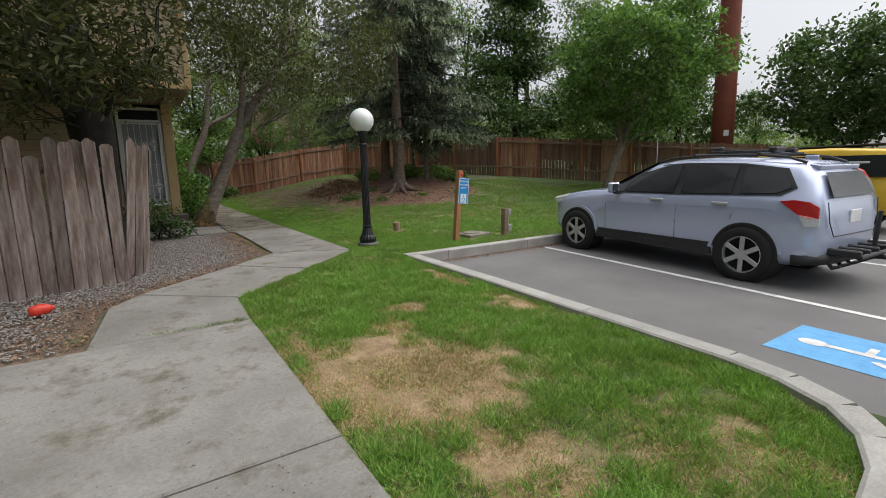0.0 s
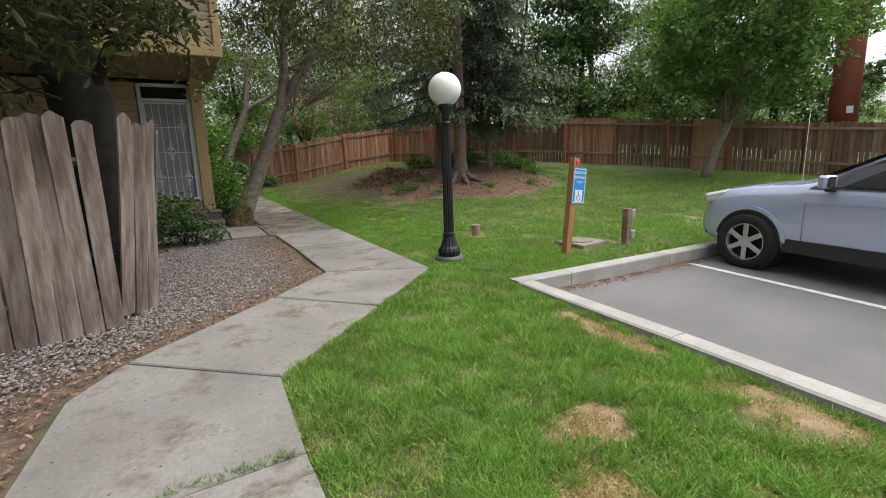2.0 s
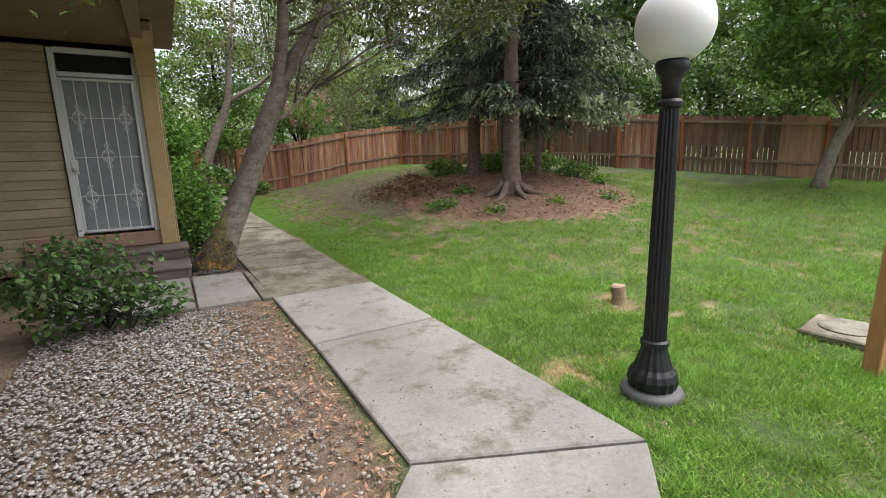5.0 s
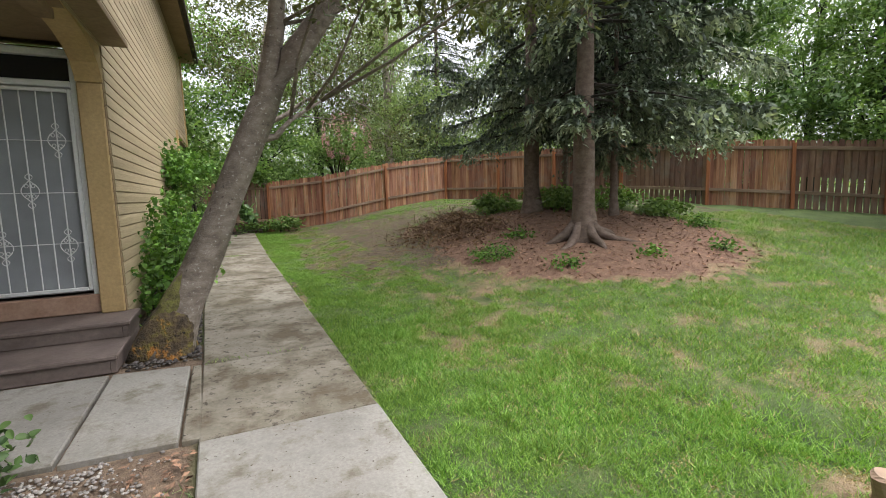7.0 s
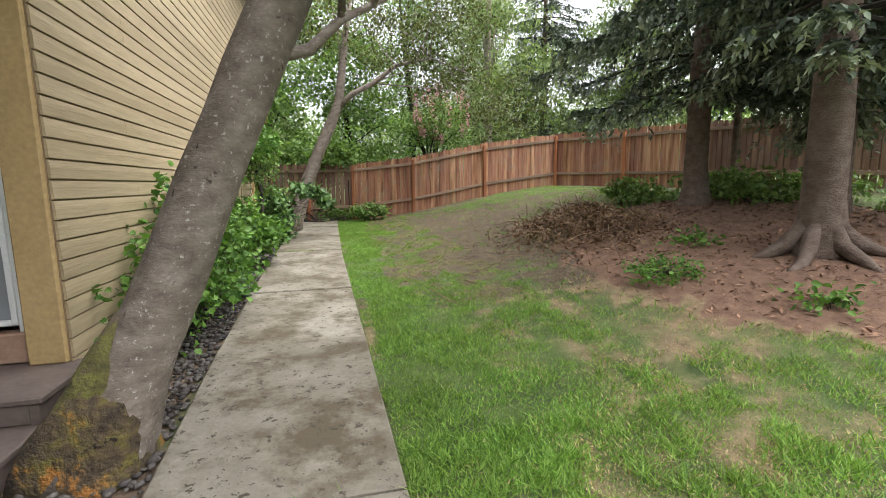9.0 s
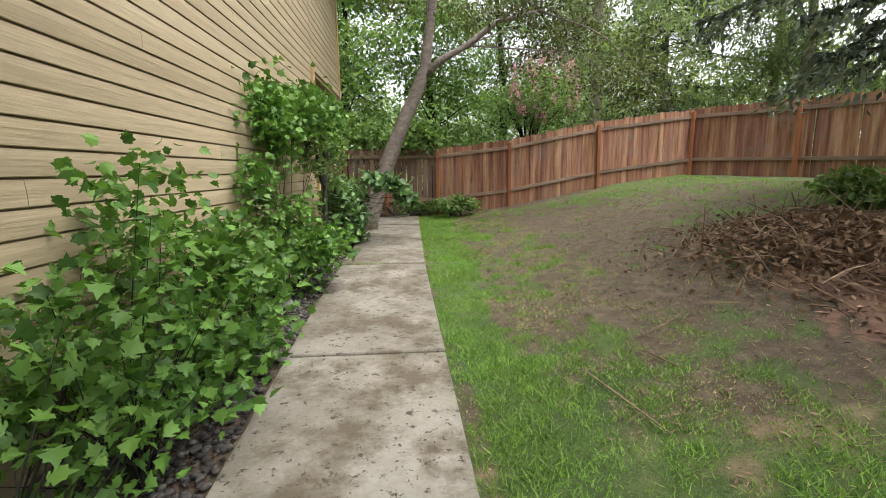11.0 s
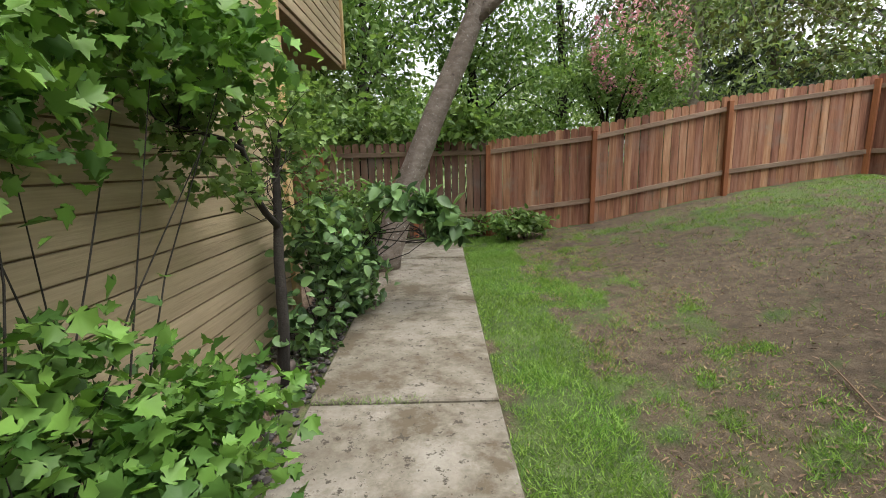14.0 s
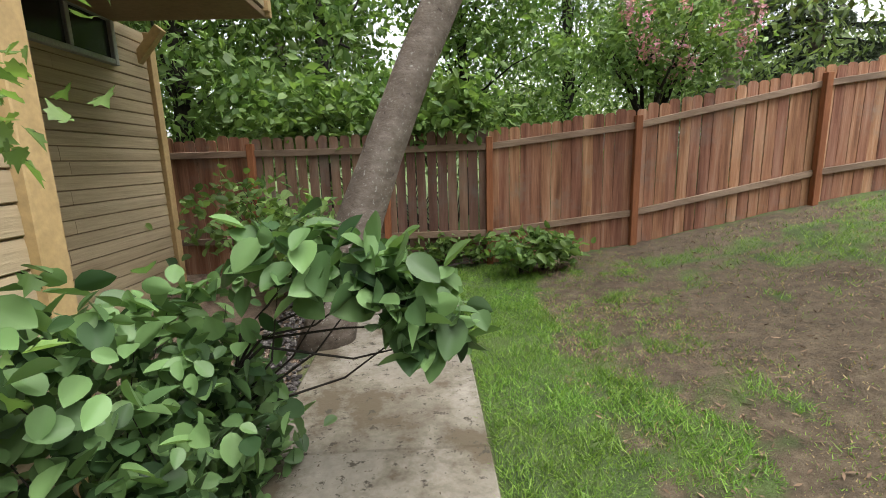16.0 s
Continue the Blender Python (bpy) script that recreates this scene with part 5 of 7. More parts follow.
part("rear_window", Acc().add([(-0.56, -1.94, 1.02), (0.56, -1.94, 1.02), (0.46, -1.66, 1.44), (-0.46, -1.66, 1.44)], [(0, 1, 2, 3)]), M_GLASSD, hatch)
part("spoiler", Acc().cbox((0, -1.72, 1.5), (1.04, 0.26, 0.04), None, 0.015), M_CARG, hatch)
jeep = root("yellow_car", "bright yellow boxy off-road car", "car", pose(13.9, 4.95, float(lot(4.95)) - 0.02))
ST3 = [(-2.2, 0.8, 0.84, 0.74, 0.45, 1.05, 1.2), (-2.15, 0.86, 0.9, 0.78, 0.4, 1.15, 1.78), (-1.0, 0.88, 0.92, 0.8, 0.38, 1.15, 1.86), (0.2, 0.88, 0.92, 0.8, 0.38, 1.13, 1.86), (0.5, 0.88, 0.92, 0.78, 0.38, 1.12, 1.75), (0.95, 0.88, 0.92, 0.84, 0.38, 1.1, 1.16), (1.9, 0.84, 0.88, 0.8, 0.4, 1.02, 1.08), (2.1, 0.78, 0.8, 0.7, 0.45, 0.85, 0.92)]
part("body", car_body(ST3), M_CARY, jeep, "yellow paint", True)
for sg in (-1, 1):
    part("side_window", side_pane([(0.4, 1.2), (-0.75, 1.2), (-0.75, 1.68), (0.3, 1.68)], sg * 0.93, 0.012, 0.15), M_GLASSD, jeep)
    part("side_window", side_pane([(-0.85, 1.2), (-2.05, 1.2), (-2.02, 1.66), (-0.85, 1.68)], sg * 0.93, 0.012, 0.15), M_GLASSD, jeep)
    for y in (1.35, -1.35):
        wheel(jeep, sg * 0.84, y, 0.38, sg, 5)
part("rear_window", Acc().cbox((0, -2.2, 1.45), (1.3, 0.02, 0.42), None, 0.01), M_GLASSD, jeep)
part("roof_rack", Acc().cbox((0, -0.9, 1.9), (1.2, 2.0, 0.03), None, 0.015), M_PLAS, jeep)

pole = Acc()
pole.tube([(22.6, 10.9, 0.3), (22.6, 10.9, 4), (22.6, 10.9, 11), (22.6, 10.9, 18)], [0.47, 0.45, 0.4, 0.34], 28)
pole_t = root("steel_pole", "tall rust-red steel pole behind the fence", "pole")
part("shaft", pole, M_POLE, pole_t, "", True)
part("sign_plate", Acc().cbox((22.2, 10.55, 3.0), (0.2, 0.02, 0.25), pose(0, 0, 0, 0, 0, -60), 0.004), M_SIGNW, pole_t, "small pale sign plate")


# ---- foliage ----
def leaf_quads(c, size, r, up=0.7, wide=0.5, droop=0.0, axis=None):
    """Small folded leaves, two triangles each, at the places c."""
    n = len(c)
    nrm = unit(r.normal(size=(n, 3)) + np.array([0, 0, up]))
    a_ = r.normal(size=(n, 3)) + np.array([0, 0, -droop]) if axis is None else axis + r.normal(size=(n, 3)) * 0.25
    a_ = unit(a_ - (a_ * nrm).sum(1, keepdims=True) * nrm)
    b_ = np.cross(nrm, a_)
    L = (size * r.uniform(0.65, 1.3, n))[:, None]
    w = L * wide
    v = np.stack([c - a_ * L * 0.5, c + b_ * w * 0.5 + nrm * w * 0.16, c + a_ * L * 0.5, c - b_ * w * 0.5 + nrm * w * 0.16], 1).reshape(-1, 3)
    o = np.arange(n)[:, None] * 4
    f = np.concatenate([o + np.array([[0, 1, 2]]), o + np.array([[0, 2, 3]])], 1).reshape(-1, 3)
    return v, f


LOBE = ((0.0, -0.42), (0.16, -0.46), (0.34, -0.36), (0.30, -0.2), (0.52, -0.12), (0.34, 0.1), (0.36, 0.26), (0.16, 0.24), (0.0, 0.58))
SLIM = ((0.0, -0.5), (0.1, -0.36), (0.17, -0.1), (0.16, 0.14), (0.09, 0.4), (0.0, 0.62))
OVAL = ((0.0, -0.5), (0.2, -0.4), (0.34, -0.18), (0.36, 0.06), (0.28, 0.28), (0.13, 0.46), (0.0, 0.56))


def leaf_shapes(c, size, r, outline, up=1.0, droop=0.25, out=None):
    """Leaves with an outline of their own, each in two halves folded along the midrib."""
    n = len(c)
    nrm = unit(r.normal(size=(n, 3)) * 0.8 + np.array([0, 0, up]))
    a_ = r.normal(size=(n, 3)) + np.array([0, 0, -droop])
    if out is not None:
        a_ = a_ * 0.6 + out
    a_ = unit(a_ - (a_ * nrm).sum(1, keepdims=True) * nrm)
    b_ = np.cross(nrm, a_)
    L = size * r.uniform(0.6, 1.25, n)
    k = len(outline)
    px, py = np.array([p[0] for p in outline]), np.array([p[1] for p in outline])
    vs, fs = [], []
    for sg in (1, -1):
        bend = (px * 0.28 - 0.22 * (py + 0.45) ** 2)
        v = c[:, None, :] + L[:, None, None] * (b_[:, None, :] * (sg * px)[None, :, None] + a_[:, None, :] * (py + 0.45)[None, :, None] + nrm[:, None, :] * bend[None, :, None])
        vs.append(v)
    V = np.concatenate(vs, 1)
    half = [(0, i, i + 1) for i in range(1, k - 1)]
    tri = half + [(k, k + i + 1, k + i) for i in range(1, k - 1)]
    # the halves share the midrib so that a leaf is one piece
    remap = {k: 0, 2 * k - 1: k - 1}
    tri = [tuple(remap.get(i, i) for i in t) for t in tri]
    o = (np.arange(n) * 2 * k)[:, None, None]
    F = (o + np.array(tri)[None]).reshape(-1, 3)
    return V.reshape(-1, 3), F


def clumps(r, n, c, rad, hollow=0.55, lump=0.35):
    """Places of leaf clumps in an uneven rounded crown."""
    d = unit(r.normal(size=(n, 3)))
    s = (hollow + (1 - hollow) * r.random(n) ** 0.6)
    k = np.array([1 + lump * noise.noise((x * 1.8 + c[0], y * 1.8 + c[1], z * 1.8)) for x, y, z in d])
    return np.array(c) + d * np.array(rad) * (s * k)[:, None]


def limbs(acc, trunk, tr, targets, r, r0=0.05, sides=6):
    """Limbs from the trunk's upper part out to some of the clumps."""
    T = np.array(trunk)
    for t in targets:
        dd = np.linalg.norm(T - t, axis=1) + np.maximum(0, T[:, 2] - t[2] + 0.3) * 2
        s = T[np.argsort(dd)[r.integers(min(3, len(T)))]]
        mid = s + (t - s) * 0.5 + np.array([0, 0, 0.12 * np.linalg.norm(t - s)]) + r.normal(size=3) * 0.1
        acc.tube([s, s + (mid - s) * 0.5 + r.normal(size=3) * 0.05, mid, t], [r0, r0 * 0.8, r0 * 0.55, r0 * 0.2], sides)


def tree(name, label, trunk, radii, bark, crown, leaf, group="", sides=12, category="tree", m=None, limb_n=16, limb_r=0.05, extra=None):
    """trunk: points; crown: list of (centre, radii, clumps, leaves a clump, spread, leaf size, shape)."""
    t = root(name, label, category, m, group)
    r = np.random.default_rng(len(label) * 7 + len(trunk))
    ta = Acc()
    ta.tube(trunk, radii, sides, wob=0.22)
    if extra:
        for pts, rr_ in extra:
            ta.tube(pts, rr_, 8, wob=0.15)
    V, F, o = [], [], 0
    tips = []
    for c, rad, nc, nl, spread, size, shape in crown:
        cc = clumps(r, nc, c, rad)
        tips.append(cc)
        p = (cc[:, None, :] + r.normal(size=(nc, nl, 3)) * np.array([spread, spread, spread * 0.55])).reshape(-1, 3)
        if shape == "quad":
            v, f = leaf_quads(p, size, r, droop=0.3)
        elif shape == "long":
            v, f = leaf_quads(p, size, r, up=0.3, wide=0.34, droop=0.9)
        else:
            v, f = leaf_shapes(p, size, r, {"oval": OVAL, "slim": SLIM, "lobe": LOBE}[shape])
        V.append(v)
        F.append(f + o)
        o += len(v)
    tips = np.concatenate(tips)
    pick = tips[r.choice(len(tips), min(limb_n, len(tips)), replace=False)]
    starts = [p for p in trunk[-3:]]
    for pts, rr_ in extra or ():
        for a_, b_ in zip(pts[2:], pts[3:]):
            starts += [a_, tuple((u + v) / 2 for u, v in zip(a_, b_)), b_]
    limbs(ta, starts if extra else trunk[len(trunk) // 3:], radii, pick, r, limb_r)
    part("trunk", ta, bark, t, "", True)
    part("crown", fast_mesh("crown", np.concatenate(V), np.concatenate(F)), leaf, t)
    return t


# leaning cherry by the steps
za = lz(1.45, 13.75)
lean_a = tree("leaning_tree", "leaning cherry tree with scarred mossy grey trunk", [(1.40, 13.72, za - 0.1), (1.46, 13.74, za + 0.12), (1.62, 13.76, 0.78), (1.85, 13.78, 1.32), (2.08, 13.79, 1.83), (2.32, 13.8, 2.38), (2.54, 13.82, 2.85), (2.84, 13.8, 3.35), (3.28, 13.78, 3.98), (3.75, 13.7, 4.8), (4.2, 13.6, 6.0)], [0.30, 0.25, 0.185, 0.168, 0.16, 0.155, 0.155, 0.135, 0.115, 0.09, 0.05], M_BARK,
              [((4.0, 12.9, 5.1), (2.7, 2.1, 1.5), 230, 52, 0.26, 0.12, "long"), ((2.6, 12.4, 5.6), (1.7, 1.5, 0.9), 80, 44, 0.28, 0.11, "long"), ((5.2, 12.6, 4.25), (1.2, 0.9, 0.5), 30, 26, 0.16, 0.12, "long")], L_OLIVE, limb_n=30, limb_r=0.022,
              extra=[([(2.4, 13.82, 2.55), (2.56, 13.84, 3.0), (2.7, 13.9, 3.7), (2.8, 14.0, 4.6), (2.9, 14.1, 5.8)], [0.12, 0.11, 0.09, 0.07, 0.04]), ([(2.35, 13.8, 2.45), (2.62, 13.86, 2.52), (2.8, 13.95, 2.72), (3.2, 14.2, 3.0)], [0.05, 0.035, 0.025, 0.012])])
fl = Acc()
fl.tube([(1.40, 13.72, za - 0.1), (1.42, 13.72, za + 0.02), (1.45, 13.73, za + 0.14), (1.52, 13.745, za + 0.32), (1.57, 13.75, za + 0.42)], [0.32, 0.29, 0.255, 0.21, 0.17], 18, wob=0.4)
ms = Acc().tube([(1.33, 13.665, za - 0.06), (1.375, 13.675, za + 0.12), (1.455, 13.69, za + 0.32), (1.56, 13.71, za + 0.56), (1.66, 13.73, za + 0.8)], [0.17, 0.165, 0.145, 0.12, 0.07], 16, wob=0.4)
part("moss", ms, M_MOSSG, lean_a, "yellow-green moss on the trunk's underside", True)
part("root_flare", fl, M_MOSS, lean_a, "mossy orange-brown root flare", True)

# leaning tree over the path's end
zb = lz(1.75, 24.2)
tree("leaning_tree", "leaning smooth grey tree over the path", [(1.62, 24.1, zb - 0.1), (1.72, 24.1, zb + 0.3), (1.95, 24.1, 1.5), (2.22, 24.1, 2.15), (2.48, 24.1, 2.75), (2.78, 24.1, 3.4), (3.02, 24.1, 4.0), (3.12, 24.1, 4.7), (3.25, 24.1, 5.6), (3.5, 24.0, 7.2)], [0.26, 0.21, 0.18, 0.165, 0.155, 0.14, 0.125, 0.1, 0.08, 0.04], M_BARK,
     [((4.3, 24.3, 6.8), (3.2, 2.6, 1.7), 170, 46, 0.32, 0.11, "quad"), ((5.4, 25.3, 5.5), (2.0, 1.2, 1.3), 60, 46, 0.28, 0.11, "long"), ((6.6, 24.6, 4.5), (1.8, 1.2, 0.9), 46, 40, 0.26, 0.1, "quad"), ((7.6, 23.6, 3.6), (1.0, 0.9, 0.6), 22, 34, 0.22, 0.1, "quad")], L_OLIVE, limb_n=24, limb_r=0.02,
     extra=[([(2.95, 24.1, 3.82), (3.4, 24.1, 4.2), (3.95, 24.15, 4.5), (4.6, 24.2, 5.0), (5.6, 24.4, 5.3), (6.6, 24.5, 5.0)], [0.1, 0.085, 0.07, 0.055, 0.035, 0.015])])

# big tree behind the pickets, with a high unseen crown added for shade
zc = lz(-0.75, 8.5)
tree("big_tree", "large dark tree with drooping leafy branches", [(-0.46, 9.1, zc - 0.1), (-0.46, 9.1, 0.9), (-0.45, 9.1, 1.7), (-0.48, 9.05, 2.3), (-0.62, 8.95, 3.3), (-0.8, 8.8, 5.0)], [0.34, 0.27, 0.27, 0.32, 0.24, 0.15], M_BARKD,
     [((-0.9, 7.9, 4.4), (2.5, 2.7, 1.6), 190, 36, 0.3, 0.125, "slim"), ((-0.4, 9.2, 6.4), (3.2, 3.2, 1.5), 150, 40, 0.36, 0.14, "slim"), ((-1.9, 6.3, 3.1), (1.4, 1.1, 0.75), 70, 26, 0.22, 0.12, "slim"), ((-0.9, 6.6, 3.4), (1.3, 0.9, 0.7), 70, 26, 0.2, 0.12, "slim"), ((-0.35, 7.6, 2.85), (0.75, 0.7, 0.36), 40, 22, 0.15, 0.12, "slim"), ((0.1, 8.3, 3.1), (0.5, 0.6, 0.3), 22, 18, 0.14, 0.12, "slim"), ((-1.6, 9.6, 3.0), (1.4, 1.0, 0.8), 40, 26, 0.26, 0.12, "slim"), ((0.55, 9.0, 2.75), (0.3, 0.35, 0.42), 9, 8, 0.12, 0.1, "slim")], L_CHERRY, limb_n=34, limb_r=0.018,
     extra=[([(-0.45, 9.0, 2.3), (-0.1, 8.8, 2.9), (0.3, 8.8, 3.15), (0.65, 8.9, 2.95)], [0.1, 0.06, 0.035, 0.012]), ([(-0.5, 9.0, 2.5), (-1.0, 8.2, 2.9), (-1.4, 7.5, 3.1), (-2.0, 6.6, 3.2)], [0.14, 0.09, 0.06, 0.03])])


# ---- spruces ----
def spruce(name, label, x, y, h, r0, low, reach, mat, seed, lean=(0, 0), bark=None, dens=1.0, roots=False, skip=None, tiers=0.0):
    z = lz(x, y)
    t = root(name, label, "spruce tree", pose(x, y, z))
    r = np.random.default_rng(seed)
    ta = Acc()
    k = 14
    pts = [(lean[0] * i / k, lean[1] * i / k, -0.15 + (h + 0.1) * i / k) for i in range(k + 1)]
    ta.tube([pts[0], (0, 0, 0.05), (0, 0, 0.35)] + pts[1:], [r0 * 1.65, r0 * 1.5, r0 * 1.1] + [max(0.015, r0 * (1 - 0.95 * i / k)) for i in range(1, k + 1)], 14, wob=0.2)
    if roots:
        for an, ln in ((200, 1.1), (255, 0.9), (300, 1.3), (345, 0.7), (160, 0.8), (60, 0.7)):
            ax, ay = math.cos(radians(an)), math.sin(radians(an))
            bx = lambda s, w: (ax * s - ay * w, ay * s + ax * w)
            g_ = lambda p: lz(x + p[0], y + p[1]) - z + 0.09
            ps = [bx(0.12, 0), bx(0.32, 0.02), bx(0.6, 0.07), bx(ln, 0.02)]
            ta.tube([(*ps[0], 0.42), (*ps[1], g_(ps[1]) + 0.12), (*ps[2], g_(ps[2]) + 0.02), (*ps[3], g_(ps[3]) - 0.06)], [0.11, 0.09, 0.06, 0.03], 8, wob=0.3)
    V, A, T = [], [], []
    br = Acc()
    hh = low
    while hh < h - 0.3:
        frac = (hh - low) / (h - low)
        nb = max(4, int((7 if frac < 0.6 else 5) * dens))
        for b_ in range(nb):
            an = r.uniform(0, 2 * math.pi)
            L = reach * (1 - frac) ** 0.75 * r.uniform(0.6, 1.12) + 0.15
            if skip and skip(an, hh):
                L *= 0.3
            elif hh < low + 1.8:
                L *= 1.12
            dr = np.array([math.cos(an), math.sin(an)])
            side = np.array([-dr[1], dr[0], 0])
            sag = 0.5 + 0.14 * r.random()
            q = np.linspace(0.05, 1, 9)
            bp = np.stack([lean[0] * hh / h + dr[0] * L * q, lean[1] * hh / h + dr[1] * L * q, hh + L * (0.16 * q - sag * q ** 2 + 0.24 * q ** 4)], 1)
            br.tube([tuple(p) for p in bp[::2]], [0.03, 0.022, 0.015, 0.01, 0.004], 5, False)
            for k2 in range(int(2 + L)):
                p_ = bp[r.integers(0, 5)]
                d2 = side * r.choice((-1, 1)) * r.uniform(0.2, 0.5) + np.array([dr[0] * 0.2, dr[1] * 0.2, r.uniform(-0.3, 0.05)])
                br.tube([tuple(p_), tuple(p_ + d2 * 0.6), tuple(p_ + d2 + np.array([0, 0, -0.06]))], [0.008, 0.006, 0.003], 3, False)
            # side sprays: each runs out from the bough and then hangs
            ns = max(6, int((26 if frac < 0.55 else 11) * L * dens))
            s = 1 - 0.76 * r.random(ns) ** 1.25
            p0_ = np.stack([np.interp(s, q, bp[:, i]) for i in range(3)], 1)
            sg = r.choice((-1.0, 1.0), ns)
            ln = (0.22 + 0.3 * L * (1.08 - s) * r.uniform(0.5, 1.0, ns)) * r.uniform(0.75, 1.15, ns)
            sw = r.uniform(0.15, 1.0, ns)
            out = np.stack([dr[0] * 0.55 + side[0] * sg * sw, dr[1] * 0.55 + side[1] * sg * sw, r.uniform(-0.35, 0.1, ns)], 1)
            drop_ = r.uniform(0.5, 1.1, ns)
            for j in range(10):
                u_ = (j + 0.5) / 10
                pt = p0_ + out * (ln * u_)[:, None]
                pt[:, 2] -= drop_ * ln * u_ ** 2
                tg_ = out.copy()
                tg_[:, 2] -= 2 * drop_ * u_
                V.append(pt + r.normal(size=(ns, 3)) * 0.017)
                A.append(unit(tg_) * 1.5 + r.normal(size=(ns, 3)) * 0.22)
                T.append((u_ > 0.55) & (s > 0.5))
        hh += r.uniform(0.2, 0.34) + (tiers if r.random() < 0.3 else 0)
    c, ax_ = np.concatenate(V), np.concatenate(A)
    tip = np.concatenate(T)
    part("trunk", ta, bark or M_BARKS, t, "", True)
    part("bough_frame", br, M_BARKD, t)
    # Bough shade is put into colour: inner needles dark, outer ends paler.
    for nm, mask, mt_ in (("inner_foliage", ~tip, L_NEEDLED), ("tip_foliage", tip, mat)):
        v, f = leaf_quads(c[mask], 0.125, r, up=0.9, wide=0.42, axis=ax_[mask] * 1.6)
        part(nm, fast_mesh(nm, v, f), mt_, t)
    return t


spruce("spruce", "tall spruce with drooping branches and spreading roots", 8.1, 15.15, 12, 0.22, 2.3, 3.5, L_NEEDLE, 3, dens=0.85, roots=True, skip=lambda an, hh: hh < 4.8 and 1.7 < an < 4.8, tiers=0.6)
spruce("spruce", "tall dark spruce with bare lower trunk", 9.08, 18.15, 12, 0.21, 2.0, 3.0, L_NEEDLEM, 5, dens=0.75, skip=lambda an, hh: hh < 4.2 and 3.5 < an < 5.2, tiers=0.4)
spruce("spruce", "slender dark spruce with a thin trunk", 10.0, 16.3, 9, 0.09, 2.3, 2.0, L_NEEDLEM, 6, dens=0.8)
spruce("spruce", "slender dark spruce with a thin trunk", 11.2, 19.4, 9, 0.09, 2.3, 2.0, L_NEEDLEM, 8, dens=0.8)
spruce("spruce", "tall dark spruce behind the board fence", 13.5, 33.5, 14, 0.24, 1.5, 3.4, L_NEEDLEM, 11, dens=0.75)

# maple on the lawn
zm = lz(15.6, 11.7)
tree("maple_tree", "round-headed maple with dense green crown", [(15.55, 11.75, zm - 0.1), (15.6, 11.7, zm + 0.3), (15.78, 11.6, zm + 1.0), (16.0, 11.45, zm + 1.6), (16.15, 11.3, zm + 2.4), (16.2, 11.2, zm + 3.6)], [0.22, 0.16, 0.14, 0.13, 0.1, 0.06], M_BARKL,
     [((16.25, 11.0, 5.3), (2.9, 2.9, 2.35), 330, 60, 0.25, 0.19, "quad")], L_MAPLE, limb_n=26, limb_r=0.045,
     extra=[([(15.98, 11.46, zm + 1.5), (16.5, 11.1, zm + 2.0), (17.2, 10.6, zm + 2.3)], [0.07, 0.045, 0.02])])

# trees beyond the fence and house, a few shapes set out round the yard
def far_tree(name, label, h, w, leaf, bark, seed, birch=False, dense=False):
    r = np.random.default_rng(seed)
    bend = r.normal(size=2) * 0.25
    k = 7
    tp = [(bend[0] * math.sin(i * 0.6), bend[1] * math.sin(i * 0.5), -0.3 + h * 0.85 * i / k) for i in range(k + 1)]
    crown = []
    for i in range(5):
        f = i / 4
        crown.append(((bend[0] + r.normal() * 0.4, bend[1] + r.normal() * 0.4, h * (0.22 + 0.66 * f)), (w * (0.95 - 0.5 * f) * r.uniform(0.85, 1.15), w * (0.95 - 0.5 * f), h * 0.14), int(44 - 18 * f), 100 if dense else 74, 0.38, 0.24 if dense else 0.2, "long" if birch else "quad"))
    return tree(name, label, tp, [0.2 * (1 - 0.85 * i / k) + 0.02 for i in range(k + 1)], bark, crown, leaf, "trees beyond the fence", 8, limb_n=18, limb_r=0.035)


FT = [far_tree("birch_tree", "slender birch with loose pale green foliage", 13, 2.6, L_PALE, M_BARKL, 21, True),
      far_tree("broadleaf_tree", "broad green tree behind the fence", 9, 3.0, L_MID, M_BARKD, 22),
      far_tree("dark_tree", "dense dark green tree behind the fence", 12, 3.2, L_DARK, M_BARKD, 23, dense=True),
      far_tree("willow_tree", "airy green tree with hanging foliage behind the fence", 11, 3.0, L_MID, M_BARKD, 24, True)]
spots = [(0, -1.2, 33.5), (1, 3.5, 31.5), (3, 6.5, 34.0), (0, 10.5, 36.5), (0, 16.5, 30.5), (0, 9.8, 31.5), (3, 19.0, 25.5), (1, 0.4, 31.0), (3, -2.2, 29.6), (0, 15.2, 28.6), (2, 19.0, 20.8), (0, 22.0, 23.5), (1, 22.8, 17.0), (3, 25.0, 20.0), (2, 25.5, 14.8), (1, -4.2, 31.2), (1, -6.5, 28.0), (3, -9, 22), (2, -8, 13.5),
         (3, 33.0, 18.0), (1, 38.0, 16.0), (3, 44.0, 14.0), (1, 48.0, 9.0), (0, 13.0, 40.0), (3, 30.0, 26.0), (2, -7.5, 5.0), (1, -9.0, 9.5), (2, 38.0, -2.0), (1, -7, -6), (2, 2, -14), (2, 14, -16)]
used = set()
srr = random.Random(3)
for i, x, y in spots:
    s = srr.uniform(0.85, 1.12)
    z = lz(x, y) - 0.05
    if x > 34:
        s *= 0.55
    mt = pose(x, y, z, 0, 0, srr.uniform(0, 360)) @ Matrix.Diagonal((s, s, s, 1))
    if i not in used:
        used.add(i)
        FT[i].matrix_world = mt
    else:
        o = copy_thing(FT[i], mt)
        o.matrix_basis = mt

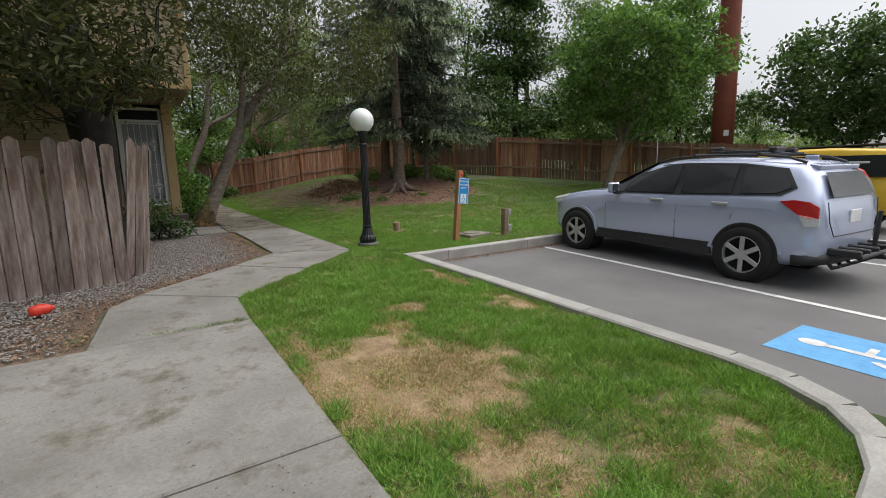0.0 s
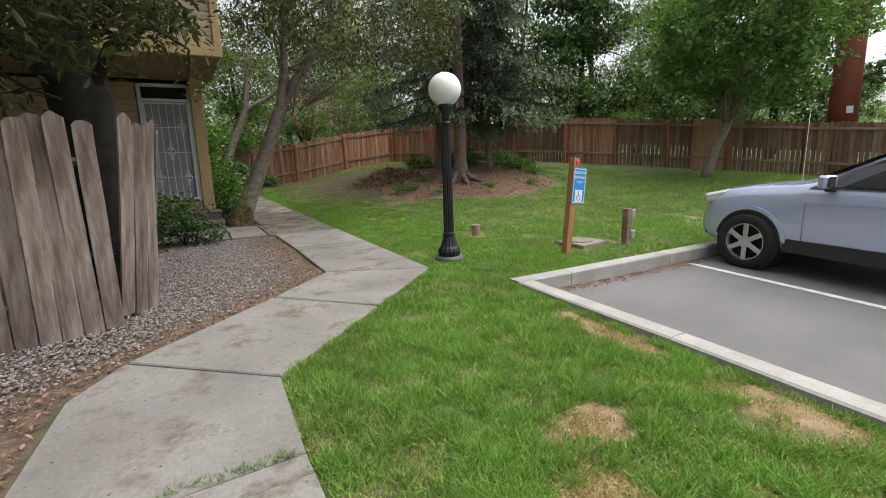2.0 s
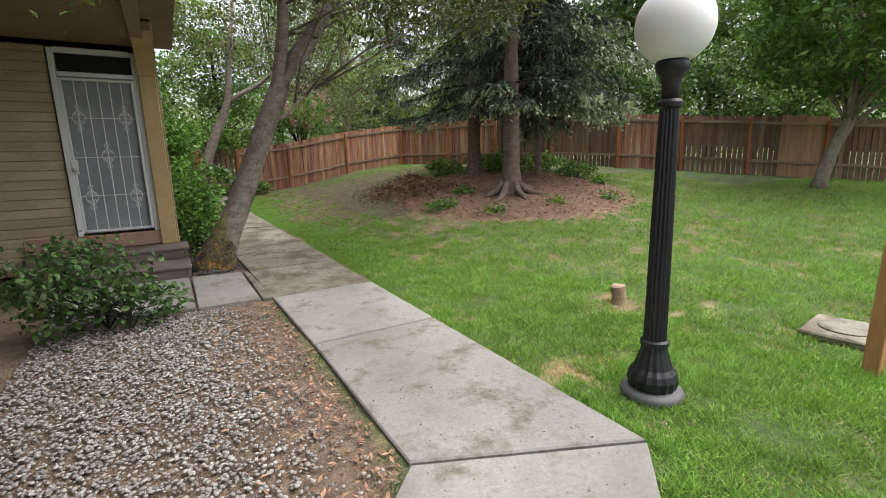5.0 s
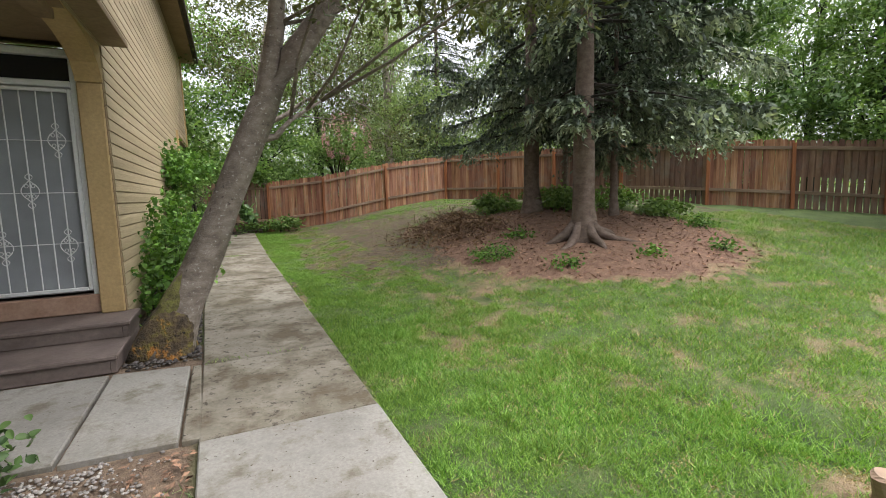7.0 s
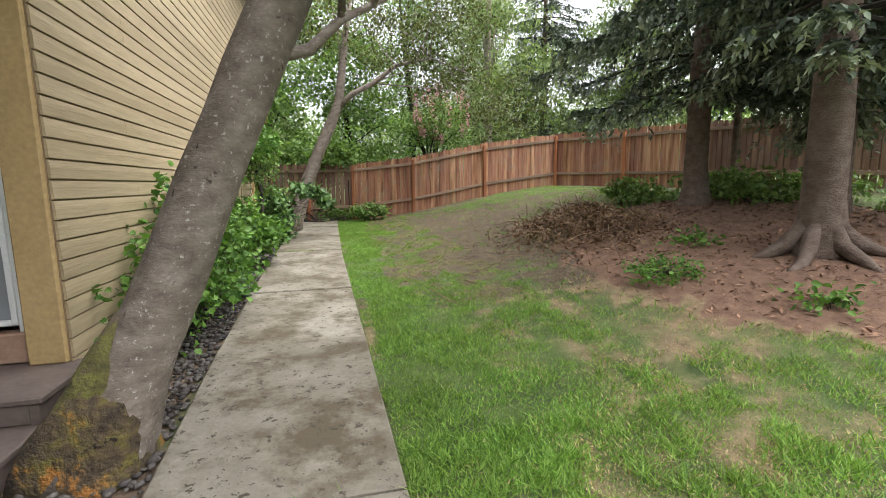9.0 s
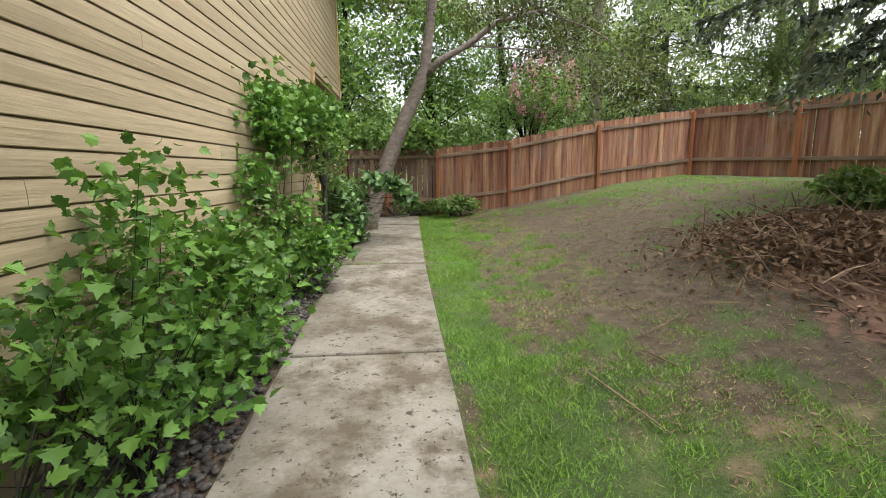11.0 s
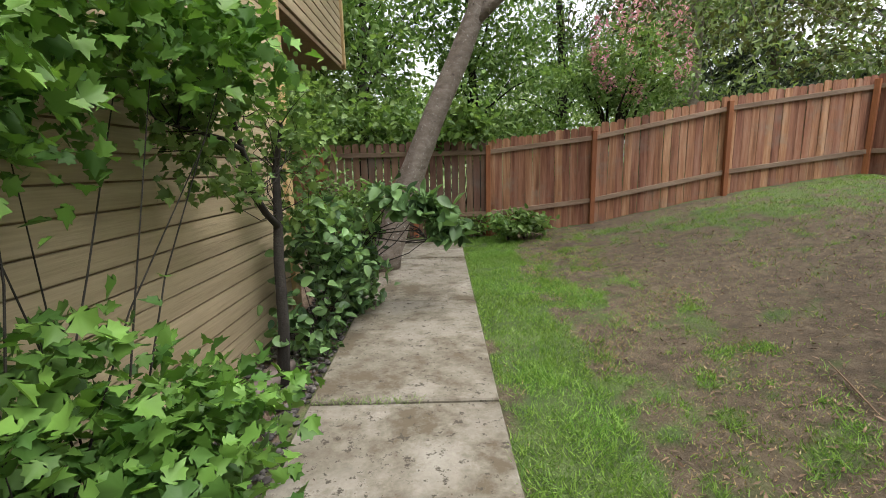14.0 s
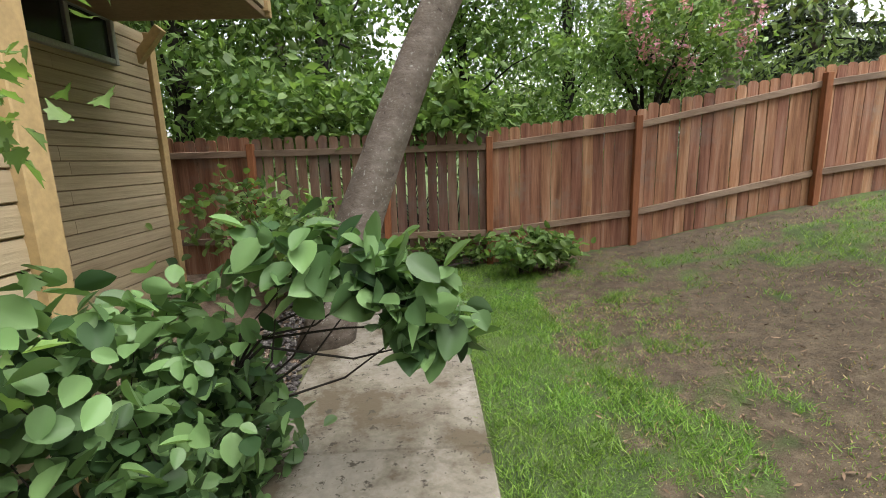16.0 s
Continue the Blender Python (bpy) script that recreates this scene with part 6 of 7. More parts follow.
tree("round_tree", "dark round-headed tree beyond the parked cars", [(25.5, 6.9, 0.2), (25.5, 6.9, 1.5), (25.6, 6.8, 2.6), (25.6, 6.8, 4.5)], [0.2, 0.15, 0.12, 0.06], M_BARKD, [((25.6, 6.8, 4.9), (3.5, 3.5, 2.4), 330, 60, 0.36, 0.22, "quad")], L_DARK, limb_n=18, limb_r=0.03)
tree("round_tree", "dark round-headed tree beyond the parked cars", [(25.8, 1.0, 0.2), (25.8, 1.0, 1.5), (25.8, 1.0, 4.5)], [0.2, 0.15, 0.06], M_BARKD, [((25.8, 1.0, 4.6), (3.5, 3.5, 2.4), 260, 60, 0.36, 0.22, "quad")], L_DARK, limb_n=18, limb_r=0.03)

# marker stake near the parked car
stake = root("marker_stake", "thin white marker rod on an orange stake", "marker", pose(11.9, 7.4, lz(11.9, 7.4)))
part("base", Acc().cbox((0, 0, 0.28), (0.06, 0.06, 0.6), None, 0.006), M_POSTW, stake, "orange wooden base")
part("rod", Acc().tube([(0, 0, 0.5), (0.02, 0, 2.1)], [0.008, 0.006], 6), M_SIGNW, stake)

# woods all round, beyond the yard
r = np.random.default_rng(91)
n = 1500
az = np.radians(r.uniform(-120, 88, n))
dist = r.uniform(40, 58, n)
top = np.interp(np.degrees(az), [-120, -20, 50, 62, 88], [9, 9, 9, 4.2, 3.6]) * np.array([0.8 + 0.45 * noise.noise((math.degrees(a_) * 0.11, 2.0, 0.0)) for a_ in az])
wc_ = np.stack([5 + np.sin(az) * dist, 15 + np.cos(az) * dist, top * r.random(n) ** 0.8], 1)
wc_[:, 2] += land(wc_[:, 0], wc_[:, 1])
v, f = leaf_quads((wc_[:, None, :] + r.normal(size=(n, 46, 3)) * np.array([0.9, 0.9, 0.6])).reshape(-1, 3), 0.5, r, droop=0.3)
thing("far_woods", fast_mesh("far_woods", v, f), L_PALE, "green woods beyond the neighbouring yards", "woods", kind="stuff")

# flowering lilac and hedge shrubs over the fence
tree("lilac_bush", "green shrub tree with pink blossom behind the fence", [(6.4, 28.4, 0.9), (6.5, 28.4, 2.2), (6.6, 28.4, 3.4)], [0.09, 0.07, 0.04], M_BARKD, [((6.6, 28.3, 3.9), (1.2, 0.9, 0.95), 70, 60, 0.25, 0.12, "quad")], L_MID, category="bush", sides=8)
r = np.random.default_rng(77)
pc = clumps(r, 60, (6.7, 27.75, 4.3), (1.05, 0.7, 0.9), 0.9)
pv, pf = leaf_quads((pc[:, None, :] + r.normal(size=(60, 26, 3)) * np.array([0.05, 0.05, 0.11])).reshape(-1, 3), 0.075, r)
bl_ob = [o for o in scene.objects if o.name.startswith("lilac_bush")][0]
part("blossom", fast_mesh("blossom", pv, pf), L_PINK, bl_ob, "pink flower spikes")


# ---- shrubs by the wall ----
def shrub(name, label, stems, crown, leaf, outline, size, seed, stem_r=0.006, bark=None, up=1.0, category="bush", share=3):
    """stems: base points; crown: rows of centre, radii, clumps, leaves a clump, spread."""
    t = root(name, label, category)
    r = np.random.default_rng(seed)
    sa = Acc()
    V, F, o = [], [], 0
    for c, rad, nc, nl, spread in crown:
        cc = clumps(r, nc, c, rad, 0.35)
        p = (cc[:, None, :] + r.normal(size=(nc, nl, 3)) * np.array([spread, spread, spread * 0.6])).reshape(-1, 3)
        v, f = leaf_shapes(p, size, r, outline, up)
        V.append(v)
        F.append(f + o)
        o += len(v)
        for q in cc[: max(3, nc // share)]:
            b0 = np.array(stems[r.integers(len(stems))])
            mid = b0 * 0.45 + q * 0.55 + r.normal(size=3) * 0.05
            sa.tube([b0, b0 * 0.75 + mid * 0.25 + np.array([0, 0, 0.1]), mid, q], [stem_r, stem_r * 0.85, stem_r * 0.6, stem_r * 0.25], 5)
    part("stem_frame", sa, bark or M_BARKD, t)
    part("leaves", fast_mesh("leaves", np.concatenate(V), np.concatenate(F)), leaf, t)
    return t


shrub("currant_bush", "low bright green lobed-leaf bush against the siding", [(1.3, 15.0, 0.3), (1.35, 15.8, 0.33)], [((1.3, 15.2, 0.85), (0.34, 0.6, 0.5), 40, 14, 0.1), ((1.32, 16.1, 1.15), (0.48, 0.8, 0.75), 120, 16, 0.12)], L_SHRUB, LOBE, 0.072, 31)
shrub("currant_bush", "bright green lobed-leaf bush beside the path", [(1.3, 17.0, 0.35), (1.35, 17.6, 0.36)], [((1.3, 17.0, 0.98), (0.38, 0.6, 0.58), 95, 16, 0.12)], L_SHRUB, LOBE, 0.075, 32)
shrub("currant_bush", "tall bright green lobed-leaf bush climbing the siding", [(1.28, 18.7, 0.4), (1.3, 19.1, 0.4)], [((1.32, 18.85, 1.12), (0.38, 0.5, 0.55), 66, 14, 0.11), ((1.72, 19.1, 1.0), (0.26, 0.3, 0.16), 18, 10, 0.09), ((1.22, 19.0, 2.5), (0.27, 0.55, 0.5), 66, 16, 0.12), ((1.4, 19.75, 2.6), (0.34, 0.5, 0.36), 58, 15, 0.12), ((1.5, 19.35, 0.98), (0.3, 0.45, 0.3), 50, 14, 0.1), ((1.13, 18.4, 1.7), (0.1, 0.35, 0.36), 24, 12, 0.09), ((1.2, 18.3, 0.8), (0.2, 0.35, 0.3), 32, 13, 0.1)], L_SHRUB, LOBE, 0.078, 33, share=14)
sap = tree("small_tree", "small bushy tree with dark mossy forked trunk", [(1.34, 20.72, 0.35), (1.36, 20.8, 0.9), (1.36, 20.83, 1.38), (1.36, 20.9, 1.7), (1.34, 20.98, 2.0), (1.37, 21.08, 2.32)], [0.05, 0.04, 0.034, 0.03, 0.024, 0.012], M_BARKD,
           [((1.42, 21.2, 2.4), (0.24, 0.4, 0.3), 40, 11, 0.13, 0.062, "lobe"), ((1.3, 20.1, 2.6), (0.2, 0.45, 0.25), 46, 10, 0.12, 0.06, "lobe"), ((1.4, 21.15, 1.95), (0.2, 0.25, 0.4), 30, 9, 0.09, 0.068, "lobe"), ((1.34, 20.2, 1.98), (0.14, 0.35, 0.16), 22, 8, 0.08, 0.062, "lobe"), ((1.32, 19.9, 2.25), (0.12, 0.2, 0.22), 24, 9, 0.1, 0.062, "lobe")], L_MID, limb_n=60, limb_r=0.0035, sides=9,
           extra=[([(1.36, 20.86, 1.62), (1.35, 20.7, 1.72), (1.36, 20.5, 1.86), (1.36, 20.45, 2.04), (1.35, 20.33, 2.29), (1.34, 20.2, 2.48), (1.33, 20.1, 2.66)], [0.026, 0.024, 0.022, 0.018, 0.014, 0.012, 0.006]), ([(1.36, 20.47, 1.95), (1.36, 20.4, 2.12), (1.35, 20.2, 2.17), (1.34, 19.94, 2.19), (1.3, 19.7, 2.22)], [0.018, 0.015, 0.012, 0.01, 0.005])])
shrub("broadleaf_bush", "bush with broad dull green leaves beside the path", [(1.42, 21.6, 0.42), (1.46, 22.2, 0.42), (1.36, 21.2, 0.42)], [((1.44, 21.65, 1.26), (0.28, 0.42, 0.46), 48, 11, 0.1), ((1.52, 22.15, 1.15), (0.32, 0.42, 0.5), 58, 12, 0.1), ((1.34, 21.1, 0.8), (0.16, 0.24, 0.25), 9, 9, 0.09), ((1.6, 22.4, 0.72), (0.24, 0.3, 0.26), 26, 11, 0.08)], L_BROAD, OVAL, 0.1, 35, 0.006, share=5)
shrub("shade_plant", "low dark leafy plants at the foot of the bush", [(1.4, 21.3, 0.42)], [((1.42, 21.5, 0.58), (0.16, 0.7, 0.14), 40, 12, 0.06)], L_DARK, OVAL, 0.055, 135, 0.004)
bough = shrub("overhanging_branch", "leafy branch with broad leaves reaching across the path", [(1.6, 22.3, 0.8), (1.7, 22.2, 1.2)], [((2.1, 22.15, 1.72), (0.22, 0.2, 0.16), 14, 8, 0.07), ((2.4, 22.2, 1.58), (0.18, 0.16, 0.14), 14, 8, 0.06), ((2.62, 22.2, 1.36), (0.16, 0.14, 0.12), 10, 7, 0.05)], L_BROAD, OVAL, 0.15, 36, 0.008, share=7)
shrub("rose_bush", "dark green rose bush beside the porch steps", [(0.3, 11.5, 0.3), (0.5, 11.4, 0.3)], [((0.1, 11.45, 0.78), (0.58, 0.45, 0.42), 95, 16, 0.1), ((0.75, 11.55, 0.5), (0.3, 0.25, 0.22), 24, 12, 0.08)], L_DARK, OVAL, 0.06, 37, 0.007)
shrub("fence_bush", "low green bush against the board fence", [(3.7, 25.9, 0.62), (4.0, 25.95, 0.66)], [((3.75, 25.95, 0.95), (0.38, 0.25, 0.26), 30, 14, 0.09), ((4.2, 25.95, 0.9), (0.3, 0.22, 0.18), 18, 12, 0.08)], L_MID, OVAL, 0.1, 38, 0.008)
shrub("fence_bush", "green bush at the path's far end", [(1.4, 25.2, 0.6), (2.2, 26.5, 0.62)], [((1.2, 25.4, 1.2), (0.5, 0.6, 0.6), 50, 14, 0.14), ((2.9, 26.55, 0.8), (0.8, 0.1, 0.18), 30, 12, 0.09), ((0.4, 25.8, 1.5), (0.6, 0.5, 0.5), 36, 12, 0.16)], L_MID, OVAL, 0.11, 39, 0.01)
shrub("climber", "green climber spilling over the board fence", [(2.9, 27.0, 0.7), (2.2, 27.1, 0.7)], [((2.85, 26.8, 2.75), (0.6, 0.22, 0.5), 56, 14, 0.13), ((1.0, 27.1, 2.7), (1.3, 0.3, 0.5), 70, 14, 0.16)], L_MID, OVAL, 0.13, 40, 0.012)
for k, (x, y, s) in enumerate(((6.35, 15.45, 0.5), (9.9, 17.6, 0.8), (11.0, 15.9, 0.6), (10.2, 18.8, 0.8), (8.9, 19.6, 0.7), (11.3, 17.6, 0.8), (10.6, 14.6, 0.28), (7.4, 16.2, 0.25), (6.9, 14.1, 0.16), (8.2, 13.7, 0.16), (9.4, 13.3, 0.14))):
    z = lz(x, y)
    if k == 0:
        shrub("ground_cover", "bright green mound of low ground cover", [(x, y, z)], [((x, y, z + 0.12), (0.46, 0.34, 0.16), 60, 14, 0.06)], L_SHRUB, OVAL, 0.045, 50)
    else:
        shrub("undergrowth", "dark green undergrowth in the mulch bed", [(x, y, z)], [((x, y, z + 0.28 * s + 0.06), (0.95 * s, 0.8 * s, 0.34 * s), int(50 * s) + 6, 14, 0.11)], L_MID if k < 6 else L_SHRUB, OVAL, 0.1 if s > 0.3 else 0.06, 50 + k, 0.006)

# brush pile
r = np.random.default_rng(5)
bp_ = Acc()
for k in range(420):
    x, y = 6.9 + r.normal() * 0.55, 18.2 + r.normal() * 0.75
    h = 0.42 * math.exp(-(((x - 6.9) / 0.8) ** 2 + ((y - 18.2) / 1.1) ** 2))
    p = np.array([x, y, lz(x, y) + 0.1 + h * r.random()])
    d_ = r.normal(size=3) * np.array([1, 1, 0.35])
    d_ = d_ / np.linalg.norm(d_) * r.uniform(0.15, 0.4)
    bp_.tube([p - d_, p + r.normal(size=3) * 0.03, p + d_], [0.006, 0.007, 0.003], 3, False)
pile = root("brush_pile", "heap of dry brown twigs and leaves", "brush pile", kind="stuff")
part("twig_heap", bp_, M_TWIG, pile)
lc = np.stack([6.9 + r.normal(size=2600) * 0.55, 18.2 + r.normal(size=2600) * 0.75, np.zeros(2600)], 1)
lc[:, 2] = land(lc[:, 0], lc[:, 1]) + 0.1 + r.random(2600) * 0.42 * np.exp(-(((lc[:, 0] - 6.9) / 0.8) ** 2 + ((lc[:, 1] - 18.2) / 1.1) ** 2))
v, f = leaf_quads(lc, 0.085, r)
part("dry_leaves", fast_mesh("dry_leaves", v, f), leafmat("dry_leaf", (0.11, 0.06, 0.035), (0.26, 0.17, 0.10), 0.8, 0.1), pile)
tw = Acc()
for k in range(9):
    x, y, an, L = r.uniform(3.6, 7), r.uniform(14.5, 21.5), r.uniform(0, 6.28), r.uniform(0.15, 0.45)
    q = [(x + math.cos(an) * L * s, y + math.sin(an) * L * s, lz(x + math.cos(an) * L * s, y + math.sin(an) * L * s) + 0.03) for s in (-1, -0.2, 0.4, 1)]
    tw.tube(q, [0.004, 0.007, 0.006, 0.003], 5)
thing("fallen_twigs", tw.mesh("fallen_twigs"), M_TWIG, "fallen twigs scattered on the grass", "twigs", kind="stuff")


# ---- scattered stones, chips and grass ----
def stones(name, label, pts, sizes, mat, r):
    """Many small faceted stones in one mesh."""
    phi = (1 + 5 ** 0.5) / 2
    ico = unit(np.array([(-1, phi, 0), (1, phi, 0), (-1, -phi, 0), (1, -phi, 0), (0, -1, phi), (0, 1, phi), (0, -1, -phi), (0, 1, -phi), (phi, 0, -1), (phi, 0, 1), (-phi, 0, -1), (-phi, 0, 1)]))
    tri = np.array([(0, 11, 5), (0, 5, 1), (0, 1, 7), (0, 7, 10), (0, 10, 11), (1, 5, 9), (5, 11, 4), (11, 10, 2), (10, 7, 6), (7, 1, 8), (3, 9, 4), (3, 4, 2), (3, 2, 6), (3, 6, 8), (3, 8, 9), (4, 9, 5), (2, 4, 11), (6, 2, 10), (8, 6, 7), (9, 8, 1)])
    n = len(pts)
    an = r.uniform(0, 6.28, n)
    sx, sy, sz = sizes * r.uniform(0.7, 1.4, n), sizes * r.uniform(0.7, 1.2, n), sizes * r.uniform(0.4, 0.75, n)
    jit = r.uniform(0.75, 1.2, (n, 12, 1))
    p = ico[None] * jit * np.stack([sx, sy, sz], 1)[:, None, :]
    c, s = np.cos(an)[:, None], np.sin(an)[:, None]
    q = np.stack([p[..., 0] * c - p[..., 1] * s, p[..., 0] * s + p[..., 1] * c, p[..., 2]], -1) + pts[:, None, :]
    f = (np.arange(n) * 12)[:, None, None] + tri[None]
    return thing(name, fast_mesh(name, q.reshape(-1, 3), f.reshape(-1, 3), True), mat, label, "gravel", kind="stuff")


r = np.random.default_rng(12)
n = 52000
x, y = r.uniform(-2.2, 1.85, n), r.uniform(4.8, 13.3, n)
e = path_edge(y, PATH_L)
gap = e - x
keep = (gap > 0.12) & (r.random(n) < np.clip((gap - 0.1) / 0.8, 0.04, 1)) & (y < 13.2) & ~((y > 11.65) & (x > -0.35)) & ((x > -0.25) | (y < 7.5) | (x > -0.25))
x, y = x[keep], y[keep]
stones("gravel", "grey river gravel bed beside the path", np.stack([x, y, land(x, y) + 0.0 + r.random(len(x)) * 0.012], 1), r.uniform(0.007, 0.017, len(x)), M_PEB, r)
n = 6500
x, y = r.uniform(1.02, 1.8, n), r.uniform(13.3, 26, n)
keep = (x < path_edge(y, PATH_L) - 0.02) & ~((np.hypot(x - 1.42, y - 13.73) < 0.26)) & ~((x < 1.1) & (y < 14.6))
x, y = x[keep], y[keep]
stones("gravel", "dark mixed pebbles along the house wall", np.stack([x, y, land(x, y) + r.random(len(x)) * 0.012], 1), r.uniform(0.012, 0.032, len(x)), surf("dark_gravel", [(0.3, (0.034, 0.029, 0.027)), (0.7, (0.1, 0.088, 0.084))], 20, 0.85, fine=90, bump=0.3, island=(0.3, 1.9), hue=0.03), r)
for k, (x, y, s) in enumerate(((1.28, 18.6, 0.1), (1.35, 17.6, 0.08), (1.55, 14.0, 0.09), (1.3, 14.6, 0.08), (1.62, 17.2, 0.06))):
    a_ = Acc()
    a_.lathe((0, 0, 0), [(0.4 * s, -0.4 * s), (0.9 * s, -0.2 * s), (s, 0.1 * s), (0.8 * s, 0.4 * s), (0.3 * s, 0.55 * s)], 12)
    a_.v = [tuple(np.array(v) * (1 + 0.25 * noise.noise((v[0] * 9 + k, v[1] * 9, v[2] * 9)))) for v in a_.v]
    thing("rock", a_.mesh("rock", True), M_PEB, "smooth tan garden rock among the pebbles", "rock", "garden rocks", m=pose(x, y, lz(x, y) + 0.02, 0, 0, 40 * k))

log = Acc().tube([(1.2, 20.26, 0.52), (1.23, 20.5, 0.535), (1.27, 20.75, 0.535), (1.3, 20.98, 0.53)], [0.07, 0.08, 0.078, 0.07], 14, wob=0.3)
thing("rotting_log", log.mesh("rotting_log", True), M_STEP, "short dark rotting log against the house wall", "log")

# bark chips on the mulch bed
n = 5200
x, y = 8.5 + r.uniform(-2.7, 2.7, n), 15.9 + r.uniform(-3.3, 3.3, n)
keep = ((x - 8.5) / 2.6) ** 2 + ((y - 15.9) / 3.2) ** 2 < 1.12
x, y = x[keep], y[keep]
rbm = ((x - 8.5) / 2.6) ** 2 + ((y - 15.9) / 3.2) ** 2
v, f = leaf_quads(np.stack([x, y, land(x, y) + 0.015 + 0.10 * smooth01((1.2 - rbm) / 0.8)], 1), 0.075, r, up=2.5, wide=0.35)
thing("bark_mulch", fast_mesh("bark_mulch", v, f), M_CHIP, "red-brown bark chips and needles under the spruces", "mulch", kind="stuff")
# bits of bark, straw and leaf on the worn yard
n = 9000
x, y = r.uniform(3.2, 10.5, n), r.uniform(15.5, 26.3, n)
keep = (dryness(x, y) > 0.3) & (((x - 8.5) / 2.6) ** 2 + ((y - 15.9) / 3.2) ** 2 > 1.1)
x, y = x[keep], y[keep]
v, f = leaf_quads(np.stack([x, y, land(x, y) + 0.016], 1), 0.05, r, up=3, wide=0.28)
thing("yard_litter", fast_mesh("yard_litter", v, f), M_TWIG, "dry bits of bark and leaf on the worn yard", "litter", kind="stuff")
# litter on the gravel's edge
n = 1300
y = r.uniform(4.8, 11.6, n)
x = path_edge(y, PATH_L) - np.abs(r.normal(size=n)) * 0.28 - 0.02
v, f = leaf_quads(np.stack([x, y, land(x, y) + 0.012], 1), 0.05, r, up=3, wide=0.4)
thing("leaf_litter", fast_mesh("leaf_litter", v, f), M_CHIP, "brown leaf litter along the path's edge", "litter", kind="stuff")


def blades(name, label, x, y, h, mat, r, w=0.0045):
    n = len(x)
    z = land(x, y) - 0.005
    an = r.uniform(0, 6.28, n)
    lx, ly = r.normal(size=n) * 0.7 * h, r.normal(size=n) * 0.7 * h
    ca, sa_ = np.cos(an) * w, np.sin(an) * w
    b0 = np.stack([x - ca, y - sa_, z], 1)
    b1 = np.stack([x + ca, y + sa_, z], 1)
    tp = np.stack([x + lx, y + ly, z + h * 0.92], 1)
    V = np.stack([b0, b1, tp], 1).reshape(-1, 3)
    F = np.arange(n * 3).reshape(-1, 3)
    return thing(name, fast_mesh(name, V, F), mat, label, "grass", kind="stuff")


def lawn_points(n, x0, x1, y0, y1, r):
    x, y = r.uniform(x0, x1, n), r.uniform(y0, y1, n)
    ok = (x > path_edge(y, PATH_R) + 0.01) & ((y > 6.66) | (x < np.interp(y, [0.3, 0.5, 0.65, 0.88, 1.2, 1.6, 6.6], [1.0, 2.6, 2.95, 3.24, 3.4, 3.47, 3.55]))) & (y < 26.5) & (y > 0.3)
    x, y = x[ok], y[ok]
    gi = np.clip(((x + 3.0) / 0.125).round().astype(int), 0, 136)
    gj = np.clip(((y + 1.5) / 0.125).round().astype(int), 0, 232)
    ox, oy = int(np.searchsorted(gx, -3.0 - 1e-6)), int(np.searchsorted(gy, -1.5 - 1e-6))
    return x, y, dry[(gj + oy) * nx + gi + ox]


zones = [(280000, 0.8, 3.7, 0.3, 6.7, 0.047), (210000, 1.9, 5.2, 6.66, 13.5, 0.042), (150000, 2.8, 5.0, 13.5, 26.5, 0.036), (120000, 5.2, 10.0, 6.7, 14.0, 0.045), (70000, 5.0, 10.5, 14.0, 26.4, 0.045), (60000, 10.0, 14.0, 6.7, 16.0, 0.055), (50000, 14.0, 20.0, 6.7, 13.0, 0.06)]
TUFT = r.random((256, 256))
gxx, gyy, ghh, sxx, syy, shh = [], [], [], [], [], []
for n, x0, x1, y0, y1, h in zones:
    x, y, d_ = lawn_points(n, x0, x1, y0, y1, r)
    u = r.random(len(x))
    ci, cj = x / 0.13, y / 0.13
    i0, j0 = np.floor(ci).astype(int), np.floor(cj).astype(int)
    fi, fj = smooth01(ci - i0), smooth01(cj - j0)
    tg = lambda a_, b_: TUFT[a_ % 256, b_ % 256]
    tuft = (tg(i0, j0) * (1 - fi) + tg(i0 + 1, j0) * fi) * (1 - fj) + (tg(i0, j0 + 1) * (1 - fi) + tg(i0 + 1, j0 + 1) * fi) * fj
    d_ = np.clip(d_ + 0.42 * (0.48 - tuft), 0, 1.6)
    g_ = u > np.maximum(np.clip((d_ - 0.08) * 1.7, 0, np.where(y > 12, 0.84, 0.95)), 0.2 * smooth01((y - 8.5) / 3) * smooth01((x - 3.4) / 0.8))
    hh_ = h * r.uniform(0.6, 1.35, len(x)) * np.clip(1.15 - 0.6 * d_, 0.4, 1.2) * (0.55 + 0.95 * tuft)
    gxx.append(x[g_]); gyy.append(y[g_]); ghh.append(hh_[g_])
    s_ = (~g_) & (d_ < 1.15) & (r.random(len(x)) < np.where(y < 7, 1.0, np.where(y < 15, 0.65, 0.25)))
    sxx.append(x[s_]); syy.append(y[s_]); shh.append(hh_[s_] * 0.6)
blades("grass", "lush green lawn grass blades", np.concatenate(gxx), np.concatenate(gyy), np.concatenate(ghh), L_GRASS, r)
blades("dry_grass", "straw-coloured dead grass on worn patches", np.concatenate(sxx), np.concatenate(syy), np.concatenate(shh), L_STRAW, r, 0.005)
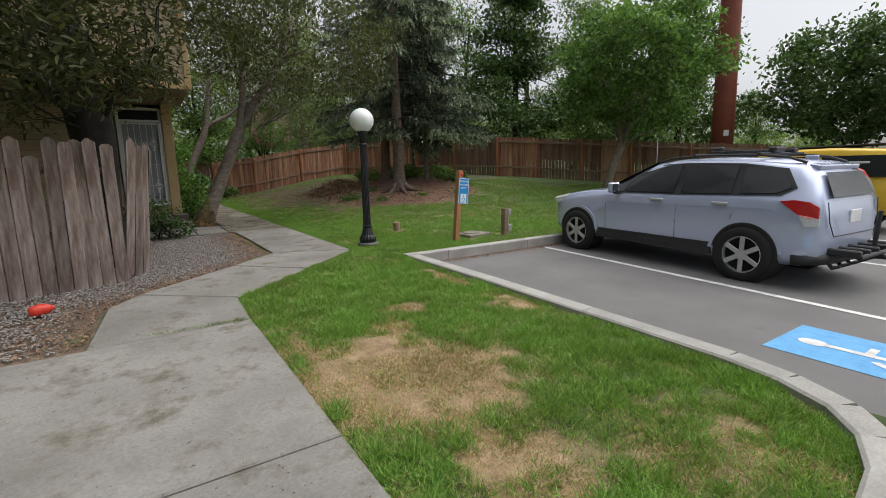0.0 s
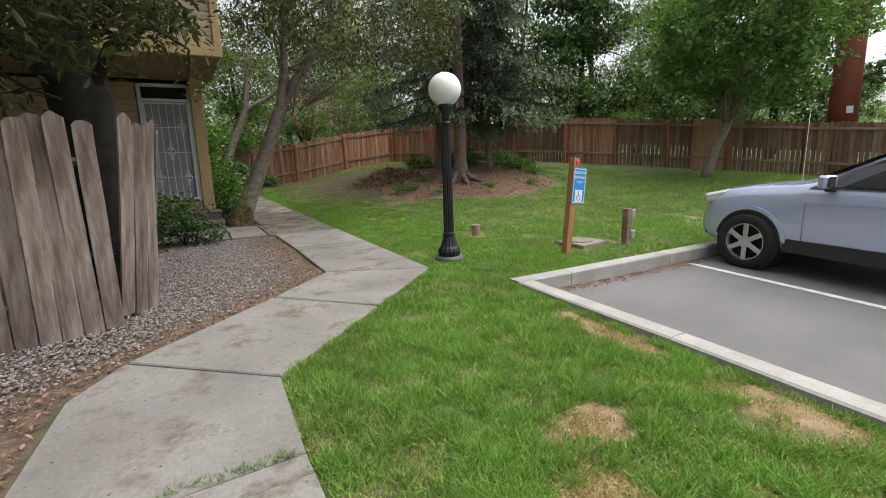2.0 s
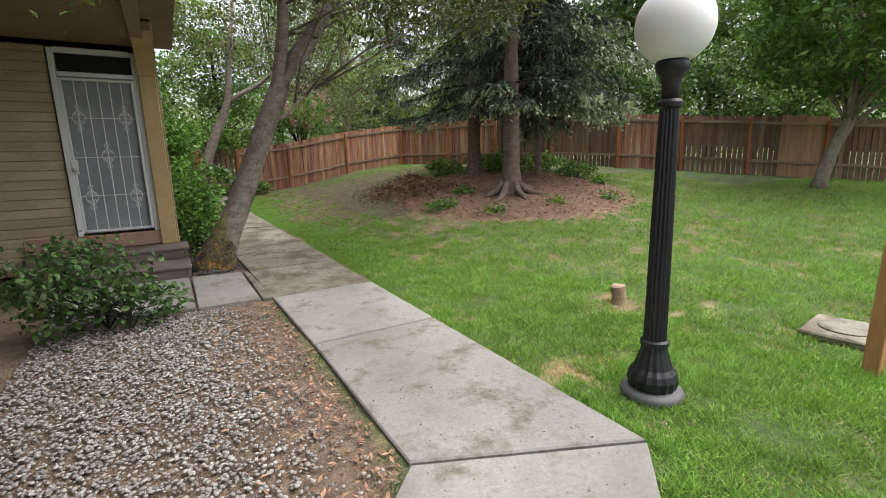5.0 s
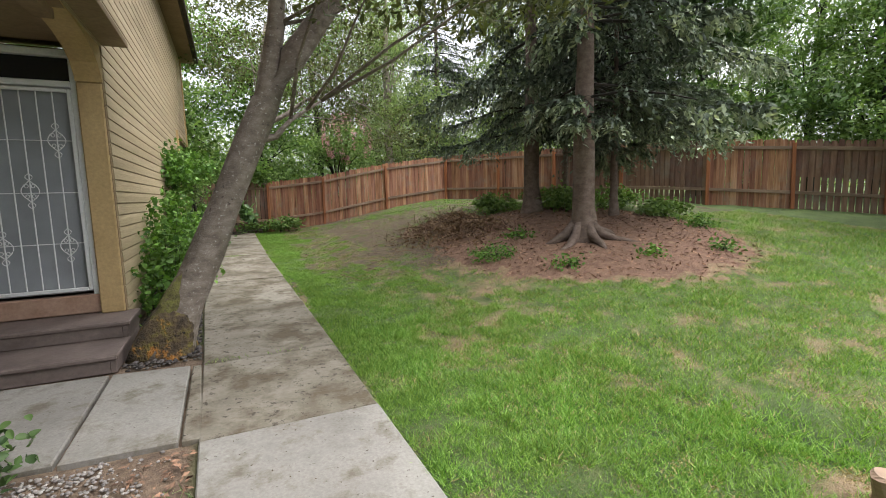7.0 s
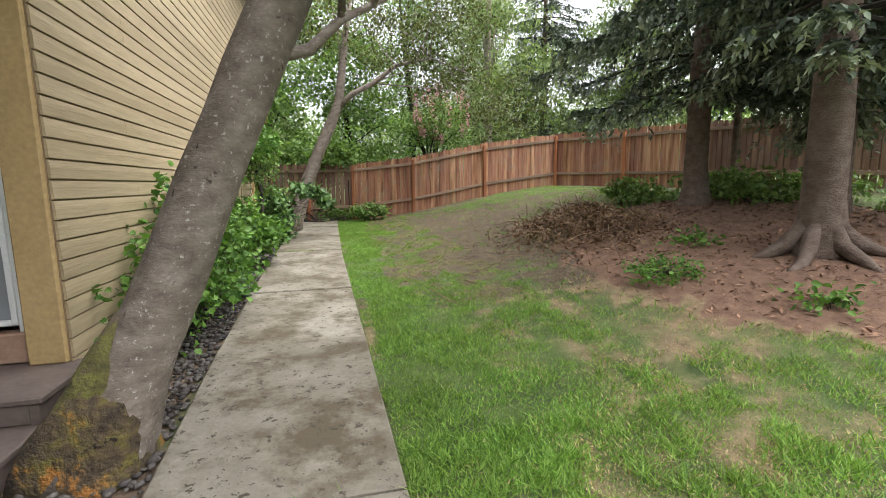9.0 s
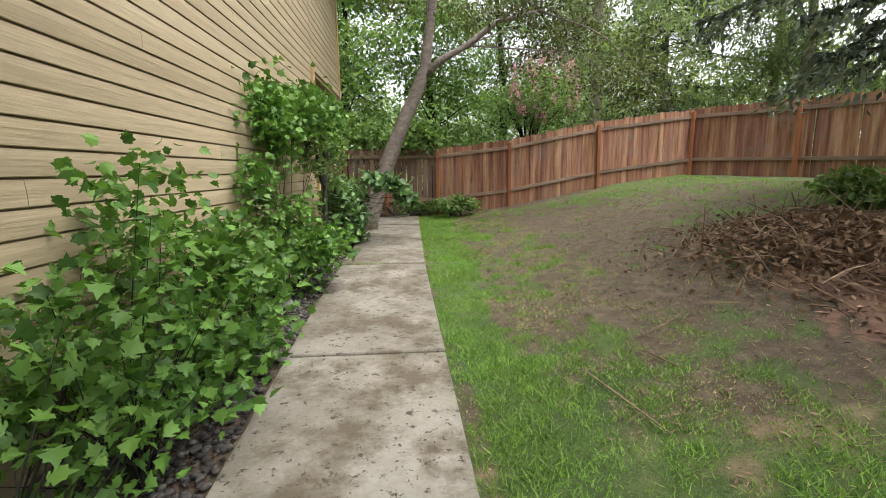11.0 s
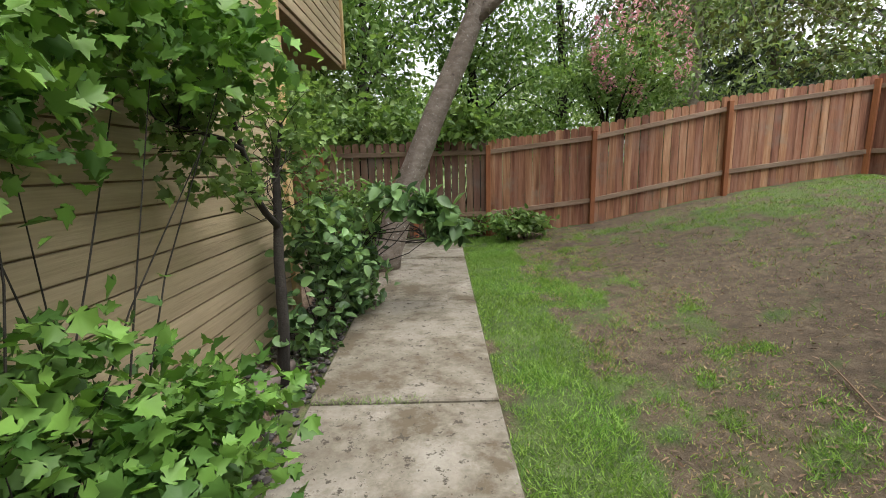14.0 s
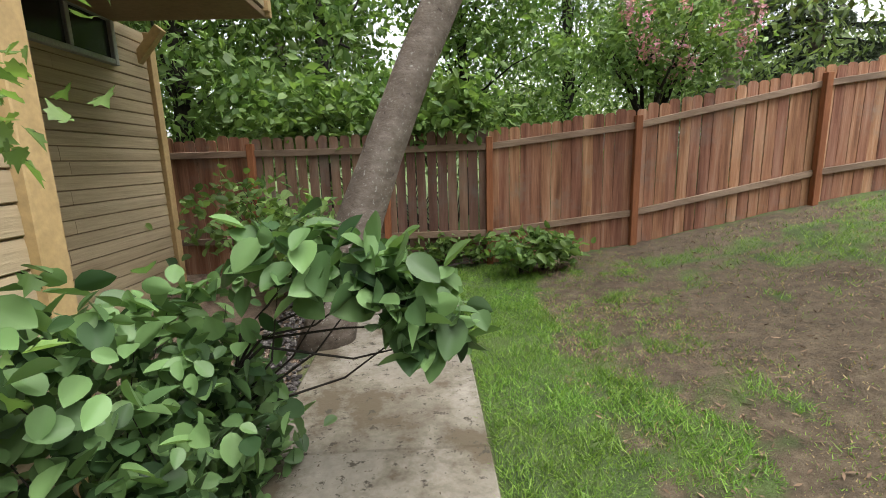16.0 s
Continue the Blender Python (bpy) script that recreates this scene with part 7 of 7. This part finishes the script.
# weeds along the path and at the gravel's edge
y = r.uniform(4.9, 11.6, 1500)
x = path_edge(y, PATH_L) - np.abs(r.normal(size=1500)) * 0.12
k_ = np.array([noise.noise((0, b * 1.3, 3)) > 0.1 for b in y])
blades("weeds", "yellow-green weeds along the gravel's edge", x[k_], y[k_], r.uniform(0.02, 0.05, int(k_.sum())), L_PALE, r)

jy = np.concatenate([np.full(260, 4.7) + r.normal(size=260) * 0.02, np.full(240, 20.43) + r.normal(size=240) * 0.02, np.full(90, 13.11) + r.normal(size=90) * 0.015])
jx = np.concatenate([0.8 - np.abs(r.normal(size=260)) * 0.55, 1.6 + r.random(240) * 0.75, 1.8 + r.random(90) * 0.9])
jk = np.array([noise.noise((a * 3.1, b * 0.7, 8)) > -0.12 for a, b in zip(jx, jy)])
wt = blades("joint_weeds", "thin weeds and moss in the path's joints", jx[jk], jy[jk], r.uniform(0.03, 0.05, int(jk.sum())), L_PALE, r, 0.004)
wt.location.z = 0.03

# crumbs of bark and leaf on the slabs, litter against the kerb
n = 1500
y = np.concatenate([r.uniform(0.4, 4.4, 500), r.uniform(7, 26, 1000)])
x = path_edge(y, PATH_L) + (path_edge(y, PATH_R) - path_edge(y, PATH_L)) * r.random(n)
x[:500] = np.where(r.random(500) < 0.6, 0.15 + r.normal(size=500) * 0.35, r.uniform(-1.5, 0.78, 500))
ok = (x < path_edge(y, PATH_R) - 0.03) & (x > path_edge(y, PATH_L) + 0.03)
x, y = x[ok], y[ok]
v, f = leaf_quads(np.stack([x, y, base(y) + 0.037], 1), 0.016, r, up=4, wide=0.5)
thing("path_crumbs", fast_mesh("path_crumbs", v, f), M_DEBRIS, "dark crumbs of bark and leaf on the concrete", "litter", kind="stuff")
n = 1800
x = np.concatenate([r.uniform(3.8, 7.0, 1300), 3.78 + np.abs(r.normal(size=500)) * 0.06])
y = np.concatenate([6.44 - np.abs(r.normal(size=1300)) * 0.1, r.uniform(2, 6.4, 500)])
v, f = leaf_quads(np.stack([x, y, lot(y) + 0.008], 1), 0.035, r, up=3, wide=0.4)
thing("leaf_litter", fast_mesh("leaf_litter", v, f), M_CHIP, "brown leaf litter swept against the kerb", "litter", kind="stuff")
